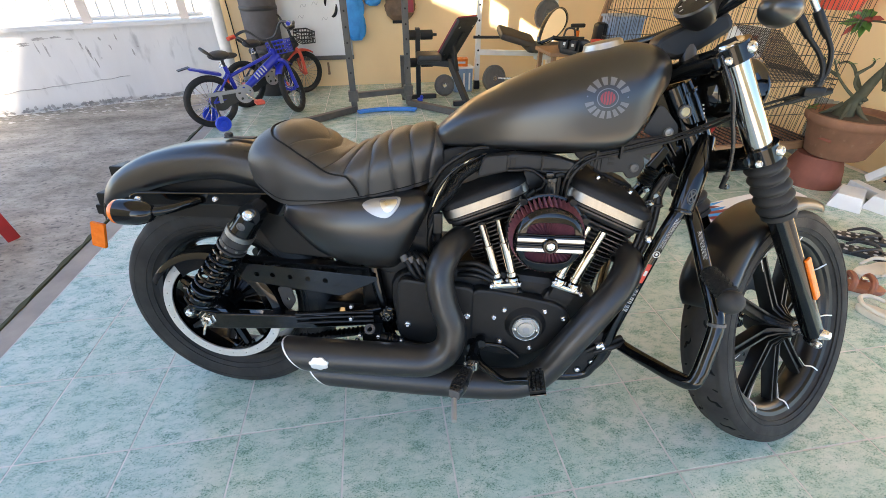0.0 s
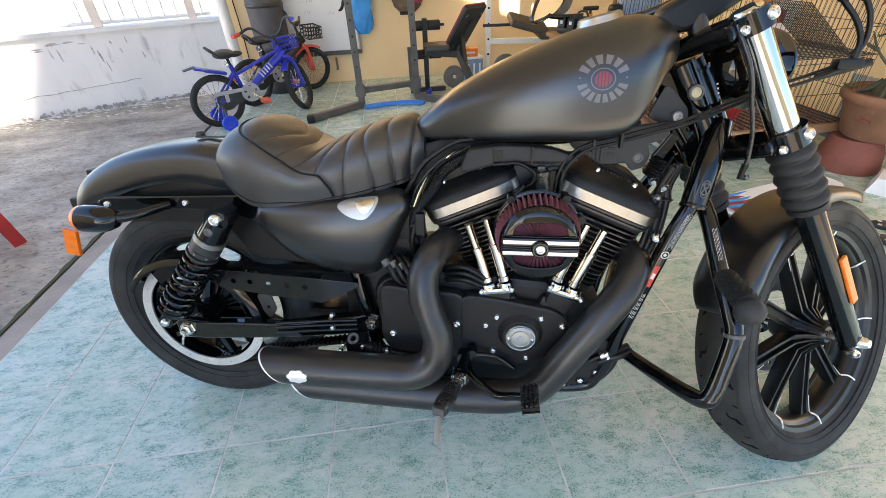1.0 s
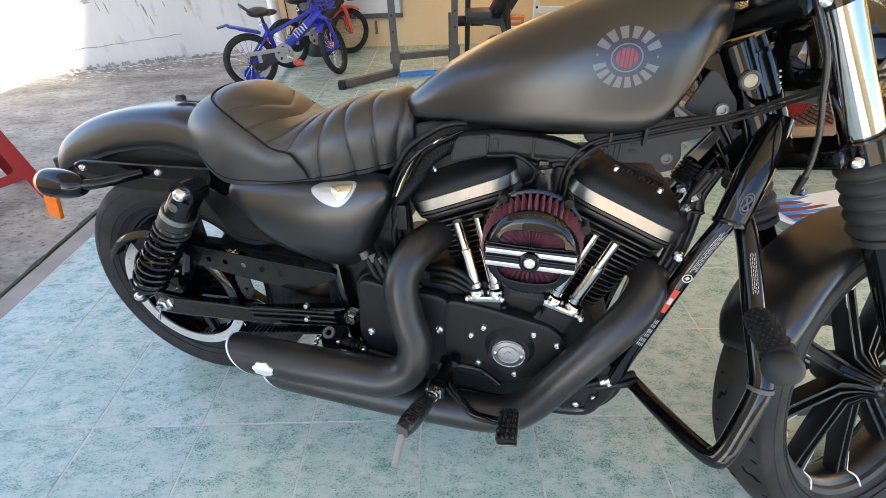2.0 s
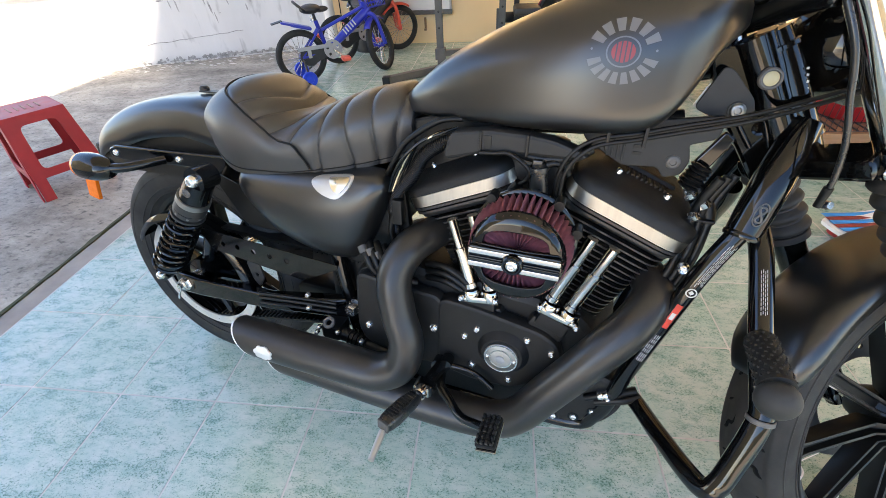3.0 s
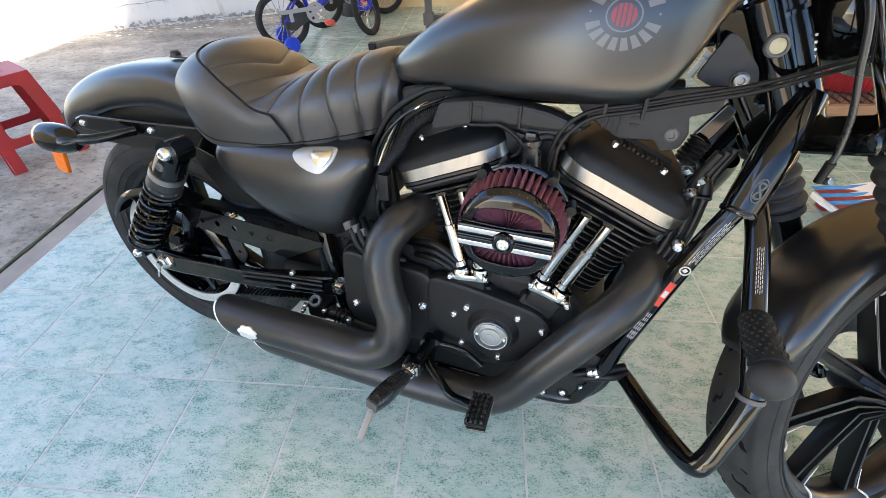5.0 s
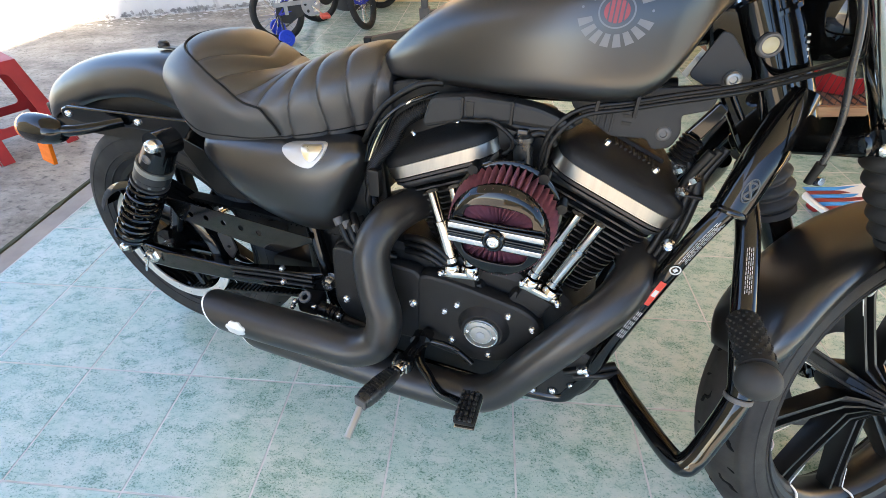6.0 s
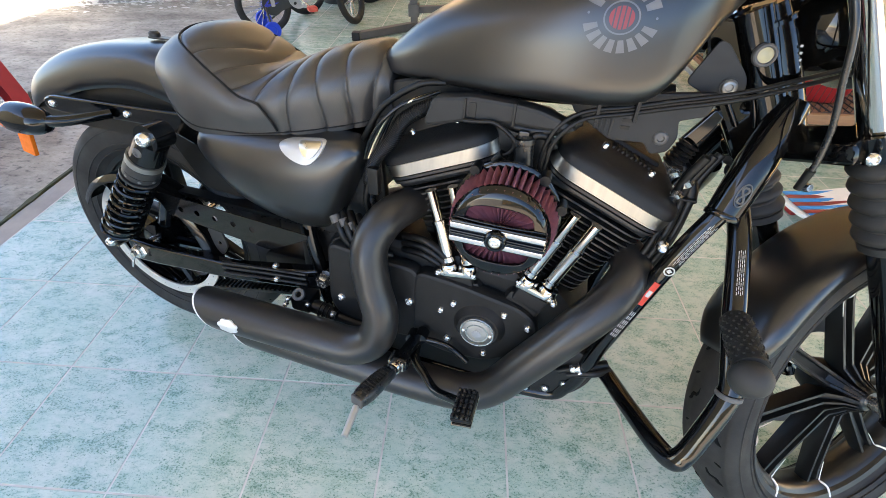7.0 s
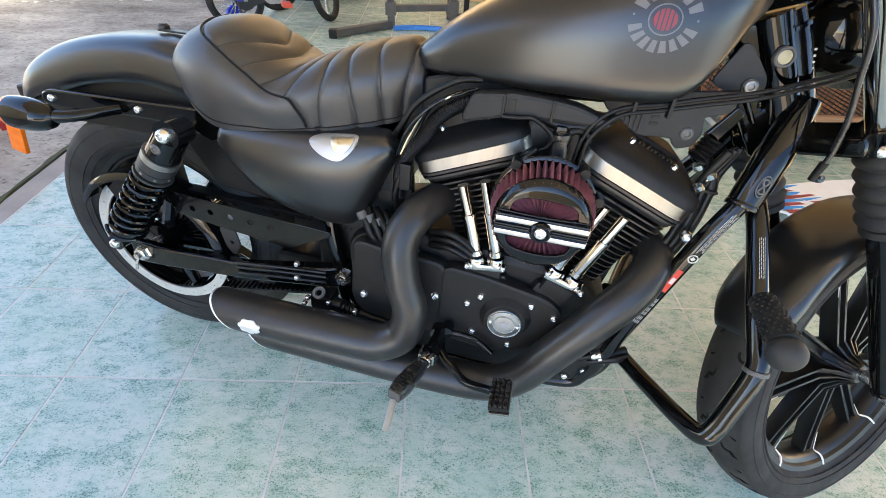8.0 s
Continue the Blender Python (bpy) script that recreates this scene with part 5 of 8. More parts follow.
Shape().turn([(0.0128, 0), (0.0128, 0.002), (0.0, 0.002)], (1.143, -0.061, 0.827), (0, -1, 0), 24).make("washer", DULL, gp)
Shape().turn([(0.0150, 0), (0.0150, 0.006), (0.0132, 0.008), (0.0112, 0.008), (0.0104, 0.006), (0, 0.006)], (1.170, -0.054, 0.871), (0.1, -1, 0.1), 32).make("lock_ring", GREYSTEEL, frame_ob, "chrome lock ring")
Shape().turn([(0.0098, 0.0065), (0.0075, 0.008), (0, 0.008)], (1.170, -0.054, 0.871), (0.1, -1, 0.1), 28).make("lock_badge", BADGECREAM, frame_ob, "pale round badge")
SQUASH = Matrix.Translation((0, -0.0275, 0)) @ Matrix.Diagonal((1, 0.62, 1, 1))
hc = Shape().tube([(1.156, 0, 0.926), (1.181, 0, 0.884), (1.221, 0, 0.816), (1.252, 0, 0.762), (1.260, 0, 0.738)], [0.027, 0.031, 0.0315, 0.029, 0.025], 36, 8, m=SQUASH)
hc.make("head_casting", GLOSS, frame_ob, "gloss black head casting", 60)
for u in (0.02, 0.155):
    Shape().turn([(0.030, -0.004), (0.0345, -0.003), (0.0345, 0.003), (0.030, 0.004)], (1.158 + 0.514 * u, 0, 0.922 - 0.857 * u), (0.514, 0, -0.857), 36, m=SQUASH).make("head_ring", GLOSS, frame_ob, "gloss black ring")
# cast oval mark on the head casting: a ring with a raised scroll
GD = Vector((0.022, 0.030, 0.080)).normalized()
GN_ = Vector((0.05, -1.0, 0.45))
GN_ = (GN_ - GD * GN_.dot(GD)).normalized()
MARK = Matrix.Translation(Vector((1.199, -0.0995, 0.6885)) + GN_ * 0.0268) @ Matrix((GN_.cross(GD), -GN_, GD)).transposed().to_4x4()
Shape().tube([MARK @ Vector((0.0082 * math.cos(a), 0, 0.0170 * math.sin(a))) for a in [2 * math.pi * k / 28 for k in range(29)]], 0.0011, 6, 1).make("cast_mark", GREYSTEEL, frame_ob, "raised oval casting mark")
Shape().tube([MARK @ Vector((0.0042 * math.sin(2 * k * math.pi / 12), 0, 0.0115 * math.cos(k * math.pi / 12))) for k in range(25)], 0.0016, 6, 2).make("cast_scroll", GREYSTEEL, frame_ob, "raised scroll")
gus_ = plate_form(rounded([(1.095, 0.905), (1.168, 0.905), (1.214, 0.818), (1.228, 0.760), (1.206, 0.715), (1.176, 0.760), (1.146, 0.800), (1.120, 0.840)], 0.012), [circle(1.186, 0.800, 0.011, 16)], 0.030, 0.005, pose(0, -0.022, 0))
finish("neck_gusset", *gus_, GLOSS, frame_ob, "gloss black neck gusset", 35)
rb_ = Shape().tube([(1.150, -0.040, 0.880), (1.176, -0.041, 0.835), (1.205, -0.041, 0.775)], 0.0045, 10).tube([(1.128, -0.040, 0.852), (1.150, -0.041, 0.812), (1.180, -0.041, 0.772)], 0.004, 10)
rb_.make("gusset_rib", GLOSS, frame_ob, "raised cast rib")
for k_ in range(13):
    Shape().box((1.2145 + 0.0028 * k_, -0.0390, 0.885 - 0.0085 * k_), (0.0028, 0.002, 0.0030), 0).make("number_bar", DECAL_WHITE, frame_ob, "small white bar")
# printed labels on the right downtube
tn = Vector((0, -1, 0))


DOWN = curve_points([(1.230, -0.040, 0.81), (1.203, -0.100, 0.70), (1.150, -0.128, 0.58), (1.092, -0.130, 0.36), (1.06, -0.125, 0.22)], 40)[40:121]
ABOVE = sum((DOWN[k_ + 1] - DOWN[k_]).length for k_ in range(40))


def tube_at(s):
    """Point and direction on the downtube, s metres below the label's top."""
    rest, k_ = s + ABOVE, 0
    while k_ < 79 and rest > (DOWN[k_ + 1] - DOWN[k_]).length:
        rest -= (DOWN[k_ + 1] - DOWN[k_]).length
        k_ += 1
    d_ = (DOWN[k_ + 1] - DOWN[k_]).normalized()
    return DOWN[k_] + d_ * rest, d_


def tube_label(s0, s1, w0, w1, mat, name, label):
    vs = []
    for s in (s0, s1):
        p, d_ = tube_at(s)
        n_ = (tn - d_ * tn.dot(d_)).normalized()
        u_ = d_.cross(n_)
        for w in np.linspace(w0, w1, 4):
            an = w / 0.0158
            vs.append(p + (n_ * math.cos(an) + u_ * math.sin(an)) * 0.0163)
    finish(name, vs, [(0, 1, 5, 4), (1, 2, 6, 5), (2, 3, 7, 6)], mat, frame_ob, label, 60)


prints = random.Random(3)
for row in range(5):
    s0 = -0.072 + 0.004 * (row % 3)
    while s0 < 0.002:
        ln = 0.0045 + 0.0050 * prints.random()
        tube_label(s0, s0 + ln, -0.0075 + 0.0024 * row, -0.0066 + 0.0024 * row, DECAL_WHITE, "label_bar", "fine white print")
        s0 += ln + 0.0016
for row in range(4):
    for k_ in range(6):
        s0 = 0.118 + 0.0120 * k_
        tube_label(s0, s0 + 0.0095 - 0.002 * (k_ % 2), -0.004 + 0.0030 * row, -0.0028 + 0.0030 * row, DECAL_WHITE, "label_bar", "fine white print")
tube_label(0.048, 0.100, -0.004, 0.006, DECAL_RED, "red_label", "red warning label")
tube_label(0.066, 0.080, -0.0025, 0.004, DECAL_WHITE, "label_bar", "pale print on the label")
Shape().turn([(0.0065, 0), (0.0085, 0), (0.0085, 0.001), (0.0065, 0.001)], tube_at(0.020)[0] + tn * 0.0162, tn, 24).make("label_ring", DECAL_WHITE, frame_ob, "white ring mark")
Shape().box((0, 0, 0), (0.006, 0.001, 0.006), 0, m=Matrix.Translation(tube_at(0.020)[0] + tn * 0.0166) @ pose(0, 0, 0, 0, 45, 0)).make("label_mark", DECAL_WHITE, frame_ob, "white mark in the ring")
bolt((1.128, -0.118, 0.588), 0.0095, 0.010, parent=frame_ob, name="tube_bolt")

# --- highway bar with rubber pegs
for sy in (-1, 1):
    hb = Shape().tube([(1.214, sy * 0.086, 0.668), (1.2225, sy * 0.128, 0.628), (1.2285, sy * 0.216, 0.544), (1.234, sy * 0.264, 0.498), (1.236, sy * 0.288, 0.462), (1.220, sy * 0.312, 0.385), (1.211, sy * 0.321, 0.355), (1.202, sy * 0.321, 0.338), (1.186, sy * 0.292, 0.324), (1.150, sy * 0.200, 0.298), (1.125, sy * 0.130, 0.280), (1.105, sy * 0.110, 0.285)], 0.0160, 16, 8)
    bar = hb.make("highway_bar", GLOSS, bike, "gloss black highway bar")
    prof = [(0.0, 0.0), (0.016, 0.0), (0.0185, 0.004), (0.0192, 0.030), (0.0200, 0.070), (0.0205, 0.086), (0.0, 0.092)]
    peg = Shape().turn(prof, (1.212, sy * 0.245, 0.570), (0, sy, -0.08), 28).make("peg_rubber", KNURL, bar, "knurled rubber highway peg")
    side_ = Vector((0, sy, -0.08)).normalized()
    knobs = Shape()
    for i in range(11):
        for j in range(14):
            a = 2 * math.pi * (j + 0.5 * (i % 2)) / 14
            rr = 0.0188 + 0.00016 * i
            c = Vector((1.212, sy * 0.245, 0.570)) + side_ * (0.008 + 0.0070 * i) + Vector((1, 0, 0)) * (rr * math.cos(a)) + side_.cross(Vector((1, 0, 0))) * (rr * math.sin(a))
            knobs.ball(c, 0.0018, 4)
    knobs.make("knurl", KNURL, peg, "raised diamond studs")
    Shape().ball((1.211, sy * 0.343, 0.557), 0.0242, 14, (1, 0.85, 1)).make("peg_end", BOOT, bar, "rounded rubber peg end")
    Shape().turn([(0.0161, -0.004), (0.0175, -0.003), (0.0175, 0.003), (0.0161, 0.004)], (1.236, sy * 0.287, 0.468), (0.0, 0.35 * sy, -0.9), 24).make("peg_clamp", GREYSTEEL, bar, "worn steel clamp")

    if sy < 0:
        ua, ub = Vector((1.2240, -0.140, 0.617)), Vector((1.2282, -0.210, 0.550))
        ud = (ub - ua).normalized()
        un = Vector((-0.25, -0.80, 0.5))
        un = (un - ud * un.dot(ud)).normalized()
        uw = ud.cross(un)
        for row in range(4):
            for k_ in range(10):
                vs = [ua + ud * (0.002 + 0.0068 * k_ + 0.002 * (row % 2) + e * 0.0050) + (un * math.cos(w / 0.016) + uw * math.sin(w / 0.016)) * 0.0164 for e in (0, 1) for w in (-0.0056 + 0.0024 * row, -0.0048 + 0.0024 * row)]
                finish("label_bar", vs, [(0, 1, 3, 2)], DECAL_WHITE, bar, "fine white print", 0)

# --- foot peg and brake pedal
fp = Shape().rod((0.735, -0.15, 0.285), (0.722, -0.245, 0.291), 0.014, 0.013, 16).box((0.725, -0.243, 0.291), (0.034, 0.026, 0.030), 0.006)
foot = fp.make("foot_peg", GLOSS, bike, "folding rider foot peg")
PEG = pose(0.7165, -0.268, 0.290, -3, 0, -18)
sv, sf = [], []
for k, (u, hw, hh) in enumerate(((0.0, 0.0100, 0.0090), (0.004, 0.0128, 0.0118), (0.020, 0.0150, 0.0130), (0.045, 0.0172, 0.0142), (0.068, 0.0182, 0.0146), (0.086, 0.0160, 0.0136), (0.093, 0.0138, 0.0118))):
    for q in range(24):
        a = 2 * math.pi * q / 24
        ca, sa = math.cos(a), math.sin(a)
        sv.append(PEG @ Vector((hw * math.copysign(abs(ca) ** 0.55, ca), -u, hh * math.copysign(abs(sa) ** 0.55, sa))))
    if k:
        sf += [((k - 1) * 24 + q, (k - 1) * 24 + (q + 1) % 24, k * 24 + (q + 1) % 24, k * 24 + q) for q in range(24)]
sf += [tuple(range(24)), tuple(range(144, 168))]
finish("peg_rubber", sv, sf, KNOB, foot, "smooth black rubber grip", 40)
rib = Shape()
for e in (-1, 1):
    rib.tube([PEG @ Vector((e * w_, -u, h_)) for u, w_, h_ in ((0.012, 0.0085, 0.0132), (0.045, 0.0118, 0.0148), (0.078, 0.0110, 0.0146))], 0.0013, 6, 4)
rib.make("grip_edge", KNOB, foot, "raised rubber edge")
for i in range(11):
    u = 0.014 + 0.0066 * i
    w_ = float(np.interp(u, (0.012, 0.045, 0.078, 0.09), (0.0078, 0.0112, 0.0105, 0.0095)))
    h_ = float(np.interp(u, (0.004, 0.020, 0.045, 0.068, 0.086), (0.0118, 0.0130, 0.0142, 0.0146, 0.0136)))
    Shape().box((0, -u, h_), (2 * w_, 0.0036, 0.0030), 0.0010, m=PEG).make("grip_rib", KNOB, foot)
Shape().box((0, -0.0955, 0), (0.025, 0.005, 0.021), 0.0015, m=PEG).make("end_cap", GREYSTEEL, foot, "worn steel end cap")
Shape().turn([(0.0, -0.012), (0.0135, -0.012), (0.0150, -0.008), (0.0150, 0.006), (0.0115, 0.010), (0.0, 0.010)], (0.7195, -0.257, 0.291), (0.15, 1, 0), 20).make("peg_joint", CHROME, foot, "chrome peg joint")
for e in (-1, 1):
    Shape().box((0.7205 + e * 0.0135, -0.247, 0.293), (0.006, 0.030, 0.024), 0.002).make("joint_ear", CHROME, foot, "chrome joint ear")
Shape().rod((0.687, -0.362, 0.284), (0.690, -0.415, 0.274), 0.0065, 0.0058, 12).make("feeler_pin", BADGE, foot, "bright steel feeler pin")
bp = Shape().tube([(0.730, -0.150, 0.278), (0.740, -0.205, 0.268), (0.7695, -0.232, 0.258), (0.8039, -0.262, 0.257), (0.845, -0.288, 0.282), (0.868, -0.302, 0.297)], [0.012, 0.0105, 0.0095, 0.009, 0.009, 0.009], 14, 6).rod((0.728, -0.13, 0.282), (0.728, -0.178, 0.282), 0.019)
pedal = bp.make("brake_pedal", GLOSS, bike, "gloss black brake pedal arm")
PADM = pose(0.872, -0.312, 0.305, 8, -16, -3)
pad = Shape().box((0, 0, 0), (0.038, 0.062, 0.012), 0.004, m=PADM).make("pedal_pad", CABLE, pedal, "black rubber pedal pad")
for i in range(4):
    for j in range(6):
        Shape().box((-0.0135 + 0.009 * i, -0.0255 + 0.0102 * j, 0.0085), (0.0062, 0.0074, 0.006), 0.0014, m=PADM).make("knob", KNOB, pad)
Shape().box((0.0, -0.003, -0.0085), (0.037, 0.062, 0.004), 0.001, m=PADM).make("pad_plate", CHROME, pedal, "chrome pad plate")
lk = Shape().tube([(0.745, -0.18, 0.300), (0.80, -0.178, 0.296), (0.845, -0.175, 0.262)], 0.006, 10).rod((0.745, -0.165, 0.306), (0.745, -0.19, 0.306), 0.013)
lk.make("pedal_bracket", GLOSS, bike, "gloss black pedal bracket")
mc = Shape().box((0.455, -0.15, 0.292), (0.05, 0.05, 0.040), 0.008).tube([(0.47, -0.155, 0.285), (0.52, -0.155, 0.276), (0.56, -0.155, 0.268), (0.66, -0.16, 0.262)], [0.017, 0.015, 0.011, 0.006], 14, 4)
for i in range(5):
    mc.turn([(0.013, -0.003), (0.0195, 0), (0.013, 0.003)], (0.497 + 0.010 * i, -0.155, 0.280 - 0.0022 * i), (1, 0, -0.2), 16)
mast = mc.make("brake_cylinder", PLASTIC, bike, "black rear brake cylinder with bellows")
Shape().turn([(0.006, 0.0), (0.008, 0.004), (0.014, 0.004), (0.015, 0)], (0.452, -0.168, 0.318), (0, -0.6, 0.8), 20).make("brake_cap", GREYSTEEL, mast, "steel ring")
for x, z in ((0.405, 0.352), (0.409, 0.389), (0.425, 0.300), (0.475, 0.300), (0.416, 0.282), (0.536, 0.290), (0.52, 0.26)):
    bolt((x, -0.170, z), 0.006, 0.008, parent=mast)

Shape().box((0.475, 0.0, 0.40), (0.13, 0.17, 0.17), 0.02).make("gearbox_end", PLASTIC, bike, "black gearbox end")
Shape().box((0.40, -0.02, 0.30), (0.30, 0.10, 0.07), 0.015).make("under_guard", PLASTIC, bike, "black lower guard")
# --- lower front: voltage regulator plate, sidestand and small hoses
rg = plate_form(rounded([(0.93, 0.168), (0.985, 0.164), (1.032, 0.176), (1.066, 0.203), (1.090, 0.245), (1.096, 0.295), (1.05, 0.32), (0.95, 0.24)], 0.02), [], 0.20, 0.010, pose(0, -0.03, 0))
reg = finish("regulator", *rg, WRINKLE, bike, "black lower engine cover", 30)
for x, z in ((0.975, 0.181), (1.016, 0.195), (1.051, 0.224), (1.074, 0.262)):
    bolt((x, -0.130, z), 0.0075, 0.005, parent=reg, mat=STEEL)
    Shape().turn([(0.0115, 0), (0.0115, 0.0015), (0.0, 0.0015)], (x, -0.130, z), (0, -1, 0), 20).make("boss", GLOSS, reg)
cl = Shape().tube([(1.03, -0.132, 0.262), (1.060, -0.134, 0.284), (1.085, -0.134, 0.296), (1.118, -0.120, 0.302)], 0.0085, 10, 6).tube([(1.05, -0.136, 0.262), (1.078, -0.138, 0.278), (1.10, -0.138, 0.288), (1.125, -0.124, 0.292)], 0.0085, 10, 6)
cl.make("hose_joint", CABLE, bike)
for x, z in ((1.061, 0.289), (1.078, 0.282)):
    Shape().turn([(0.0088, -0.010), (0.0096, -0.009), (0.0096, -0.002), (0.0086, 0.0), (0.0096, 0.002), (0.0096, 0.009), (0.0088, 0.010)], (x, -0.136, z - 0.004), (0.9, 0, 0.42), 18).make("hose_clamp", STEEL, bike, "bright hose ferrule")
ss = Shape().tube([(0.93, 0.10, 0.18), (0.90, 0.17, 0.11), (0.86, 0.265, 0.060), (0.80, 0.275, 0.0545)], [0.012, 0.011, 0.011, 0.012], 12)
ss.make("side_stand", GLOSS, bike, "gloss black side stand")
Shape().rod((0.80, -0.05, 0.12), (0.80, 0.1, 0.12), 0.03).make("stand_pivot", GLOSS, bike)

# --- wiring and hoses under the tank
def hose(name, pts, r, label="", mat=None):
    return Shape().tube(pts, r, 10, 6).make(name, mat or CABLE, bike, label)


trunk = plate_form(rounded([(0.735, 0.770), (0.722, 0.734), (0.745, 0.740), (0.786, 0.751), (0.857, 0.756), (0.911, 0.755), (0.945, 0.757), (0.912, 0.768), (0.895, 0.773), (0.861, 0.777), (0.796, 0.779)], 0.006), [], 0.036, 0.006, pose(0, -0.118, 0))
tk = finish("cable_trunk", *trunk, DULL, bike, "dull black wiring trunk", 30)
for x, z in ((0.783, 0.764), (0.859, 0.766)):
    Shape().box((x, -0.119, z), (0.0045, 0.040, 0.034), 0.001).make("cable_tie", PLASTIC, tk, "black cable tie")
Shape().box((0.795, -0.1365, 0.765), (0.012, 0.002, 0.022), 0.0005).make("tape", PLASTIC, tk)
LOOM = curve_points([(0.612, -0.115, 0.560), (0.610, -0.120, 0.610), (0.625, -0.124, 0.650), (0.655, -0.124, 0.688), (0.677, -0.122, 0.726), (0.715, -0.118, 0.752), (0.75, -0.11, 0.765)], 26)
Shape().tube(LOOM, [float(np.interp(i / (len(LOOM) - 1), (0, 0.33, 0.5, 0.8, 1), (0.008, 0.0105, 0.0125, 0.0115, 0.010))) + (0.0012 if i % 2 else 0.0) for i in range(len(LOOM))], 14, 1).make("cable_harness", CABLE, bike, "ribbed black wiring loom")
for i in range(5):
    o = 0.004 * i
    hose("loom_wire", [(0.607 + o, -0.128, 0.650 + 0.3 * o), (0.622 + o, -0.134 + o, 0.690), (0.650 + o, -0.135 + o, 0.730 + o), (0.690 + o, -0.124, 0.762 + 0.3 * o), (0.735, -0.11, 0.778)], 0.0026, "thin shiny wire", GLOSS if i != 2 else GOLD)
hose("hose", [(0.83, -0.118, 0.752), (0.88, -0.122, 0.744), (0.925, -0.122, 0.750), (0.955, -0.11, 0.765)], 0.009, "black hose")
hose("cable", [(0.915, -0.135, 0.665), (0.918, -0.137, 0.700), (0.922, -0.137, 0.729), (0.938, -0.137, 0.757), (0.964, -0.134, 0.777), (1.015, -0.128, 0.789), (1.069, -0.115, 0.801), (1.12, -0.112, 0.814), (1.168, -0.092, 0.824), (1.235, -0.062, 0.843), (1.30, -0.045, 0.866), (1.373, -0.03, 0.884), (1.440, -0.025, 0.908)], 0.0034, "black control cable")
hose("cable", [(0.908, -0.13, 0.655), (0.909, -0.132, 0.700), (0.914, -0.134, 0.733), (0.930, -0.134, 0.764), (0.960, -0.131, 0.785), (1.015, -0.124, 0.797), (1.069, -0.11, 0.809), (1.12, -0.105, 0.821), (1.168, -0.085, 0.831), (1.235, -0.055, 0.850), (1.30, -0.035, 0.872), (1.373, -0.012, 0.890), (1.440, -0.012, 0.915)], 0.0034, "black control cable")
hose("cable", [(0.784, -0.142, 0.749), (0.811, -0.143, 0.751), (0.830, -0.143, 0.753), (0.850, -0.143, 0.744), (0.866, -0.142, 0.729), (0.864, -0.14, 0.712), (0.852, -0.135, 0.702)], 0.0036, "thin black lead")
Shape().rod((0.852, -0.135, 0.703), (0.838, -0.13, 0.686), 0.0085, 0.007, 14).make("plug_boot", CABLE, bike, "black rubber plug boot")
hose("hose", [(0.585, -0.10, 0.66), (0.61, -0.112, 0.70), (0.64, -0.112, 0.745), (0.70, -0.11, 0.785), (0.74, -0.10, 0.79)], 0.0055, "black hose")
hose("hose", [(0.612, -0.11, 0.52), (0.606, -0.125, 0.57), (0.622, -0.12, 0.63), (0.64, -0.11, 0.68)], 0.007, "black hose")
for i in range(4):
    x = 0.545 + 0.018 * i
    hose("oil_hose", [(x - 0.015, -0.12, 0.535 - 0.004 * i), (x + 0.01, -0.145, 0.510), (x + 0.03, -0.150, 0.478), (x + 0.06, -0.13, 0.455)], 0.0085, "black oil hose")
    Shape().rod((x - 0.004, -0.137, 0.525 - 0.004 * i), (x + 0.004, -0.142, 0.513 - 0.004 * i), 0.0105, None, 14).make("hose_clip", GREYSTEEL, bike, "steel hose clip")
for i in range(3):
    hose("oil_hose", [(0.68, -0.12, 0.47 + 0.016 * i), (0.73, -0.135, 0.478 + 0.016 * i), (0.775, -0.135, 0.455 + 0.012 * i), (0.80, -0.125, 0.42)], 0.0075, "black oil hose")
Shape().box((0.628, -0.135, 0.615), (0.022, 0.018, 0.052), 0.004, m=None).make("connector", PLASTIC, bike, "black cable connector")
Shape().rod((0.8800, -0.132, 0.729), (0.8855, -0.132, 0.684), 0.0150, 0.0150, 28).turn([(0.0, 0.010), (0.010, 0.010), (0.013, 0.006), (0.0172, 0.005), (0.0178, 0.0), (0.0172, -0.004)], (0.8800, -0.132, 0.729), (-0.12, 0, 0.99), 28).make("breather", KNOB, bike, "glossy black breather canister")
Shape().box((0.8785, -0.134, 0.7405), (0.016, 0.012, 0.010), 0.002).make("breather_clip", KNOB, bike, "black canister clip")
Shape().tube([(0.892, -0.130, 0.737), (0.905, -0.128, 0.741), (0.918, -0.124, 0.735), (0.926, -0.118, 0.722)], 0.0065, 12, 5).make("breather_hose", CABLE, bike, "black breather hose")
cb = Shape().box((0.87, -0.02, 0.70), (0.10, 0.14, 0.09), 0.02)
cb.make("intake", PLASTIC, bike, "black intake body")
coil = plate_form(rounded([(0.93, 0.80), (0.944, 0.772), (1.005, 0.737), (1.056, 0.740), (1.068, 0.724), (1.090, 0.731), (1.097, 0.752), (1.090, 0.778), (1.125, 0.790), (1.13, 0.82), (1.06, 0.81)], 0.006), [], 0.012, 0.002, pose(0, -0.076, 0))
cp = finish("coil_bracket", *coil, DULL, bike, "flat dull black coil bracket", 30)
bolt((1.076, -0.082, 0.749), 0.0105, 0.004, parent=cp, mat=GREYSTEEL)
for i in range(4):
    Shape().box((0.978 + 0.008 * i, -0.0835, 0.765 - 0.003 * i), (0.0035, 0.003, 0.030), 0.001).make("bracket_rib", DULL, cp)
# no openings cut: black strips carry the slots' shade as colour
for z in (0.768, 0.757):
    Shape().box((1.022, -0.0825, z), (0.013, 0.002, 0.005), 0).make("bracket_slot_shade", CABLE, cp, "black strip painted as a slot's shade")
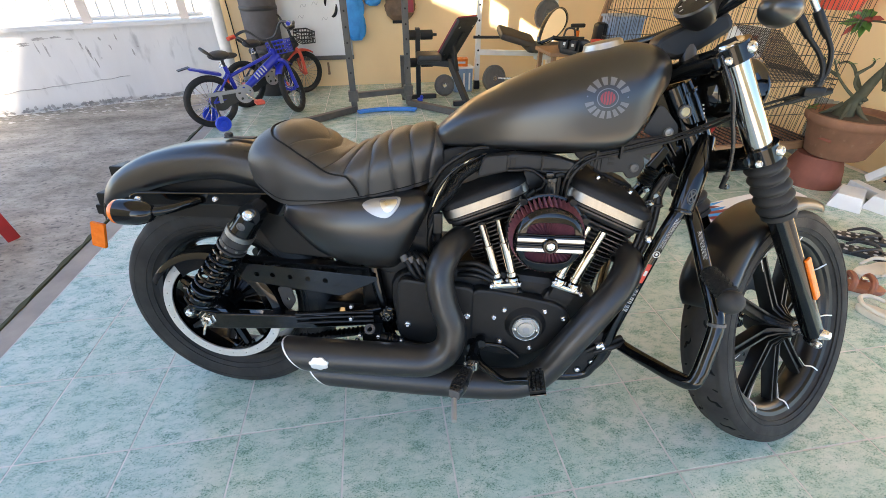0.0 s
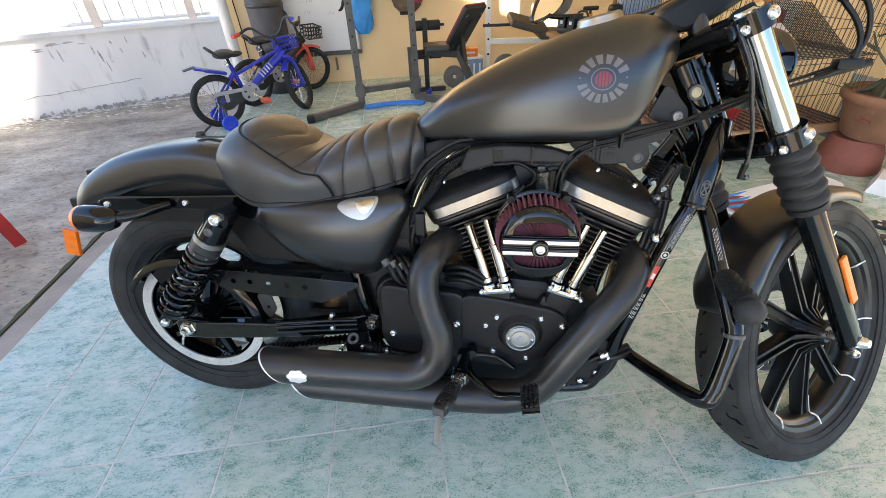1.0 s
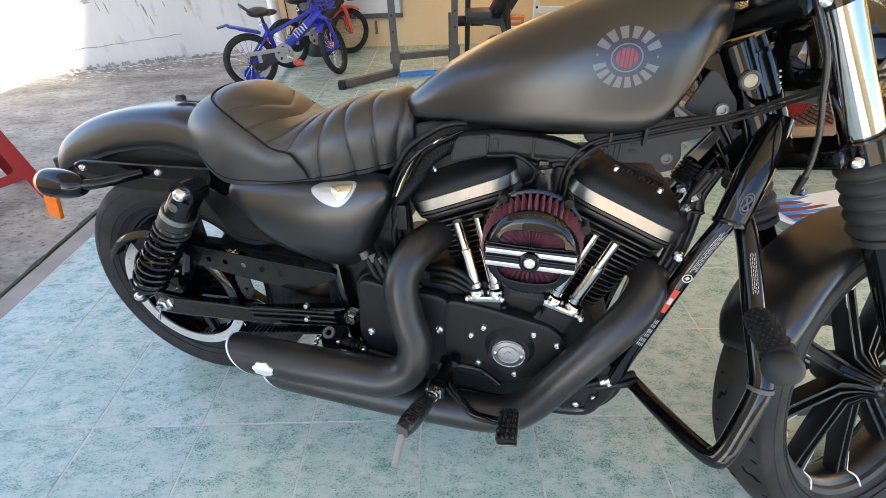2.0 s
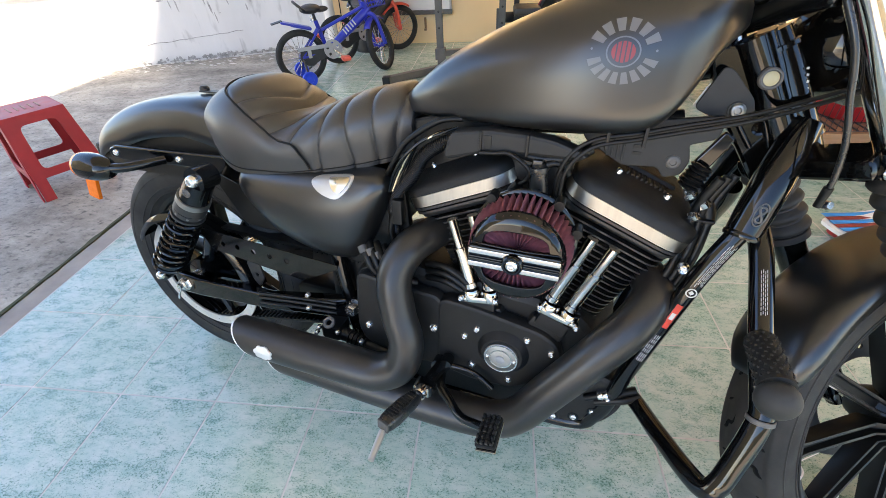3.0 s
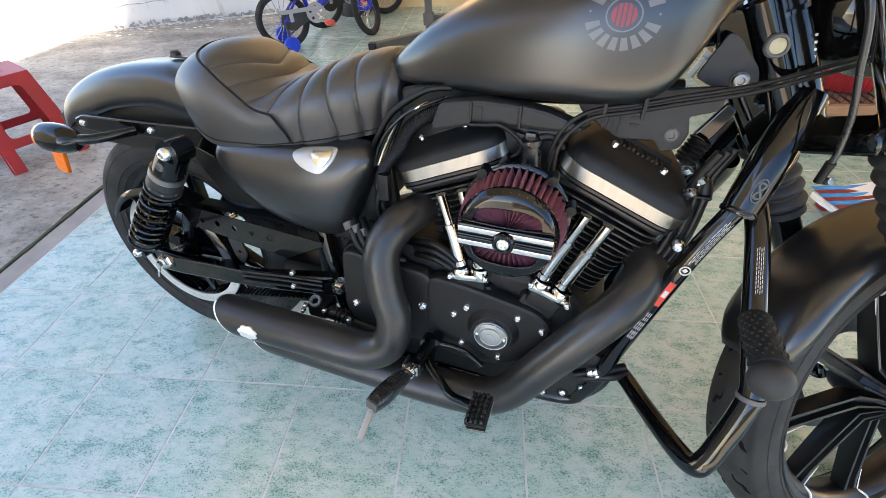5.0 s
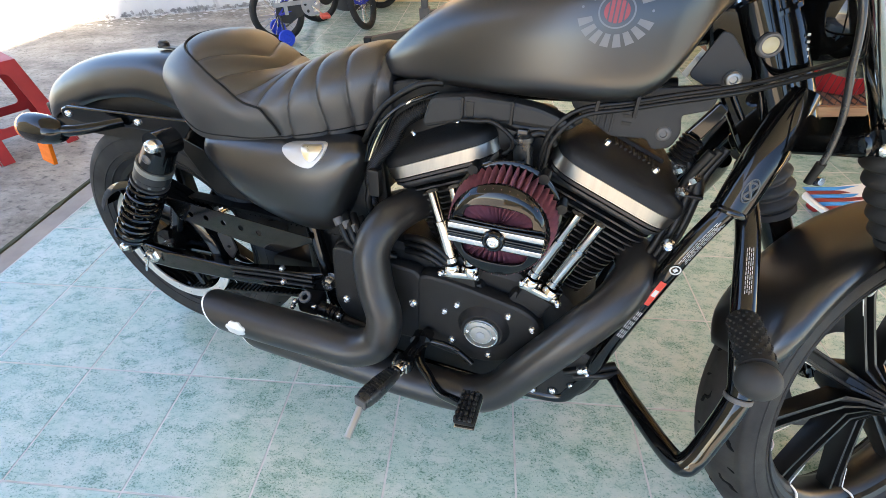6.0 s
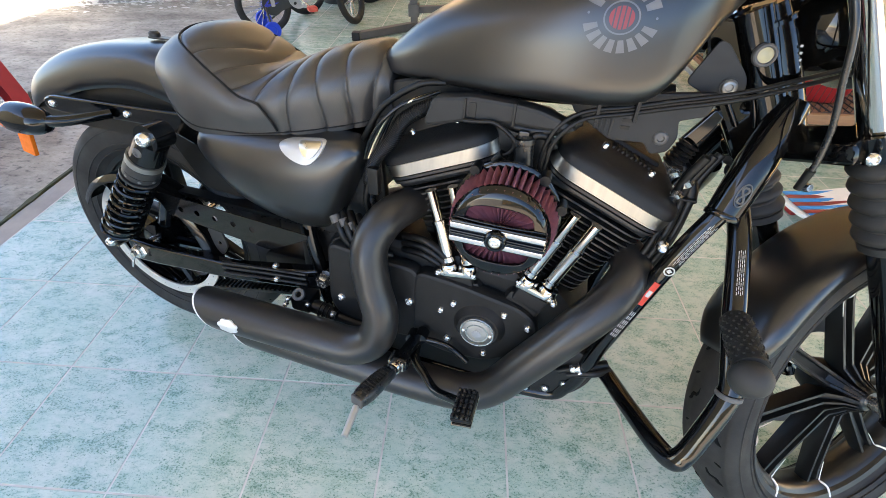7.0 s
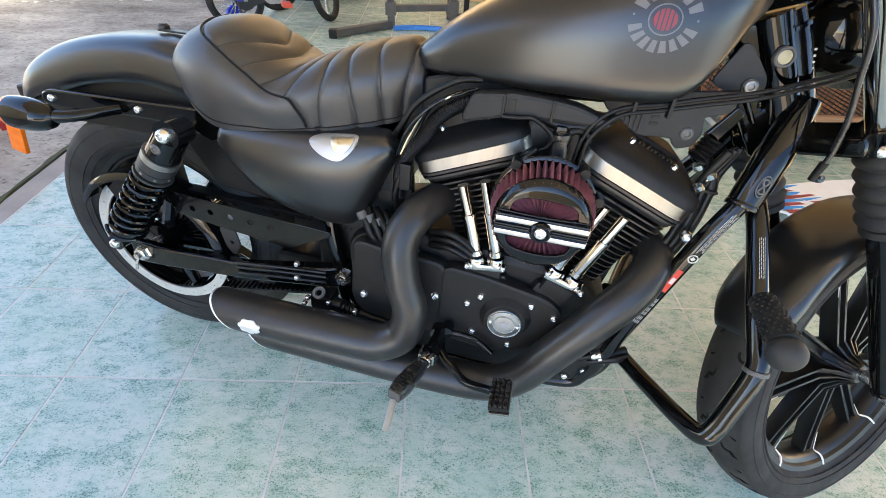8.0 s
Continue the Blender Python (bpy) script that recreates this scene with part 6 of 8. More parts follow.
for i in range(6):
    Shape().turn([(0.0135, -0.003), (0.0175, 0), (0.0135, 0.003)], (1.116 - 0.0022 * i, -0.085, 0.7465 - 0.0062 * i), (-0.34, 0, -0.94), 18).make("bellows_ring", CABLE, bike, "black rubber bellows")
cl2 = plate_form(rounded([(1.108, 0.748), (1.126, 0.777), (1.137, 0.796), (1.148, 0.788), (1.142, 0.772), (1.126, 0.742)], 0.003), [], 0.012, 0.002, pose(0, -0.068, 0))
finish("harness_clip", *cl2, GLOSS, bike, "gloss black harness clip", 30)
hose("plug_lead", [(1.10, -0.07, 0.73), (1.14, -0.075, 0.69), (1.15, -0.08, 0.655)], 0.011, "black plug lead")
for x, z in ((1.135, 0.690), (1.112, 0.703), (1.126, 0.668)):
    Shape().turn([(0.0, -0.007), (0.008, -0.007), (0.009, 0.0), (0.007, 0.007), (0, 0.007)], (x, -0.090, z), (0.5, -0.5, 0.5), 6).make("union_nut", STEEL, bike, "steel union nut")
for o in (0.0, 0.012, 0.024):
    hose("loom", [(1.168 - o, -0.070 - o, 0.735), (1.152 - o, -0.074 - 0.6 * o, 0.690), (1.150 - o, -0.080, 0.655), (1.146 - o, -0.088, 0.610), (1.136 - o, -0.096, 0.565), (1.120 - o, -0.100, 0.520)], 0.0072, "black wiring loom beside the downtube")
for z, x in ((0.664, 1.139), (0.596, 1.129)):
    Shape().box((x, -0.088, z), (0.034, 0.018, 0.004), 0.001, m=None).make("cable_tie", PLASTIC, bike, "black cable tie")
tr = Shape().tube([(0.60, 0.0, 0.77), (0.85, -0.04, 0.785), (1.08, -0.04, 0.80)], 0.02, 12)
tr.make("frame_backbone", PLASTIC, bike)
# black filler added to keep the gap behind the cables dark
gb_ = plate_form(rounded([(0.60, 0.64), (0.60, 0.76), (0.70, 0.785), (0.80, 0.785), (0.80, 0.735), (0.70, 0.70), (0.66, 0.64)], 0.01), [], 0.05, 0.006, pose(0, -0.035, 0))
finish("frame_gusset", *gb_, PLASTIC, bike, "black pressed frame plate", 30)
for x in (0.975, 1.025):
    Shape().box((x, -0.127, 0.786 + 0.16 * (x - 0.975)), (0.005, 0.016, 0.030), 0.001).make("cable_tie", PLASTIC, bike, "black cable tie")

# --- fork, fender, lamp and bars, all turned with the steering
def leg(s, y):
    """A point on a fork leg: s from 0 at the top clamp to 1 at the axle."""
    return Vector((1.164 + 0.390 * s, y - 0.044, 0.960 - 0.655 * s))


for sy in (-1, 1):
    y = sy * 0.0975
    lo = Shape().rod(leg(0.50, y), leg(1.0, y), 0.0255, 0.0235, 28).rod(leg(0.94, y), leg(1.045, y), 0.0235, 0.017, 24)
    lo.box((0, 0, 0), (0.036, 0.03, 0.05), 0.008, m=Matrix.Translation(leg(1.01, y)) @ pose(0, 0, 0, 0, 30, 0))
    fork = lo.make("fork_leg", GLOSS, bike, "gloss black fork leg", m=STEER)
    Shape().rod(leg(0.015, y), leg(0.275, y), 0.0262, None, 32).make("fork_tube", CHROME, fork, "polished fork tube", m=STEER)
    bt = [(0.031, 0.0)]
    Lb = (leg(0.50, y) - leg(0.325, y)).length
    n = 5
    for i in range(n):
        bt += [(0.031, Lb * (i + 0.08) / n), (0.0385, Lb * (i + 0.35) / n), (0.0402, Lb * (i + 0.55) / n), (0.0385, Lb * (i + 0.72) / n), (0.031, Lb * (i + 0.95) / n)]
    bt += [(0.035, Lb), (0.035, Lb + 0.012), (0.0, Lb + 0.012)]
    d = (leg(1, y) - leg(0, y)).normalized()
    Shape().turn(bt, leg(0.325, y), d, 36).make("fork_boot", BOOT, fork, "ribbed rubber fork boot", m=STEER)
    if sy < 0:
        off = Vector((0, -0.027, 0))
        rf = Shape().box((0, 0, 0), (0.021, 0.008, 0.118), 0.003, m=Matrix.Translation(leg(0.76, y) + Vector((0.010, -0.027, 0))) @ pose(0, 0, 0, 0, -29, 0))
        rf.make("fork_reflector", AMBER, fork, "amber fork reflector", m=STEER)
        Shape().turn([(0.0, 0.020), (0.009, 0.020), (0.012, 0.014), (0.015, 0.0), (0.0, 0.0)], leg(1.0, y) + Vector((0, -0.016, 0)), (0, -1, 0), 24).make("axle_bolt", STEEL, fork, "steel axle end", m=STEER)
        bolt(leg(1.035, y) + Vector((-0.022, -0.008, -0.002)), 0.010, 0.016, (-0.3, -0.9, -0.2), fork, m=STEER)
    else:
        ca = Shape().box((0, 0, 0), (0.05, 0.05, 0.10), 0.012, m=pose(1.46, 0.055, 0.40, 0, -25, 0))
        ca.make("brake_caliper", GLOSS, fork, "black brake caliper", m=STEER)
Shape().rod((FC[0], FC[1] - 0.125, FC[2]), (FC[0], FC[1] + 0.125, FC[2]), 0.010, None, 16).make("front_axle", STEEL, bike, "steel front axle", m=STEER)
for s, nm in ((0.0, "top_clamp"), (0.30, "lower_clamp")):
    t = Shape()
    a, b = leg(s, -0.0975), leg(s, 0.0975)
    d = (leg(1, 0) - leg(0, 0)).normalized()
    for e in (a, b):
        t.rod(e - d * 0.018, e + d * 0.018, 0.036, None, 28)
    t.box((0, 0, 0), (0.062, 0.20, 0.034), 0.010, m=Matrix.Translation((a + b) / 2 + Vector((-0.022, 0, -0.010))) @ pose(0, 0, 0, 0, -30, 0))
    tc = t.make(nm, GLOSS, bike, "gloss black fork clamp", m=STEER)
    bolt(a + Vector((0.0, -0.036, 0.0)), 0.011, 0.008, (0, -1, 0), tc, m=STEER)
    bolt(a + Vector((-0.045, -0.02, -0.026)), 0.008, 0.006, (0, -1, 0), tc, m=STEER)
    if s == 0.0:
        for e in (a, b):
            Shape().turn([(0, -0.006), (0.022, -0.006), (0.026, -0.002), (0.027, 0.008), (0.0, 0.008)], e - d * 0.018, d, 28).make("fork_cap", CHROME, tc, "chrome fork cap", m=STEER)

# front fender
fv, ff = [], []
NA, NY = 40, 20
for i in range(NA + 1):
    a = radians(74 + 89 * i / NA)
    tail_ = max(0.0, (i - NA + 7) / 7)
    slim = math.sqrt(1 - 0.55 * tail_ * tail_)
    for j in range(NY + 1):
        b = math.pi * j / NY
        cy, sz = math.cos(b), math.sin(b)
        y = FC[1] - 0.071 * slim * math.copysign(abs(cy) ** 0.6, cy)
        rr = 0.318 + 0.036 * abs(sz) ** 0.6
        if i > NA - 4:
            rr = 0.318 + (rr - 0.318) * (1 - 0.08 * (i - NA + 4))
        fv.append((FC[0] + rr * math.cos(a), y, FC[2] + rr * math.sin(a)))
for i in range(NA):
    for j in range(NY):
        a = i * (NY + 1) + j
        ff.append((a, a + 1, a + NY + 2, a + NY + 1))
ffd = finish("front_fender", fv, ff, SATIN, bike, "satin black front fender", 60, m=STEER)
so = ffd.modifiers.new("thick", "SOLIDIFY")
so.thickness = 0.003
for x, z in ((1.42, 0.575), (1.455, 0.612)):
    bolt((x, -0.1175, z), 0.007, 0.006, parent=ffd, mat=BLACKSTEEL, m=STEER)
mt = plate_form(rounded([(1.395, 0.60), (1.46, 0.64), (1.49, 0.585), (1.46, 0.545)], 0.01), [], 0.01, 0.002, pose(0, -0.113, 0))
finish("fender_mount", *mt, GLOSS, ffd, smooth=30, m=STEER)

# headlamp
hl = Shape().turn([(0.0, -0.085), (0.03, -0.082), (0.055, -0.068), (0.072, -0.04), (0.078, 0.0), (0.078, 0.05), (0.082, 0.055), (0.082, 0.066), (0.072, 0.072)], (1.306, -0.0275, 0.925), (1, 0, -0.06), 40)
lamp = hl.make("headlamp", GLOSS, bike, "gloss black headlamp shell", m=STEER)
Shape().turn([(0.072, 0.070), (0.05, 0.080), (0.0, 0.084)], (1.306, -0.0275, 0.925), (1, 0, -0.06), 32).make("headlamp_lens", WHITEPLASTIC, lamp, "pale headlamp lens", m=STEER)

# handlebar, risers, gauge, controls, mirrors
rs = Shape()
for sy in (-1, 1):
    rs.tube([(1.150, -0.0275 + sy * 0.030, 0.955), (1.152, -0.0275 + sy * 0.030, 1.0), (1.150, -0.0275 + sy * 0.030, 1.035)], 0.017, 16)
rs.make("riser", SATIN, bike, "satin black handlebar riser", m=STEER)
BACK = STEER.inverted()
LEFT = [BACK @ Vector(q) for q in ((1.118, 0.035, 1.022), (1.075, 0.10, 1.006), (1.00, 0.215, 0.995), (0.986, 0.285, 0.990), (1.000, 0.355, 0.984))]
RIGHT = [Vector((q.x, -0.055 - q.y, q.z)) for q in LEFT]
hb = Shape().tube(LEFT[::-1] + RIGHT, 0.0127, 14, 8)
hbar = hb.make("handlebar", GLOSS, bike, "gloss black handlebar", m=STEER)
GA, GN = BACK @ Vector((1.150, -0.050, 1.078)), (BACK.to_3x3() @ Vector((-0.62, -0.30, 0.72))).normalized()
ga = Shape().turn([(0.0, -0.045), (0.026, -0.040), (0.038, -0.022), (0.043, 0.0), (0.045, 0.010), (0.042, 0.014), (0.0385, 0.011)], GA, GN, 40)
gauge = ga.make("speedometer", SATIN, bike, "black round speedometer", m=STEER)
Shape().turn([(0.0385, 0.010), (0.0, 0.012)], GA, GN, 36).make("gauge_glass", GLOSS, gauge, "dark gauge glass", m=STEER)
gm = Matrix.Translation(GA + GN * 0.0130) @ GN.to_track_quat("Z", "Y").to_matrix().to_4x4()
for i in range(9):
    a = radians(-130 + 32.5 * i)
    Shape().box((0, 0.031, 0), (0.0014, 0.007, 0.0008), 0, m=gm @ Matrix.Rotation(a, 4, "Z")).make("dial_mark", DECAL_WHITE, gauge, "white dial mark", m=STEER)
Shape().box((0, 0.012, 0), (0.003, 0.03, 0.0008), 0, m=gm).make("dial_needle", DECAL_WHITE, gauge, "pale needle", m=STEER)
gb = Shape().add(*plate_form(rounded([(1.095, 0.995), (1.098, 1.012), (1.150, 1.040), (1.215, 1.060), (1.228, 1.040), (1.175, 1.004), (1.135, 0.985)], 0.008), [], 0.060, 0.010, BACK @ pose(0, -0.010, 0)))
gb.make("gauge_bracket", PLASTIC, bike, "satin black gauge bracket", m=STEER)
# left control with its switches and the far mirror
hs = BACK @ (Matrix.Translation((0.972, 0.250, 1.003)) @ pose(0, 0, 0, 0, 8, -52))
ctl = Shape().box((0, 0, 0), (0.075, 0.045, 0.045), 0.010, m=hs).make("switch_housing", PLASTIC, bike, "black switch housing", m=STEER)
for i in range(2):
    sw = Shape().box((0.018 - 0.030 * i, -0.024, 0.006), (0.022, 0.010, 0.026), 0.003, m=hs).make("switch_button", PLASTIC, ctl, "black switch button", m=STEER)
    Shape().box((0.018 - 0.030 * i, -0.0295, 0.006), (0.008, 0.001, 0.007), 0, m=hs).make("switch_mark", DECAL_WHITE, sw, "white mark", m=STEER)
for side in (LEFT, RIGHT):
    Shape().rod(side[-2] + (side[-1] - side[-2]) * 0.3, side[-1] + (side[-1] - side[-2]) * 0.7, 0.0165, None, 16).make("grip", CABLE, hbar, "black rubber grip", m=STEER)
MC = BACK @ Vector((0.9085, 0.251, 1.052))
TURN = BACK.to_3x3() @ Matrix.Rotation(radians(12), 3, "Z")
mn = (TURN @ Vector((0.687, -0.72, 0.10))).normalized()
mx = TURN @ Vector((0.0546, 0.0583, 0.0444))
my = TURN @ Vector((-0.0268, -0.0230, 0.0189))
mv, mf = [], []
for dep, sc in ((-0.020, 0.55), (-0.014, 0.86), (-0.004, 0.99), (0.002, 1.0), (0.002, 0.93), (0.0, 0.925)):
    for k in range(36):
        a = 2 * math.pi * k / 36
        mv.append(MC + mn * dep + (mx * math.cos(a) + my * (math.sin(a) * (1 + 0.38 * math.cos(a)))) * sc)
for r in range(5):
    for k in range(36):
        mf.append((r * 36 + k, r * 36 + (k + 1) % 36, (r + 1) * 36 + (k + 1) % 36, (r + 1) * 36 + k))
mf.append(tuple(range(36)))
mir = finish("mirror", mv, mf, GLOSS, bike, "black oval mirror", 50, m=STEER)
finish("mirror_glass", mv[-36:], [tuple(range(36))], MIRROR, mir, "mirror glass", 0, m=STEER)
Shape().tube([MC - mn * 0.015, MC - mn * 0.03 + Vector((0.02, -0.02, -0.03)), BACK @ Vector((0.99, 0.225, 1.022))], 0.006, 10).make("mirror_stem", GLOSS, mir, m=STEER)
# right control, mirror back and the two hoses that loop forward
rc = Shape().ball((1.10, -0.255, 0.989), 0.0400, 18, (1.05, 0.75, 0.72))
rc.make("brake_reservoir", SATIN, bike, "gloss black front brake reservoir", m=STEER)
for nm, pts in (("brake_hose", [(1.4473, -0.02, 0.9301), (1.4551, -0.02, 0.9441), (1.4502, -0.02, 0.9667), (1.4305, -0.02, 0.9952), (1.4012, -0.02, 1.0230), (1.3799, -0.02, 1.0481), (1.3619, -0.02, 1.0677), (1.3346, -0.02, 1.0989)]),
                ("throttle_cable", [(1.4505, -0.02, 0.9279), (1.4594, -0.02, 0.9419), (1.4634, -0.02, 0.9623), (1.4566, -0.02, 0.9955), (1.4394, -0.02, 1.0233), (1.4189, -0.02, 1.0484), (1.4013, -0.02, 1.0719), (1.3795, -0.02, 1.0990)])):
    ho = Shape().tube(pts[:6], 0.0048, 12).make(nm, CABLE, bike, "black hose with a rubber sleeve")
    Shape().tube([pts[4], pts[5], pts[6]], [0.0068, 0.0095, 0.0090], 14, 5).make("sleeve", CABLE, ho, "thick rubber sleeve")
    Shape().rod(pts[6], pts[7], 0.0062, None, 14).make("ferrule", STEEL, ho, "bright steel ferrule")
con = Shape().box((1.447, -0.02, 0.916), (0.046, 0.022, 0.020), 0.005, m=None).rod((1.40, -0.02, 0.893), (1.485, -0.02, 0.918), 0.0075).rod((1.452, -0.02, 0.915), (1.456, -0.02, 0.938), 0.0075)
con.make("cable_joint", CABLE, bike, "black cable joint")
hose("brake_line", [(1.185, -0.12, 0.985), (1.2140, -0.131, 0.930), (1.2283, -0.130, 0.8959), (1.2385, -0.128, 0.8614), (1.2473, -0.126, 0.8369), (1.2574, -0.122, 0.8073), (1.2633, -0.118, 0.7823), (1.2666, -0.115, 0.7559), (1.2668, -0.111, 0.7333)], 0.0040, "black brake line", KNOB)
Shape().rod((1.2667, -0.1130, 0.745), (1.2654, -0.108, 0.7150), 0.0062, 0.0052, 14).make("line_fitting", CABLE, bike, "black rubber line end")
Shape().turn([(0.0, -0.006), (0.0055, -0.006), (0.0065, 0.0), (0.0055, 0.006), (0.0, 0.006)], (1.2790, -0.100, 0.7160), (0.4, -0.8, 0.3), 8).make("line_union", STEEL, bike, "steel line union")


# ---------------------------------------------------------------- the yard wall: fence, stains, pipe
fence = thing("metal_fence", "white metal bar fence on top of the low yard wall", "fence")
for z in (0.735, 1.75):
    a, b = Vector(on_wall(0.25, z, -0.06)), Vector(on_wall(7.3, z, -0.06))
    Shape().tube([a, b], 0.016, 8).make("rail", WHITEPAINT, fence)
bar_mesh = None
for i in range(62):
    p = on_wall(0.32 + 0.112 * i, 0, -0.06)
    if bar_mesh is None:
        ob = Shape().rod((0, 0, 0.735), (0, 0, 1.75), 0.007, None, 8).make("bar", WHITEPAINT, fence)
        bar_mesh = ob.data
    else:
        ob = new("bar", bar_mesh)
        ob.parent = fence
    ob.location = (p[0], p[1], 0)
for s in (0.42, 1.22, 3.4, 5.6):
    p = on_wall(s, 0, -0.06)
    post = thing("fence_post", "weathered pinkish square post on the yard wall", "post", "fence posts")
    post.matrix_world = pose(p[0], p[1], 0.70, 0, 0, 20.7)
    Shape().box((0, 0, 0.60), (0.075, 0.06, 1.20), 0.006).make("shaft", PINKPOST, post)
    Shape().box((0, 0, 1.21), (0.095, 0.08, 0.03), 0.005).make("cap", PINKPOST, post)

# mould streaks and a crack on the wall's face, thin films with their own ragged outline
rng = random.Random(7)


def wall_blot(s, z, w, h, lean=0.0, n=26):
    ring = []
    for i in range(n):
        a = 2 * math.pi * i / n
        r = 0.55 + 0.9 * abs(noise.noise(Vector((s * 7 + math.cos(a) * 1.7, z * 9 + math.sin(a) * 1.7, 2.0))))
        u, v = w * r * math.cos(a), h * r * math.sin(a)
        ring.append(on_wall(s + u + lean * v, z + v, 0.002))
    return ring


stain = Shape()
for s, z, w, h, ln in ((1.62, 0.60, 0.07, 0.016, 0), (1.74, 0.555, 0.04, 0.009, 0), (1.86, 0.52, 0.025, 0.014, 0), (1.40, 0.585, 0.035, 0.007, 0), (1.18, 0.575, 0.012, 0.022, 0.2), (1.12, 0.50, 0.008, 0.030, 0.2), (0.90, 0.49, 0.012, 0.008, 0), (1.22, 0.41, 0.010, 0.008, 0),
                       (1.66, 0.52, 0.007, 0.060, 0.1), (1.60, 0.50, 0.009, 0.075, 0.1), (1.34, 0.53, 0.010, 0.045, 0.1), (1.30, 0.47, 0.013, 0.080, 0.1), (1.27, 0.37, 0.007, 0.055, 0.1), (1.05, 0.58, 0.007, 0.040, 0.1), (0.95, 0.44, 0.009, 0.045, 0.1), (1.75, 0.57, 0.055, 0.009, 0), (1.50, 0.605, 0.060, 0.010, 0), (2.05, 0.60, 0.075, 0.012, 0)):
    ring_ = wall_blot(s, z, w, h, ln)
    stain.add(ring_, [tuple(range(len(ring_)))])
for i in range(220):
    s = 0.55 + 1.9 * rng.random()
    h = 0.004 + 0.020 * rng.random() ** 2 * (1.5 if 1.0 < s < 1.9 else 0.7)
    ring_ = wall_blot(s, 0.004 + 0.03 * rng.random() ** 2, 0.010 + 0.022 * rng.random(), h)
    stain.add(ring_, [tuple(range(len(ring_)))])
st_ob = stain.make("mould_stains", STAIN, yard, "black mould streaks", 0)
st_ob["kind"] = "stuff"
ck = [on_wall(2.25 - 0.08 * i, 0.168 + 0.008 * i * 0.55 + 0.014 * noise.noise(Vector((i * 0.9, 1, 1))), 0.001) for i in range(16)]
Shape().tube(ck, 0.0035, 5, 2).make("crack", STAIN, yard, "long thin crack")

pipe = thing("drain_pipe", "white plastic drain pipe standing in the wall corner", "pipe")
Shape().rod((-0.70, 4.25, 0.0), (-0.70, 4.25, 2.60), 0.055, None, 24).make("pipe_run", WHITEPAINT, pipe)
Shape().rod((-0.70, 4.25, 1.15), (-0.70, 4.25, 1.23), 0.062, None, 24).make("coupling", WHITEPAINT, pipe)
Shape().tube([(-0.62, 4.32, 2.6), (-0.615, 4.32, 1.2), (-0.60, 4.325, 0.55), (-0.61, 4.33, 0.05)], 0.006, 6).make("cord", CABLE, pipe, "thin dark cord")

# flakes of paint and wet patches on the concrete by the wall
flakes = Shape()
for i in range(150):
    s, o = 0.6 + 1.8 * rng.random(), 0.05 + 0.34 * rng.random() ** 1.6
    c = Vector(on_wall(s, 0, o))
    w = 0.008 + 0.028 * rng.random()
    ring_ = [(c.x + w * (0.6 + 0.6 * rng.random()) * math.cos(2 * math.pi * k / 7), c.y + 0.35 * w * (0.6 + 0.6 * rng.random()) * math.sin(2 * math.pi * k / 7), 0.003) for k in range(7)]
    flakes.add(ring_, [tuple(range(7))])
tagged(flakes.make("paint_flakes", WHITEPAINT, None, smooth=0), "scattered flakes of white paint on concrete", "paint flakes", kind="stuff")


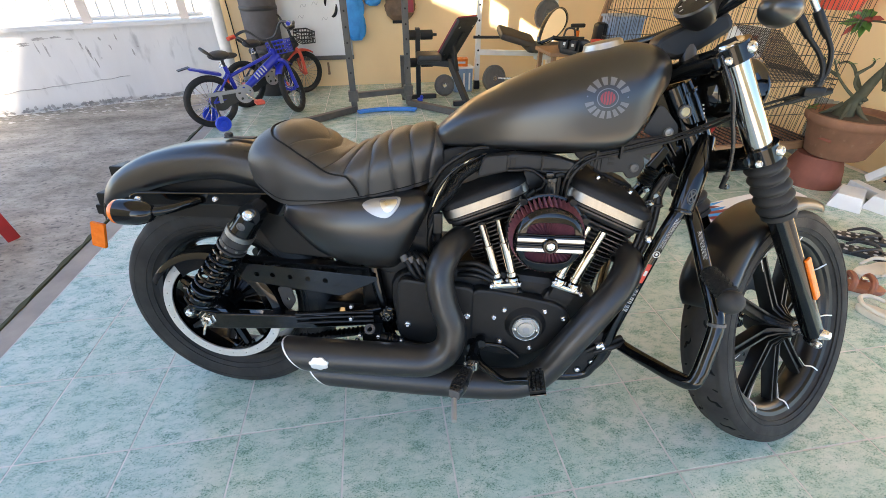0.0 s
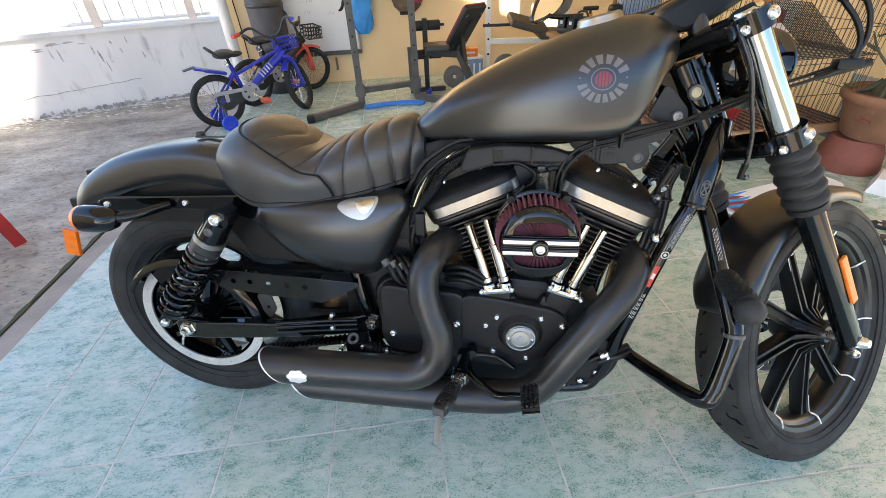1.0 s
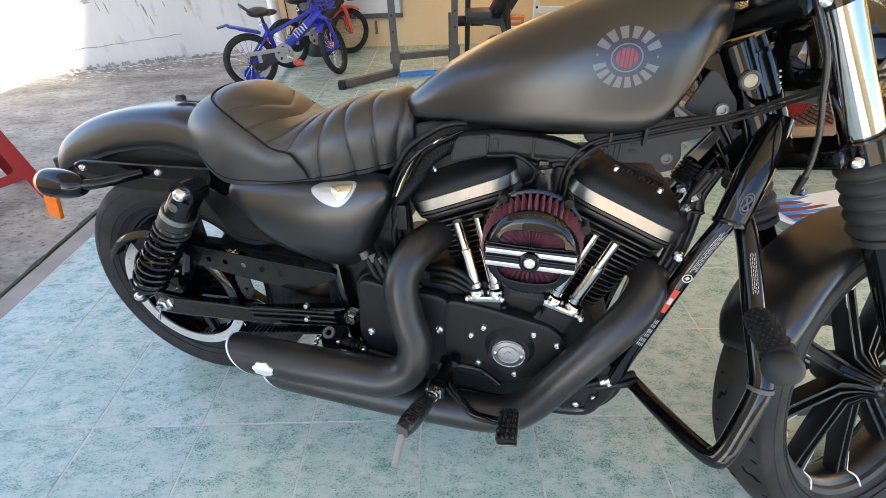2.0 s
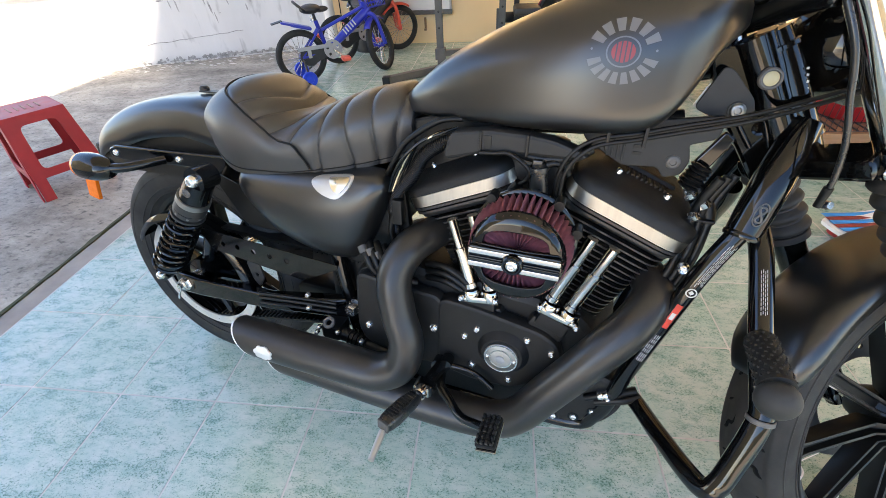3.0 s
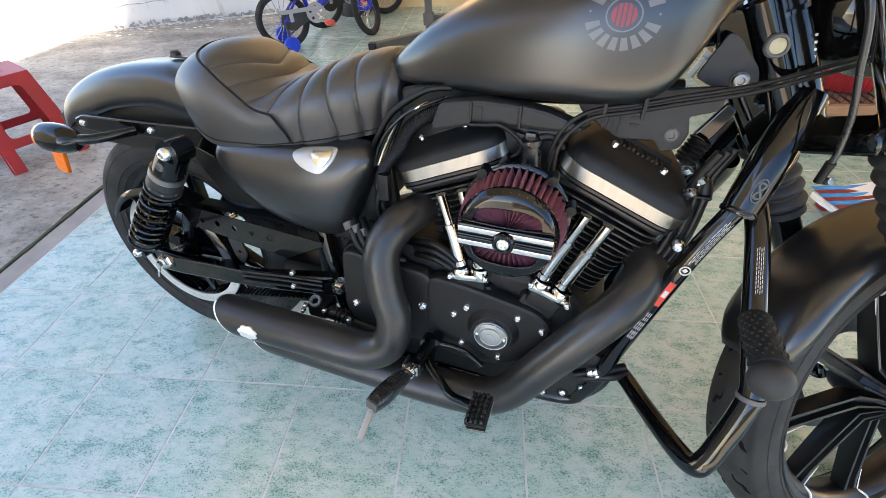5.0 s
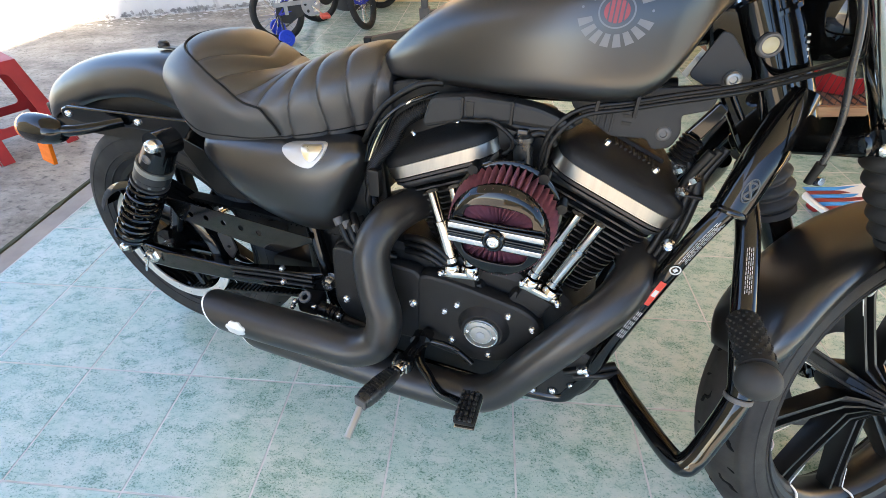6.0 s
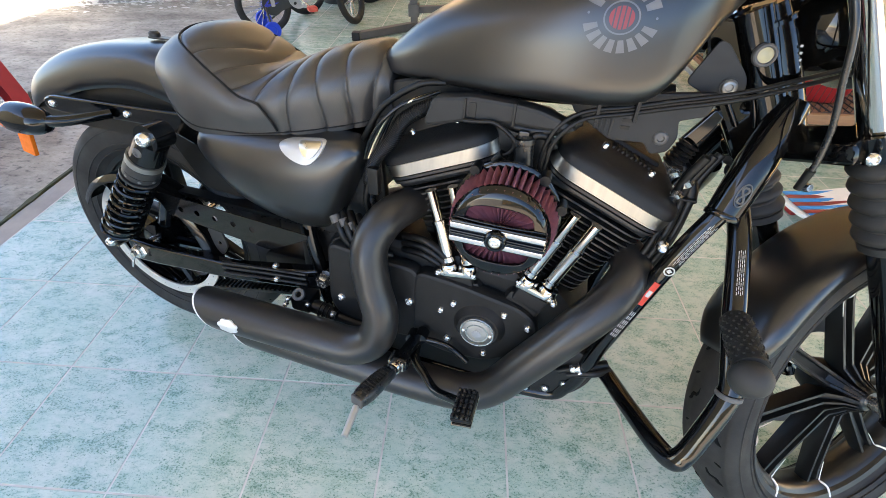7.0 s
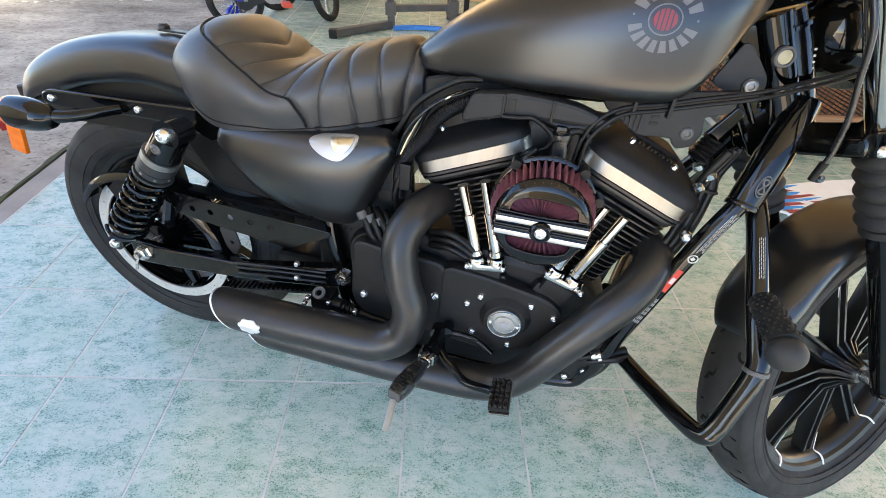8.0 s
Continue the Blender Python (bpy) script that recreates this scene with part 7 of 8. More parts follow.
# ---------------------------------------------------------------- children's bicycles
def child_bicycle(name, label, m, paint, rimmat, forkmat, tyre_mat, steer, trainers, fender_on):
    b = thing(name, label, "bicycle", "children's bicycles", m)
    R, WBASE = 0.205, 0.68
    sm = Matrix.Translation((WBASE - 0.06, 0, 0.5)) @ Matrix.Rotation(radians(steer), 4, Vector((-0.33, 0, 0.94))) @ Matrix.Translation((-(WBASE - 0.06), 0, -0.5))

    def wh(x, mm, nm):
        w = Shape().turn([(R - 0.032, -0.011), (R - 0.042, -0.008), (R - 0.042, 0.008), (R - 0.032, 0.011), (R - 0.032, -0.011)], (x, 0, R), (0, 1, 0), 40).turn([(0, -0.03), (0.018, -0.03), (0.018, 0.03), (0, 0.03)], (x, 0, R), (0, 1, 0), 14).make(nm, rimmat, b, m=mm)
        prof = [(R - 0.022 + 0.026 * math.cos(2 * math.pi * k / 12), 0.026 * math.sin(2 * math.pi * k / 12)) for k in range(13)]
        Shape().turn(prof, (x, 0, R), (0, 1, 0), 44).make("tyre", tyre_mat, w, "black bicycle tyre", 60, m=mm)
        for k in range(20):
            a = 2 * math.pi * k / 20
            Shape().rod((x + 0.016 * math.cos(a + 0.5), 0.012 * (-1) ** k, R + 0.016 * math.sin(a + 0.5)), (x + (R - 0.042) * math.cos(a), 0, R + (R - 0.042) * math.sin(a)), 0.0022, None, 5).make("spoke", STEEL, w, m=mm)
        return w

    wh(0, I4, "rear_wheel")
    wh(WBASE, sm, "front_wheel")
    fr = Shape().tube([(0.26, 0, 0.245), (0.45, 0, 0.372), (0.63, 0, 0.495)], [0.024, 0.036, 0.032], 14).tube([(0.22, 0, 0.245), (0.17, 0, 0.46)], 0.017, 12).tube([(0.19, 0, 0.38), (0.62, 0, 0.53)], 0.013, 12)
    for sy in (-1, 1):
        fr.tube([(0, sy * 0.055, R), (0.24, sy * 0.035, 0.245)], 0.010, 8).tube([(0, sy * 0.055, R), (0.18, sy * 0.02, 0.40)], 0.009, 8)
    fr.tube([(0.615, 0, 0.46), (0.585, 0, 0.555)], 0.024, 12)
    body = fr.make("frame_tubes", paint, b)
    fk = Shape()
    for sy in (-1, 1):
        fk.tube([(WBASE, sy * 0.050, R), (WBASE - 0.035, sy * 0.048, 0.38), (WBASE - 0.065, sy * 0.04, 0.44), (WBASE - 0.075, 0, 0.46)], 0.017, 10)
    fk.make("fork", forkmat, b, m=sm)
    fgv, fgf = [], []
    for i in range(15):
        a = radians(60 + 80 * i / 14)
        for yy, rr in ((-0.035, R + 0.012), (-0.02, R + 0.026), (0.02, R + 0.026), (0.035, R + 0.012)):
            fgv.append((WBASE + rr * math.cos(a), yy, R + rr * math.sin(a)))
    for i in range(14):
        for j in range(3):
            fgf.append((i * 4 + j, i * 4 + j + 1, i * 4 + j + 5, i * 4 + j + 4))
    fg = finish("front_mudguard", fgv, fgf, forkmat, b, smooth=50, m=sm)
    fg.modifiers.new("thick", "SOLIDIFY").thickness = 0.004
    hb_ = Shape().tube([(0.585, 0, 0.55), (0.56, 0, 0.63)], 0.012, 10).tube([(0.50, -0.25, 0.70), (0.55, -0.16, 0.72), (0.565, -0.06, 0.635), (0.565, 0.06, 0.635), (0.55, 0.16, 0.72), (0.50, 0.25, 0.70)], 0.010, 10)
    hb_.make("handlebar", BLACKSTEEL, b, m=sm)
    for sy in (-1, 1):
        Shape().tube([(0.50, sy * 0.25, 0.70), (0.43, sy * 0.27, 0.69)], 0.016, 12).make("grip", REDPAINT if sy > 0 else paint, b, m=sm)
    sd = Shape().ball((0.145, 0, 0.545), 0.085, 12, (1.0, 0.80, 0.42)).ball((0.225, 0, 0.535), 0.055, 10, (1.2, 0.5, 0.42))
    sd.make("saddle", VINYL, b, "black saddle")
    Shape().tube([(0.09, -0.05, 0.545), (0.045, -0.055, 0.585), (0.025, 0, 0.605), (0.045, 0.055, 0.585), (0.09, 0.05, 0.545)], 0.011, 8).rod((0.17, 0, 0.46), (0.16, 0, 0.52), 0.012).make("saddle_handle", BLACKSTEEL, b)
    for sy in (-1, 1):
        Shape().tube([(0.15 + 0.02 * sy, sy * 0.02, 0.50), (0.15, sy * 0.03, 0.47), (0.13, 0, 0.455)], 0.005, 6).make("saddle_spring", STEEL, b)
    cg = Shape().box((0.12, -0.062, 0.275), (0.30, 0.012, 0.030), 0.006, m=None).box((0.06, -0.062, 0.235), (0.03, 0.012, 0.07), 0.006)
    cg.make("chain_guard", GREYPAINT, b, "grey chain guard")
    ch = Shape().add(*plate_form(circle(0.255, 0.245, 0.075, 24), [circle(0.255 + 0.045 * math.cos(a), 0.245 + 0.045 * math.sin(a), 0.013, 8) for a in (0.3, 1.55, 2.8, 4.05, 5.3)], 0.006, 0, pose(0, -0.072, 0)))
    ch.make("crank_disc", GREYPAINT, b, "drilled grey crank disc")
    for sy, a in ((-1, -40), (1, 140)):
        e = Vector((0.255 + 0.11 * math.cos(radians(a)), sy * 0.09, 0.245 + 0.11 * math.sin(radians(a))))
        Shape().rod((0.255, sy * 0.085, 0.245), e, 0.008).make("crank_arm", STEEL, b)
        Shape().box((e.x, e.y + sy * 0.04, e.z), (0.075, 0.075, 0.034), 0.012).make("pedal", REDPAINT, b, "orange-red pedal")
    if fender_on:
        mg = Shape()
        mg.box((0.045, 0, 0), (0.17, 0.070, 0.026), 0.011, m=pose(0.0, 0, 0.443, 0, 17, 0)).box((-0.065, 0, 0.002), (0.10, 0.080, 0.018), 0.008, m=pose(0.0, 0, 0.443, 0, 17, 0))
        mg.make("mudguard", paint, b)
        Shape().box((0, 0, 0), (0.09, 0.05, 0.008), 0.002, m=pose(-0.135, 0, 0.478, 0, -10, 0)).make("mudguard_tail", BLACKSTEEL, b)
        for k in range(5):
            Shape().box((0.395 + 0.027 * k, -0.0385, 0.372), (0.011, 0.003, 0.050 - 0.006 * (k % 2)), 0.0005, m=Matrix.Translation((0.42, 0, 0.352)) @ pose(0, 0, 0, 0, -33.8, 0) @ Matrix.Translation((-0.42, 0, -0.352))).make("lettering_bar", DECAL_WHITE, b, "white lettering bar")
    bk = Shape()
    x0, y0, z0 = 0.72, 0, 0.56
    for zz in (0.50, 0.535, 0.57, 0.60):
        bk.tube([(0.655, -0.08, zz), (0.80, -0.08, zz), (0.80, 0.08, zz), (0.655, 0.08, zz), (0.655, -0.08, zz)], 0.0045 if zz < 0.59 else 0.007, 5, 1)
    for k in range(6):
        for yy in (-0.08, 0.08):
            bk.rod((0.655 + 0.029 * k, yy, 0.50), (0.655 + 0.029 * k, yy, 0.60), 0.004, None, 5)
        bk.rod((0.80, -0.08 + 0.032 * k, 0.50), (0.80, -0.08 + 0.032 * k, 0.60), 0.004, None, 5)
        bk.rod((0.655 + 0.029 * k, -0.08, 0.50), (0.655 + 0.029 * k, 0.08, 0.50), 0.004, None, 5)
    bk.make("wire_basket", BLUEPAINT if trainers else BLACKSTEEL, b, "blue basket" if trainers else "black basket", m=sm)
    dc = Shape().turn([(0.0, -0.006), (0.075, -0.006), (0.08, 0.0), (0.075, 0.006), (0.0, 0.006)], (0.06, -0.050, 0.215), (0, 1, 0), 20)
    dc.add(*plate_form([(0.06, 0.145), (0.24, 0.20), (0.24, 0.28), (0.06, 0.285)], [], 0.010, 0.001, pose(0, -0.050, 0)))
    dc.make("chain_case", BLACKSTEEL, b, "black chain case")
    if trainers:
        for sy in (-1, 1):
            tw = Shape().turn([(0.0, -0.016), (0.028, -0.016), (0.032, -0.008), (0.058, -0.012), (0.064, 0.0), (0.058, 0.012), (0.032, 0.008), (0.028, 0.016), (0.0, 0.016)], (0.0, sy * 0.16, 0.064), (0, 1, 0), 22)
            t_ = tw.make("training_wheel", BLUEPLASTIC, b, "bright blue plastic training wheel")
            Shape().tube([(0.0, sy * 0.07, R), (0.0, sy * 0.10, 0.16), (0.0, sy * 0.15, 0.07)], 0.008, 8).make("training_arm", BLACKSTEEL, t_)
    return b


child_bicycle("child_bicycle", "blue child's bicycle with training wheels and a basket", pose(-0.56, 3.02, 0, 2, 0, 33), BLUEPAINT, BLUEPAINT, BLUEPAINT, RUBBER, 46, True, True)
child_bicycle("child_bicycle", "black child's bicycle with a coral red fork leaning by the wall", pose(-0.43, 3.62, 0, 3, 0, 44), BLACKSTEEL, REDPAINT, REDPAINT, RUBBER, -10, False, False)

# punching bag behind the bicycles
pb = thing("punching_bag", "worn dark grey canvas punching bag standing by the wall", "punching bag", m=pose(-0.27, 4.13, 0))
prof = [(0.0, 0.16), (0.12, 0.16), (0.155, 0.18), (0.162, 0.30), (0.168, 0.6), (0.172, 1.0), (0.176, 1.5), (0.16, 1.55), (0.0, 1.56)]
Shape().turn(prof, (0, 0, 0), (0, 0, 1), 36).make("bag_body", BAG, pb)
for z in (0.42, 0.80):
    Shape().turn([(0.170, z - 0.02), (0.176, z - 0.012), (0.176, z + 0.012), (0.170, z + 0.02)], (0, 0, 0), (0, 0, 1), 36).make("bag_band", BLACKSTEEL, pb)
Shape().turn([(0.0, 0.0), (0.15, 0.0), (0.165, 0.03), (0.16, 0.13), (0.12, 0.165), (0.0, 0.165)], (0, 0, 0), (0, 0, 1), 30).make("bag_base", BLACKSTEEL, pb, "black ribbed base")

# whiteboard on the wall
wb = thing("whiteboard", "white writing board in a grey frame on the back wall", "whiteboard", m=pose(0.0, 4.33, 0))
Shape().box((0.20, 0.005, 0.90), (0.74, 0.014, 1.16), 0.002).make("board", WHITEBOARD, wb)
for x in (-0.175, 0.575):
    Shape().box((x, -0.002, 0.90), (0.022, 0.024, 1.18), 0.004).make("frame_side", GREYPAINT, wb)
Shape().box((0.20, -0.010, 0.302), (0.78, 0.045, 0.040), 0.005).make("tray", GREYSTEEL, wb, "grey-brown tray")
for i, (x, z) in enumerate(((0.10, 0.78), (0.22, 0.80), (0.30, 0.66), (0.06, 0.68))):
    Shape().tube([(x, -0.003, z), (x + 0.02, -0.003, z + 0.03), (x + 0.045, -0.003, z + 0.005), (x + 0.06, -0.003, z + 0.03)], 0.0018, 4, 4).make("pen_mark", GREYPAINT, wb, "faint pen mark")
br = thing("wall_bracket", "small brown wooden peg bracket on the wall", "bracket", m=pose(0.30, 4.345, 0.16))
Shape().box((0, 0, 0.03), (0.022, 0.03, 0.12), 0.004).box((0, -0.02, -0.02), (0.026, 0.045, 0.02), 0.004).make("peg", WOOD, br)


# ---------------------------------------------------------------- home gym
def square_tube(a, b, w, mat, name, parent, label=""):
    a, b = Vector(a), Vector(b)
    d = b - a
    m_ = Matrix.Translation((a + b) / 2) @ d.to_track_quat("Z", "X").to_matrix().to_4x4()
    return Shape().box((0, 0, 0), (w, w, d.length), 0.005, m=m_).make(name, mat, parent, label)


rack = thing("squat_rack", "grey steel squat rack on splayed feet", "squat rack")
for x, y, fx, fy in ((0.585, 3.26, 0.17, 2.92), (1.10, 3.40, 1.52, 2.97)):
    square_tube((x, y, 0.02), (x, y, 1.95), 0.055, GREYSTEEL, "upright", rack)
    square_tube((x, y, 0.032), (fx, fy, 0.032), 0.055, GREYSTEEL, "foot", rack)
    Shape().box((fx, fy, 0.032), (0.064, 0.064, 0.064), 0.008).make("foot_cap", CABLE, rack, "black rubber cap")
    for k in range(12):
        bolt((x, y - 0.027, 0.35 + 0.12 * k), 0.008, 0.002, (0, -1, 0), rack, CABLE, "hole_plug")
square_tube((0.585, 3.26, 0.15), (1.10, 3.40, 0.15), 0.05, GREYSTEEL, "crossbar", rack)
for x, y in ((0.585, 3.26), (1.10, 3.40)):
    Shape().box((x, y - 0.005, 0.15), (0.085, 0.075, 0.09), 0.004).make("joint_plate", GREYSTEEL, rack)
square_tube((1.07, 3.62, 0.0), (1.07, 3.62, 0.42), 0.04, GREYSTEEL, "rear_post", rack)
square_tube((1.10, 3.40, 0.06), (1.06, 3.66, 0.06), 0.04, GREYSTEEL, "rear_foot", rack)

bench = thing("weight_bench", "black adjustable weight bench with red piping tilted upright", "weight bench", "benches")
bm_ = pose(1.555, 3.42, 0.570, 0, 38, -52)
bk_ = Shape().box((0, 0, 0), (0.055, 0.27, 0.48), 0.022, m=bm_).make("backrest", VINYL, bench, "black vinyl backrest")
for yy in (-0.136, 0.136):
    Shape().box((-0.010, yy, 0), (0.014, 0.006, 0.45), 0.002, m=bm_).make("piping", REDVINYL, bench, "red piping")
Shape().box((-0.010, 0, 0.241), (0.014, 0.25, 0.006), 0.002, m=bm_).make("piping", REDVINYL, bench, "red piping")
for yy, zz in ((-0.09, 0.17), (0.09, 0.17), (-0.09, -0.14), (0.09, -0.14)):
    Shape().box((0.029, yy, zz), (0.004, 0.016, 0.016), 0.001, m=bm_).make("screw_plate", STEEL, bk_)
Shape().box((0.036, 0, -0.06), (0.02, 0.04, 0.36), 0.003, m=bm_).make("back_rail", BLACKSTEEL, bench, "black steel back rail")
Shape().box((1.30, 3.40, 0.44), (0.22, 0.25, 0.06), 0.02, m=None).make("seat_pad", VINYL, bench)
square_tube((1.50, 3.42, 0.40), (1.66, 3.30, 0.02), 0.055, BLACKSTEEL, "rear_leg", bench)
square_tube((1.52, 3.44, 0.62), (1.56, 3.38, 0.30), 0.04, BLACKSTEEL, "prop", bench)
square_tube((1.20, 3.42, 0.40), (1.55, 3.42, 0.36), 0.055, BLACKSTEEL, "spine", bench)
square_tube((1.22, 3.62, 0.04), (1.22, 3.55, 0.66), 0.045, BLACKSTEEL, "front_post", bench)
square_tube((1.10, 3.62, 0.03), (1.40, 3.62, 0.03), 0.045, BLACKSTEEL, "front_foot", bench)
square_tube((1.52, 3.30, 0.03), (1.80, 3.30, 0.03), 0.045, BLACKSTEEL, "rear_foot", bench)
for z in (0.60, 0.36):
    Shape().rod((1.09, 3.56, z), (1.40, 3.56, z), 0.012).make("roller_bar", BLACKSTEEL, bench)
    for x0, x1 in ((1.12, 1.205), (1.245, 1.36)):
        Shape().turn([(0.0, -0.001), (0.038, 0), (0.042, 0.006), (0.042, x1 - x0 - 0.006), (0.038, x1 - x0), (0, x1 - x0)], (x0, 3.56, z), (1, 0, 0), 20).make("foam_roller", BOOT, bench, "black foam roller")

press = thing("bench_press", "white steel bench press with worn brown pads", "weight bench", "benches")
square_tube((1.90, 3.98, 0.03), (1.90, 3.98, 1.30), 0.05, WHITEPAINT, "upright", press)
square_tube((2.75, 4.10, 0.03), (2.75, 4.10, 1.10), 0.05, WHITEPAINT, "upright", press)
square_tube((1.90, 3.98, 0.37), (2.55, 3.86, 0.36), 0.05, WHITEPAINT, "beam", press)
Shape().rod((1.84, 3.94, 0.52), (2.16, 3.88, 0.52), 0.014).make("catch_bar", BLACKSTEEL, press)
Shape().box((1.90, 3.98, 0.04), (0.06, 0.06, 0.10), 0.008).make("foot_cap", CABLE, press)
square_tube((2.58, 3.86, 0.02), (2.56, 3.86, 0.36), 0.05, WHITEPAINT, "leg", press)
Shape().box((2.57, 3.84, 0.33), (0.16, 0.09, 0.05), 0.01).make("bracket", WHITEPAINT, press)
Shape().box((0, 0, 0), (0.40, 0.27, 0.07), 0.030, m=pose(2.27, 3.84, 0.525, 14, 16, 0)).make("back_pad", BROWNVINYL, press)
Shape().box((0, 0, 0), (0.44, 0.26, 0.07), 0.030, m=pose(2.58, 3.82, 0.425, 6, 3, 0)).make("seat_pad", BROWNVINYL, press)
for x in (1.90,):
    for k in range(6):
        bolt((x, 3.953, 0.25 + 0.14 * k), 0.010, 0.004, (0, -1, 0), press, CABLE, "hole_plug")


def weight_plate(c, r, axis, label):
    p = thing("weight_plate", label, "weight plate", "weight plates", pose(*c))
    Shape().turn([(0.016, -0.014), (r * 0.3, -0.016), (r * 0.36, -0.008), (r * 0.84, -0.008), (r * 0.9, -0.016), (r, -0.012), (r, 0.012), (r * 0.9, 0.016), (r * 0.84, 0.008), (r * 0.36, 0.008), (r * 0.3, 0.016), (0.016, 0.014), (0.016, -0.014)], (0, 0, 0), axis, 40).make("disc", IRON, p)
    Shape().turn([(0.013, -0.03), (0.02, -0.03), (0.02, 0.03), (0.013, 0.03), (0.013, -0.03)], (0, 0, 0), axis, 16).make("bushing", STEEL, p)
    return p


weight_plate((2.05, 3.80, 0.135), 0.135, (0.25, -1, 0.15), "large grey iron weight plate standing on the tiles")
weight_plate((1.50, 3.72, 0.105), 0.105, (0.1, -1, 0.1), "small grey iron weight plate standing on the tiles")
weight_plate((2.62, 3.96, 0.71), 0.145, (0.2, -1, 0), "grey iron weight plate held on the bench press")
Shape().rod((2.60, 3.86, 0.71), (2.75, 4.12, 0.71), 0.012).make("plate_peg", STEEL, press)
Shape().rod((2.05, 3.83, 0.135), (2.42, 3.72, 0.135), 0.012).make("dumbbell_rod", STEEL, press)

# blue plastic bin and a small orange box on the tiles and on top of it
bn = thing("plastic_bin", "cloudy blue plastic bin with a white rim standing on tiles", "bin", m=pose(1.72, 3.90, 0, 0, 0, 6))
Shape().box((0, 0, 0.12), (0.20, 0.15, 0.24), 0.015).make("tub", BLUEBIN, bn)
Shape().box((0, 0, 0.245), (0.22, 0.17, 0.018), 0.006).make("rim", WHITEPLASTIC, bn)
for x in (-0.06, 0.0, 0.06):
    Shape().box((x, -0.077, 0.11), (0.018, 0.008, 0.17), 0.003).make("rib", WHITEPLASTIC, bn)
ob_ = thing("small_box", "small orange cardboard box on the plastic bin", "box", m=pose(1.70, 3.90, 0.254, 0, 0, -8))
Shape().box((0, 0, 0.04), (0.15, 0.09, 0.08), 0.003).make("carton", AMBER, ob_)
Shape().box((0, -0.047, 0.04), (0.10, 0.002, 0.02), 0).make("carton_print", DECAL_WHITE, ob_)

# blue toy track on the floor
tt = thing("toy_track", "curved blue plastic toy track lying on the tiles", "toy track")
for i in range(12):
    a = radians(118 - 56 * i / 11)
    c = (0.88 + 0.52 * math.cos(a), 2.82 + 0.44 * math.sin(a))
    pc = Shape().box((0, 0, 0.012), (0.050, 0.055, 0.016), 0.003).box((0, 0.024, 0.022), (0.050, 0.007, 0.014), 0.002).box((0, -0.024, 0.022), (0.050, 0.007, 0.014), 0.002)
    pc.make("track_piece", TRACKBLUE, tt, m=pose(c[0], c[1], 0, 0, 0, math.degrees(a) - 90))
lt = thing("toy_block", "small blue plastic toy piece on the tiles", "toy", m=pose(1.22, 3.52, 0, 0, 0, 20))
Shape().box((0, 0, 0.02), (0.05, 0.03, 0.04), 0.006).ball((0.02, 0, 0.045), 0.018).make("toy_body", BLUEPLASTIC, lt)


def soft_bag(name, label, category, c, s, mat, seed, extra=None):
    """A hanging bag: a rounded box with sagging folds and straps."""
    b = thing(name, label, category, "hanging bags", pose(*c))
    v, f = [], []
    N, M = 40, 34
    for i in range(M + 1):
        t = i / M
        z = s[2] * (0.5 - t)
        w = (0.55 + 0.45 * math.sin(math.pi * min(1, t * 0.62 + 0.25)) ** 0.7) * (1 if t < 0.9 else 1 - 3.2 * (t - 0.9))
        for j in range(N):
            a = 2 * math.pi * j / N
            k = 1 + 0.34 * noise.noise(Vector((math.cos(a) * 1.6 + seed, math.sin(a) * 1.6, t * 3.2))) + 0.16 * noise.noise(Vector((math.cos(a) * 5 + seed, math.sin(a) * 5, t * 11)))
            v.append((s[0] / 2 * w * k * math.copysign(abs(math.cos(a)) ** 0.7, math.cos(a)), s[1] / 2 * w * k * math.copysign(abs(math.sin(a)) ** 0.8, math.sin(a)), z))
    for i in range(M):
        for j in range(N):
            f.append((i * N + j, i * N + (j + 1) % N, (i + 1) * N + (j + 1) % N, (i + 1) * N + j))
    f += [tuple(range(N)), tuple(M * N + j for j in range(N))]
    finish("bag_body", v, f, mat, b, smooth=60)
    for sx in (-0.25, 0.25):
        Shape().tube([(sx * s[0], 0, s[2] * 0.45), (sx * s[0] * 0.6, 0.01, s[2] * 0.75), (0, 0.02, s[2] * 0.95)], 0.006, 6).make("strap", mat, b)
    return b


soft_bag("blue_bag", "bright blue cloth bag hanging on the back wall", "bag", (0.64, 4.30, 0.70), (0.20, 0.10, 0.46), LIGHTBLUE, 1.0)
soft_bag("blue_bag", "small bright blue cloth pouch hanging on the back wall", "bag", (0.84, 4.31, 0.90), (0.16, 0.09, 0.22), LIGHTBLUE, 4.0)
bp_ = soft_bag("backpack", "tan and red backpack hanging on the back wall", "backpack", (1.12, 4.285, 0.88), (0.28, 0.14, 0.46), TAN, 7.0)
Shape().box((0.07, -0.075, 0.02), (0.13, 0.03, 0.34), 0.014).make("front_pocket", REDVINYL, bp_, "dark red pocket")
Shape().box((-0.04, -0.06, -0.235), (0.10, 0.02, 0.03), 0.006).make("buckle", PLASTIC, bp_, "black buckle")
lp = thing("inner_tube", "black looped inner tube hanging on the back wall", "inner tube", m=pose(0.41, 4.342, 0.80))
Shape().add(*tube_form([Vector((0.055 * math.cos(2 * math.pi * k / 28), 0.01 * math.sin(4 * math.pi * k / 28), 0.105 * math.sin(2 * math.pi * k / 28))) for k in range(28)], 0.016, 10, False, True)).make("tube_loop", CABLE, lp)


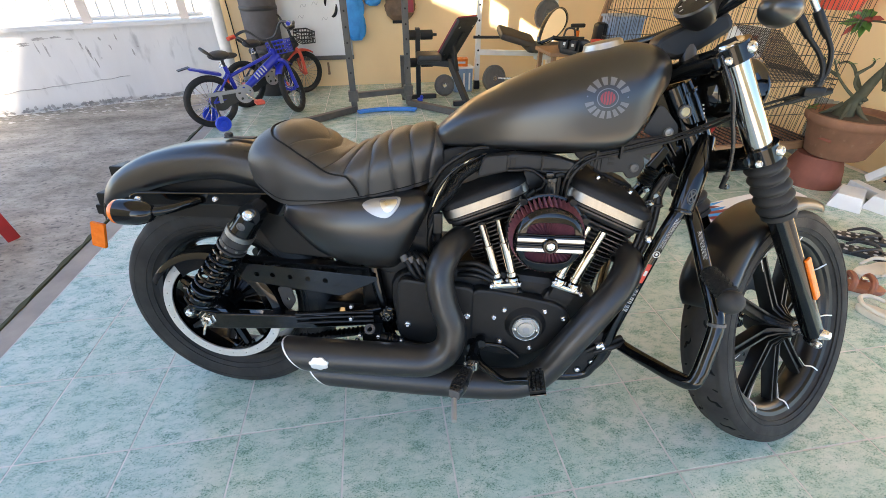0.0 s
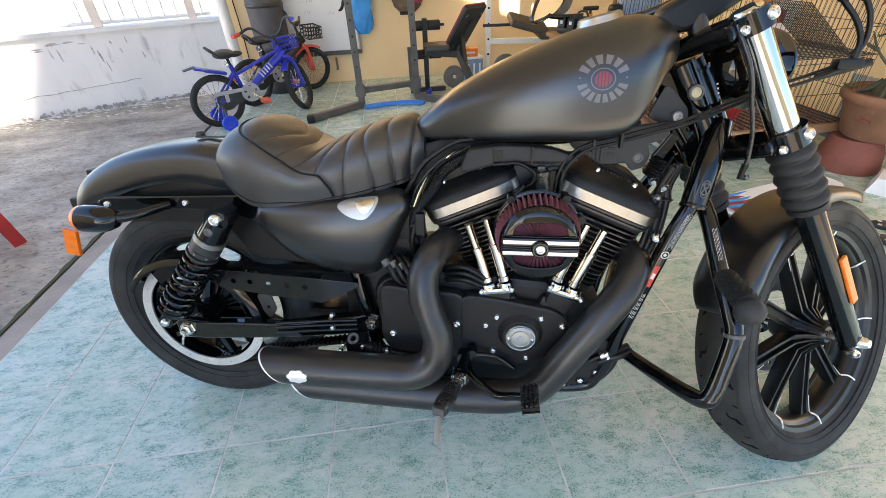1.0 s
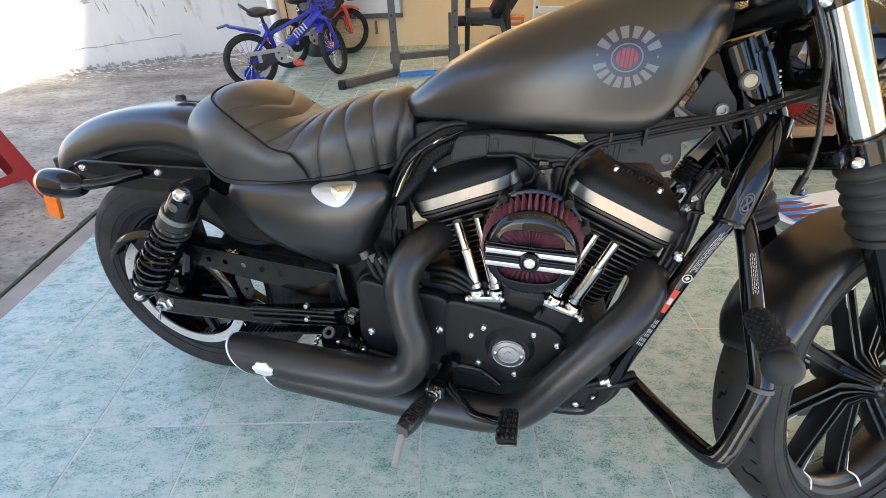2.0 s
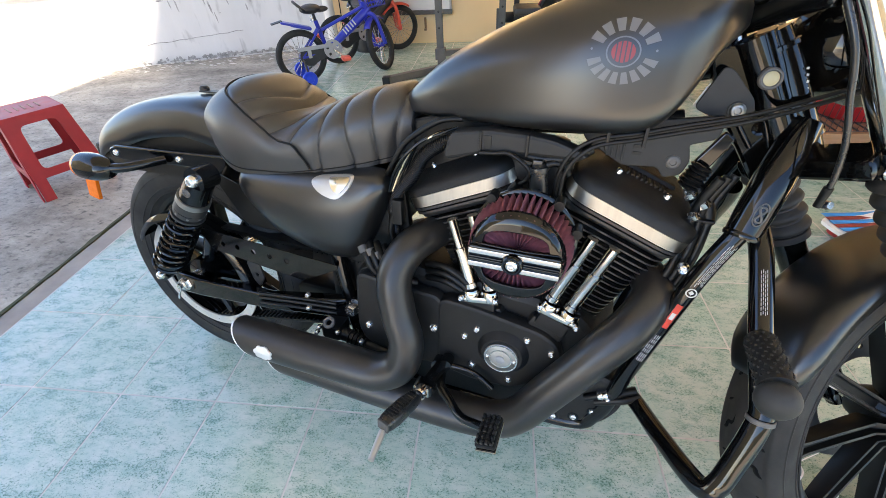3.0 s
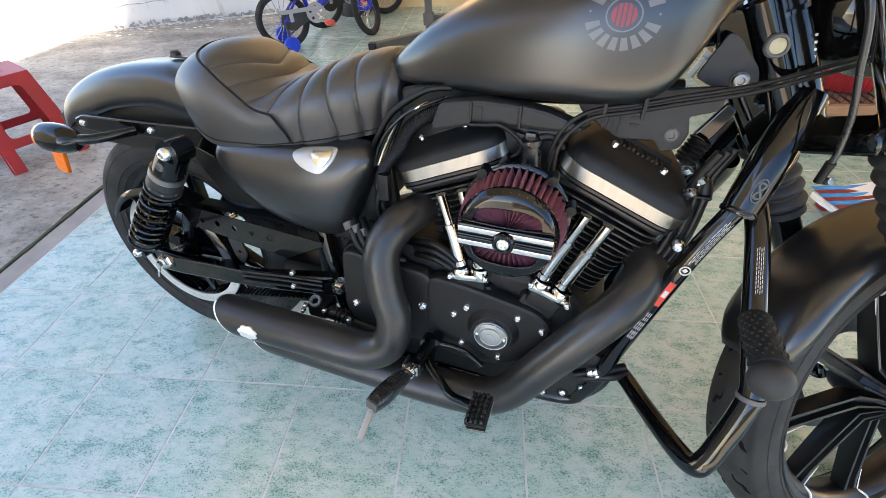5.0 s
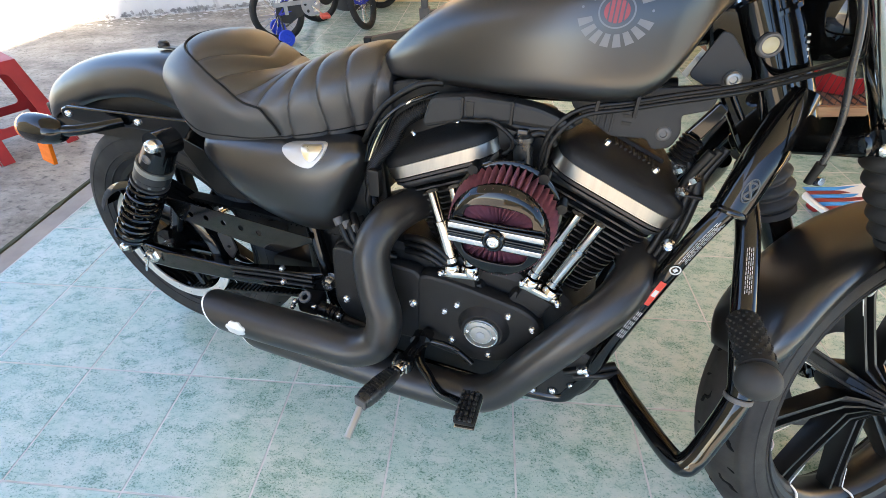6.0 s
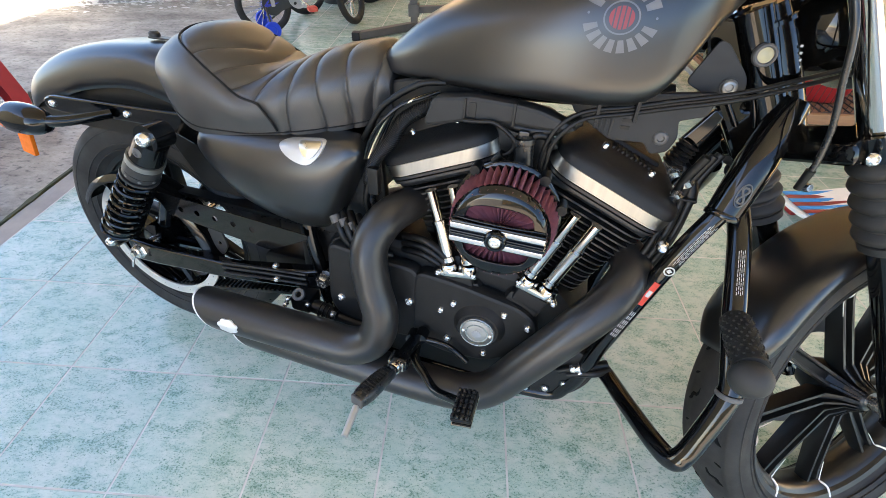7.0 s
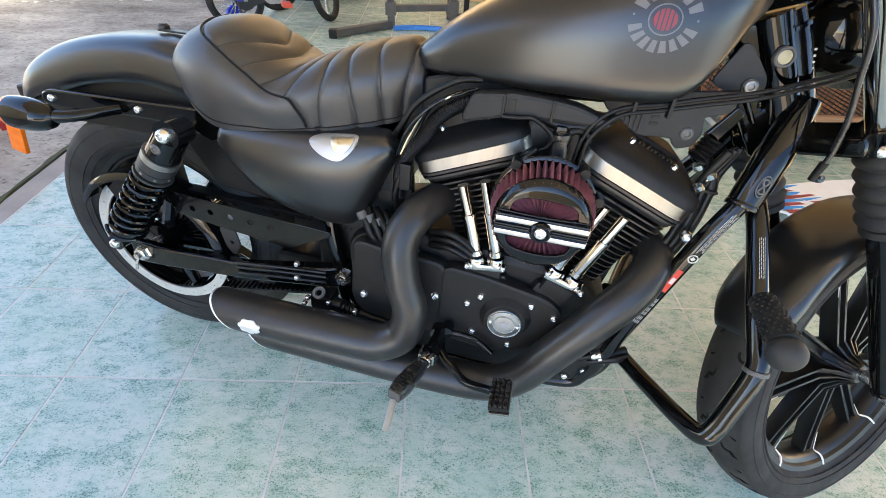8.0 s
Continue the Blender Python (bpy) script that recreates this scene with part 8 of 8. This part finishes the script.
# ---------------------------------------------------------------- cage corner
cage = thing("wire_cage", "tall black wire pet cage on a low grey stand", "cage", m=pose(2.95, 1.88, 0, 0, 0, 0))
CX, CY, Z0, Z1 = 0.52, 0.47, 0.22, 1.05


def wire_panel(p, u, v, nu, nv, name, r=0.0016):
    s = Shape()
    p, u, v = Vector(p), Vector(u), Vector(v)
    for i in range(nu + 1):
        s.rod(p + u * (i / nu), p + u * (i / nu) + v, r, None, 5)
    for j in range(nv + 1):
        s.rod(p + v * (j / nv), p + v * (j / nv) + u, r * 1.3, None, 5)
    o = s.make(name, BLACKSTEEL, cage)
    o["kind"] = "stuff"
    return o


wire_panel((-CX, -CY, Z0), (2 * CX, 0, 0), (0, 0, Z1 - Z0), 36, 5, "front_panel")
wire_panel((-CX, CY, Z0), (2 * CX, 0, 0), (0, 0, Z1 - Z0), 36, 5, "back_panel")
wire_panel((-CX, -CY, Z0), (0, 2 * CY, 0), (0, 0, Z1 - Z0), 28, 5, "side_panel")
wire_panel((CX, -CY, Z0), (0, 2 * CY, 0), (0, 0, Z1 - Z0), 28, 5, "side_panel")
wire_panel((-CX, -CY, Z0 + 0.36), (2 * CX, 0, 0), (0, 2 * CY * 0.55, 0.0), 40, 14, "wire_shelf", 0.0018)
wire_panel((0.05, -CY + 0.05, Z0 + 0.62), (0.36, 0, -0.26), (0, 0.34, 0), 14, 22, "wire_ramp", 0.0018)
tray = Shape().box((0, 0, Z0 - 0.012), (2 * CX + 0.06, 2 * CY + 0.04, 0.024), 0.004).make("tray", TERRACOTTA, cage, "worn brown tray with a grid")
for i in range(24):
    Shape().box((-CX + 0.045 * i, 0, Z0 + 0.003), (0.005, 2 * CY, 0.006), 0.001).make("tray_slat", BLACKSTEEL, cage)
Shape().box((0, -CY - 0.022, Z0 - 0.022), (2 * CX + 0.08, 0.022, 0.05), 0.004).make("tray_edge", WOOD, cage, "dark wooden edge")
for sx in (-1, 1):
    for sy in (-1, 1):
        square_tube((sx * (CX - 0.03), sy * (CY - 0.03), Z0 - 0.03), (sx * (CX + 0.03), sy * (CY + 0.02), 0.0), 0.04, GALV, "stand_leg", cage, "grey sheet leg")
    square_tube((sx * CX, -CY, 0.12), (sx * CX, CY, 0.12), 0.03, GALV, "stand_rail", cage)
bs = thing("basin", "round red plastic basin standing in the cage", "basin", m=pose(2.77, 1.625, 0.226))
Shape().turn([(0.0, 0.0), (0.12, 0.0), (0.13, 0.008), (0.175, 0.125), (0.190, 0.130), (0.190, 0.136), (0.170, 0.134), (0.125, 0.014), (0.0, 0.010)], (0, 0, 0), (0, 0, 1), 40).make("bowl", REDPLASTIC, bs)
Shape().ball((0.03, 0.0, 0.06), 0.10, 12, (1, 0.9, 0.9)).make("contents", BAG, bs, "dark cloth in the basin")

# shelf of odds and ends behind the tank
sh_ = thing("side_table", "low wooden side table crowded with bags and tools", "table", m=pose(2.55, 2.75, 0))
Shape().box((0, 0, 0.56), (0.80, 0.36, 0.03), 0.006).make("tabletop", WOOD, sh_)
for sx in (-1, 1):
    for sy in (-1, 1):
        square_tube((sx * 0.36, sy * 0.15, 0.545), (sx * 0.36, sy * 0.15, 0), 0.035, WOOD, "leg", sh_)
hp_ = thing("handbag", "black quilted handbag on the side table", "bag", m=pose(2.33, 2.68, 0.575))
Shape().box((0, 0, 0.05), (0.16, 0.09, 0.10), 0.03).make("pouch", VINYL, hp_)
Shape().tube([(-0.05, 0, 0.09), (-0.03, 0, 0.15), (0.03, 0, 0.15), (0.05, 0, 0.09)], 0.008, 8).make("handle", VINYL, hp_)
pl_ = thing("hand_pump", "small black and yellow hand pump on the side table", "pump", m=pose(2.42, 2.75, 0.575))
Shape().rod((0, 0, 0), (0, 0, 0.13), 0.018).make("barrel", AMBER, pl_)
Shape().box((0, 0, 0.165), (0.12, 0.03, 0.03), 0.01).rod((0, 0, 0.12), (0, 0, 0.16), 0.01).make("handle", CABLE, pl_)
of_ = thing("orange_pot", "small orange plastic tub on the side table", "tub", m=pose(2.57, 2.66, 0.575))
Shape().turn([(0.0, 0), (0.05, 0), (0.06, 0.07), (0.056, 0.07), (0.0, 0.02)], (0, 0, 0), (0, 0, 1), 24).make("tub_wall", REDPAINT, of_)
bx_ = thing("storage_box", "blue plastic storage box on the side table", "box", m=pose(2.80, 2.76, 0.575))
Shape().box((0, 0, 0.11), (0.24, 0.24, 0.22), 0.012).make("tub", BLUEBIN, bx_)
Shape().box((0, 0, 0.225), (0.26, 0.26, 0.02), 0.006).make("lid", BLUEBIN, bx_)
sk = thing("backpack", "black folded bag on the side table", "bag", m=pose(2.64, 2.80, 0.575))
Shape().box((0, 0, 0.09), (0.10, 0.10, 0.18), 0.03).make("bag_body", PLASTIC, sk)
ws = thing("wooden_plank", "brown wooden plank leaning on the side wall", "plank", m=pose(2.58, 3.05, 0.0, 0, 14, 0))
Shape().box((0, 0, 0.65), (0.05, 0.03, 1.30), 0.004).make("board", WOOD, ws)
pn = thing("leafy_plant", "small grey-green leafy plant hanging on the cage", "plant", m=pose(3.02, 1.62, 1.055))
for i in range(90):
    a, e, r = rng.random() * 6.283, rng.random() * 1.4 - 0.2, 0.03 + 0.10 * rng.random()
    c = Vector((r * math.cos(a), r * math.sin(a), 0.05 + 0.10 * e))
    m_ = Matrix.Translation(c) @ pose(0, 0, 0, rng.random() * 180, rng.random() * 180, rng.random() * 360)
    Shape().add([(-0.018, 0, 0), (0, 0.007, 0.002), (0.018, 0, 0), (0, -0.007, 0.002)], [(0, 1, 2, 3)], m_).make("leaf", LEAF, pn, smooth=0)
Shape().turn([(0, 0), (0.05, 0), (0.06, 0.06), (0, 0.06)], (0, 0, 0), (0, 0, 1), 16).make("pot", PLASTIC, pn)
gs = thing("plastic_sheet", "grey corrugated sheet leaning beside the cage", "sheet", m=pose(3.72, 1.55, 0, 0, -6, 0))
sv_, sf_ = [], []
for i in range(25):
    for z in (0.0, 0.42):
        sv_.append((0.012 * math.sin(i * 1.6), -0.12 + 0.24 * i / 24, z))
for i in range(24):
    sf_.append((2 * i, 2 * i + 2, 2 * i + 3, 2 * i + 1))
o_ = finish("sheet", sv_, sf_, GALV, gs, smooth=60)
o_.modifiers.new("thick", "SOLIDIFY").thickness = 0.004
wt = thing("parcel", "white plastic parcel with a red print in the cage", "parcel", m=pose(3.30, 2.0, 0.60, 0, 0, 10))
Shape().box((0, 0, 0.10), (0.22, 0.16, 0.20), 0.03).make("wrap", WHITEPLASTIC, wt)
Shape().box((-0.05, -0.082, 0.12), (0.07, 0.003, 0.07), 0).make("print", EMBLEM_RED, wt)
Shape().box((0, 0, -0.012), (0.24, 0.18, 0.022), 0.004).make("shelf_mat", GREYPAINT, wt)

# terracotta pot with a desert rose on an upturned red pot
pot = thing("planter", "large terracotta pot on an upturned red clay pot", "plant pot", m=pose(3.50, 1.25, 0))
Shape().turn([(0.0, 0.0), (0.158, 0.0), (0.162, 0.02), (0.145, 0.10), (0.115, 0.178), (0.0, 0.182)], (-0.05, 0.03, 0), (0, 0, 1), 40).make("base_pot", TERRARED, pot, "upturned red clay pot")
Shape().turn([(0.0, 0.182), (0.135, 0.182), (0.152, 0.195), (0.195, 0.36), (0.205, 0.37), (0.222, 0.385), (0.226, 0.41), (0.220, 0.425), (0.195, 0.425), (0.188, 0.40), (0.0, 0.39)], (0, 0, 0), (0, 0, 1), 48).make("pot_wall", TERRACOTTA, pot)
Shape().turn([(0.188, 0.395), (0.10, 0.405), (0.0, 0.41)], (0, 0, 0), (0, 0, 1), 32).make("soil", SOIL, pot)
Shape().box((-0.176, -0.05, 0.30), (0.004, 0.08, 0.014), 0, m=None).make("stamp", TERRARED, pot, "faint stamped lettering bar")
ds = thing("desert_rose", "desert rose with thick bare stems in the terracotta pot", "plant", m=pose(3.50, 1.25, 0.41))
Shape().tube([(-0.02, 0.045, -0.03), (-0.01, 0.040, 0.03), (0.0, 0.022, 0.10), (0.0, -0.005, 0.19), (0.0, -0.035, 0.27)], [0.060, 0.045, 0.031, 0.024, 0.015], 18, 6).make("trunk", BARK, ds)
for k in range(5):
    a = 1.1 + 1.3 * k
    Shape().tube([(-0.01 + 0.03 * math.cos(a), 0.04 + 0.03 * math.sin(a), 0.06), (-0.01 + 0.075 * math.cos(a), 0.04 + 0.075 * math.sin(a), 0.015), (-0.01 + 0.12 * math.cos(a), 0.04 + 0.12 * math.sin(a), -0.012)], [0.016, 0.012, 0.006], 10, 4).make("root", BARK, ds, "swollen root")
BR = [[(0.0, -0.02, 0.22), (0.0, -0.07, 0.33), (0.0, -0.03, 0.43), (0.0, 0.08, 0.472), (0.0, 0.20, 0.470)], [(0.0, 0.02, 0.12), (0.0, 0.09, 0.20), (0.0, 0.14, 0.25), (0.0, 0.19, 0.262), (0.0, 0.225, 0.245)], [(0.0, -0.01, 0.07), (-0.04, 0.07, 0.13), (-0.08, 0.13, 0.20), (-0.10, 0.17, 0.27)], [(0.01, -0.02, 0.09), (-0.03, 0.05, 0.16), (-0.05, 0.06, 0.22), (-0.08, 0.09, 0.27)], [(0.03, -0.06, 0.16), (0.0, -0.09, 0.24), (0.02, -0.13, 0.38)], [(0.03, -0.06, 0.17), (-0.01, -0.04, 0.26), (-0.03, -0.05, 0.36), (-0.02, -0.07, 0.46)],
      [(-0.08, 0.13, 0.20), (-0.10, 0.20, 0.23), (-0.10, 0.24, 0.28)], [(0.03, -0.06, 0.16), (0.05, -0.14, 0.22), (0.05, -0.22, 0.30)], [(-0.05, 0.06, 0.22), (-0.03, 0.02, 0.27), (-0.05, 0.0, 0.30)], [(0.02, -0.07, 0.20), (0.0, -0.12, 0.24), (-0.02, -0.18, 0.25)]]
tips = []
for bpts in BR:
    Shape().tube(bpts, [0.011, 0.0075, 0.0058, 0.0045], 10).make("branch", BARK, ds)
    tips.append(bpts[-1])


def leaf_tuft(c, n, size, mat, parent, red=False, heart=(0, 0, 1)):
    """A rosette of leaves round the direction of its heart."""
    h_ = Vector(heart).normalized()
    turn_ = h_.to_track_quat("Z", "Y").to_matrix()
    for i in range(n):
        a, e = 2 * math.pi * i / n + 0.3, radians(15 + 45 * rng.random())
        d = turn_ @ Vector((math.cos(a) * math.cos(e), math.sin(a) * math.cos(e), math.sin(e)))
        sd_ = d.cross(h_).normalized()
        v = []
        for t, w in ((0, 0.10), (0.35, 0.28), (0.7, 0.30), (1.0, 0.04)):
            p = Vector(c) + d * (size * t) - Vector((0, 0, size * 0.35 * t * t))
            v += [p - sd_ * (size * w * 0.5), p + Vector((0, 0, -0.002)), p + sd_ * (size * w * 0.5)]
        f = []
        for k in range(3):
            f += [(3 * k, 3 * k + 1, 3 * k + 4, 3 * k + 3), (3 * k + 1, 3 * k + 2, 3 * k + 5, 3 * k + 4)]
        finish("leaf", v, f, LEAFRED if (red and i % 4 == 0) else mat, parent, smooth=60)


leaf_tuft(tips[0], 13, 0.105, LEAF, ds, True, (-0.75, -0.35, 0.55))
leaf_tuft((-0.02, 0.20, 0.478), 9, 0.08, LEAF, ds, True, (-0.6, -0.5, 0.6))
leaf_tuft((-0.14, 0.14, 0.02), 7, 0.05, LEAF, ds)
for k in (1, 2, 3, 6, 8, 9):
    leaf_tuft(tips[k], 3, 0.03, LEAF, ds)
hp2 = thing("hanging_pot", "orange plastic pot hanging on the side wall", "plant pot", m=pose(3.80, 1.90, 0.90))
Shape().turn([(0.0, 0.0), (0.11, 0.0), (0.14, 0.16), (0.155, 0.165), (0.155, 0.19), (0.13, 0.19), (0.0, 0.17)], (0, 0, 0), (0, 0, 1), 36).make("pot_wall", REDPAINT, hp2)
Shape().tube([(0.13, 0, 0.18), (0.15, 0, 0.5)], 0.003, 5).make("hanger", STEEL, hp2)

# white frame and blocks by the planter
wf = thing("folded_frame", "white folding frame leaning beside the planter", "frame", m=pose(3.58, 0.95, 0.0))
square_tube((0.04, 0.13, 0.09), (0.02, -0.20, 0.48), 0.045, WHITEPLASTIC, "side_bar", wf)
square_tube((0.0, 0.17, 0.04), (-0.04, -0.30, 0.04), 0.055, WHITEPLASTIC, "bottom_bar", wf)
Shape().add([(0.05, 0.06, 0.10), (0.03, -0.30, 0.10), (0.03, -0.30, 0.50), (0.05, -0.20, 0.45), (0.07, 0.06, 0.10), (0.05, -0.30, 0.10), (0.05, -0.30, 0.50), (0.07, -0.20, 0.45)], [(0, 1, 2, 3), (7, 6, 5, 4), (0, 4, 5, 1), (1, 5, 6, 2), (2, 6, 7, 3), (3, 7, 4, 0)]).make("dark_panel", PLASTIC, wf, "dark inner panel")
for x, y, a in ((3.40, 0.97, 35), (3.56, 0.88, 20)):
    b_ = thing("foam_block", "white foam block lying on the tiles", "block", "foam blocks", pose(x, y, 0, 0, 0, a))
    bw = Shape().add([(-0.11, -0.075, 0), (0.11, -0.075, 0), (0.11, 0.075, 0), (-0.11, 0.075, 0), (-0.085, -0.055, 0.075), (0.085, -0.055, 0.075), (0.085, 0.055, 0.075), (-0.085, 0.055, 0.075)],
                     [(0, 3, 2, 1), (4, 5, 6, 7), (0, 1, 5, 4), (1, 2, 6, 5), (2, 3, 7, 6), (3, 0, 4, 7)])
    bw.make("block", WHITEPLASTIC, b_, smooth=0)


# ---------------------------------------------------------------- footwear
def sole_outline(L, W):
    pts = []
    for i in range(28):
        a = 2 * math.pi * i / 28
        x = L / 2 * math.cos(a)
        w = W / 2 * (0.92 + 0.16 * math.cos(a) - 0.16 * math.exp(-((x / L + 0.05) / 0.16) ** 2))
        pts.append((x, w * math.copysign(abs(math.sin(a)) ** 0.75, math.sin(a))))
    return pts


def shoe_sole(L, W, h, mat, parent):
    o = sole_outline(L, W)
    n = len(o)
    v = [(x, y, z) for z, k in ((0.0, 0.97), (0.004, 1.0), (h - 0.003, 1.0), (h, 0.965)) for x, y in ((a * k, b * k) for a, b in o)]
    f = [(i * n + j, i * n + (j + 1) % n, (i + 1) * n + (j + 1) % n, (i + 1) * n + j) for i in range(3) for j in range(n)] + [tuple(range(n)), tuple(3 * n + j for j in range(n))]
    return finish("sole", v, f, mat, parent, smooth=40)


def flip_flop(label, m, sole, strap, dots):
    s = thing("flip_flop", label, "flip-flop", "footwear", m)
    so_ = shoe_sole(0.25, 0.095, 0.020, sole, s)
    for sy in (-1, 1):
        Shape().tube([(0.075, 0, 0.018), (0.06, sy * 0.012, 0.045), (0.01, sy * 0.040, 0.048), (-0.045, sy * 0.047, 0.018)], [0.005, 0.007, 0.008, 0.006], 8).make("strap", strap, s)
    if dots:
        for k in range(12):
            x, y = -0.095 + 0.037 * (k // 2) + 0.01 * (k % 2), -0.020 + 0.038 * (k % 2)
            Shape().turn([(0.0085, 0), (0.0085, 0.0012), (0, 0.0014)], (x, y, 0.0200), (0, 0, 1), 12).make("dot", DECAL_WHITE, so_, "white dot")
    return s


flip_flop("black flip-flop with white dots on the tiles", pose(2.98, 0.52, 0, 0, 0, -38), VINYL, VINYL, True)
flip_flop("black flip-flop with white dots on the tiles", pose(3.10, 0.62, 0, 0, 0, -32), VINYL, VINYL, True)
flip_flop("cream flip-flop on the tiles", pose(2.92, 0.38, 0, 0, 0, 2), CREAM, CREAM, False)
flip_flop("cream flip-flop on the tiles", pose(3.06, 0.27, 0, 0, 0, 12), CREAM, CREAM, False)
sn = thing("sandal", "brown leather sandal on the tiles", "sandal", "footwear", pose(2.70, 0.31, 0, 0, 0, -30))
shoe_sole(0.235, 0.085, 0.022, BROWNLEATHER, sn)
for x0 in (0.055, -0.01):
    Shape().tube([(x0, -0.040, 0.015), (x0, -0.028, 0.055), (x0, 0.028, 0.055), (x0, 0.040, 0.015)], 0.012, 8).make("strap", BROWNLEATHER, sn)
Shape().box((0.02, -0.02, 0.066), (0.022, 0.018, 0.006), 0.002).make("buckle", STEEL, sn, "small metal buckle")
Shape().tube([(-0.08, -0.038, 0.02), (-0.105, -0.03, 0.06), (-0.118, 0, 0.065), (-0.105, 0.03, 0.06), (-0.08, 0.038, 0.02)], 0.011, 8).make("heel_strap", BROWNLEATHER, sn)
cg_ = thing("clog", "cream foam clog on the tiles", "clog", "footwear", pose(2.66, 0.08, 0, 0, 0, -62))
shoe_sole(0.26, 0.10, 0.024, CREAM, cg_)
v, f = [], []
for i in range(13):
    t = i / 12
    x = 0.128 - 0.135 * t
    w = 0.050 * math.sin(math.pi * min(0.5, 0.08 + 0.48 * t)) ** 0.6
    for j in range(13):
        a = math.pi * j / 12
        v.append((x, -w * math.cos(a), 0.020 + (0.030 + 0.028 * t) * math.sin(a) ** 0.8))
for i in range(12):
    for j in range(12):
        f.append((i * 13 + j, i * 13 + j + 1, (i + 1) * 13 + j + 1, (i + 1) * 13 + j))
o_ = finish("upper", v, f, CREAM, cg_, smooth=60)
o_.modifiers.new("thick", "SOLIDIFY").thickness = 0.005
Shape().tube([(0.0, -0.05, 0.04), (-0.10, -0.048, 0.05), (-0.132, 0, 0.052), (-0.10, 0.048, 0.05), (0.0, 0.05, 0.04)], 0.008, 8).make("rim", CREAM, cg_)

# skateboard deck with flames behind the front wheel
skb = thing("skateboard", "white skateboard with blue and red flame stripes on tiles", "skateboard", m=pose(2.655, 0.868, 0, 0, 0, 12))
dk = [(0.36 * math.cos(2 * math.pi * i / 40) if abs(math.cos(2 * math.pi * i / 40)) > 0.7 else 0.36 * math.cos(2 * math.pi * i / 40), 0.105 * math.copysign(abs(math.sin(2 * math.pi * i / 40)) ** 0.45, math.sin(2 * math.pi * i / 40))) for i in range(40)]
n = len(dk)
v = [(x, y, z + 0.06 * max(0, abs(x) - 0.24) ** 1.3 * 4) for z in (0.085, 0.097) for x, y in dk]
finish("deck", v, [tuple(range(n)), tuple(range(n, 2 * n))] + [(j, (j + 1) % n, n + (j + 1) % n, n + j) for j in range(n)], WHITEPLASTIC, skb, smooth=30)
for k in range(8):
    yy, tip = -0.084 + 0.024 * k, (0.02, -0.10, 0.06, -0.05, 0.03, -0.12, 0.05, -0.08)[k]
    v = [(-0.335 + 0.5 * abs(yy) ** 1.5, yy - 0.012, 0.112), (-0.24, yy - 0.013, 0.1000), (-0.16, yy - 0.008, 0.0995), (tip, yy + 0.006, 0.0995), (-0.18, yy + 0.011, 0.0995), (-0.24, yy + 0.012, 0.1000), (-0.335 + 0.5 * abs(yy) ** 1.5, yy + 0.012, 0.112)]
    finish("flame_stripe", v, [tuple(range(7))], LIGHTBLUE if k % 2 else EMBLEM_RED, skb, "painted flame stripe", 0)
for x in (-0.22, 0.22):
    Shape().rod((x, -0.07, 0.045), (x, 0.07, 0.045), 0.010).box((x, 0, 0.065), (0.07, 0.05, 0.04), 0.006).make("truck", STEEL, skb)
    for sy in (-1, 1):
        Shape().turn([(0, -0.016), (0.026, -0.016), (0.0275, -0.010), (0.0275, 0.010), (0.026, 0.016), (0, 0.016)], (x, sy * 0.085, 0.0275), (0, 1, 0), 18).make("wheel", REDPLASTIC, skb)

# red plastic stool on the concrete
stl = thing("plastic_stool", "red plastic stool standing on the concrete yard", "stool", m=pose(-1.313, 1.274, -0.012, 0, 0, 59))
HS, ZT = 0.125, 0.42
v = [(-HS, -HS, ZT), (HS, -HS, ZT), (HS, HS, ZT), (-HS, HS, ZT)]
top = Shape().box((0, 0, ZT - 0.006), (2 * HS + 0.02, 2 * HS + 0.02, 0.014), 0.006)
top.make("seat", REDPLASTIC, stl)
# solid brown strips on the seat, coloured as the shade in its slots
for k in range(5):
    Shape().box((-0.06 + 0.03 * k, 0, ZT + 0.002), (0.008, 0.10, 0.003), 0.001).make("seat_slot_shade", BROWNLEATHER, stl)
for q in range(4):
    mq = Matrix.Rotation(radians(90 * q), 4, "Z")
    ring_o = [(-HS - 0.01, ZT), (HS + 0.01, ZT), (0.165, 0.0), (0.118, 0.0), (0.108, 0.115), (-0.108, 0.115), (-0.118, 0.0), (-0.165, 0.0)]
    hole = rounded([(-0.095, 0.155), (0.095, 0.155), (0.078, 0.375), (-0.078, 0.375)], 0.03)
    pv_, pf_ = plate_form(ring_o, [hole], 0.006, 0.0015)
    sh = [(x, y - (HS + 0.008) - (ZT - z) * 0.095, z) for x, y, z in pv_]
    finish("side_panel", sh, pf_, REDPLASTIC, stl, smooth=30, m=mq)
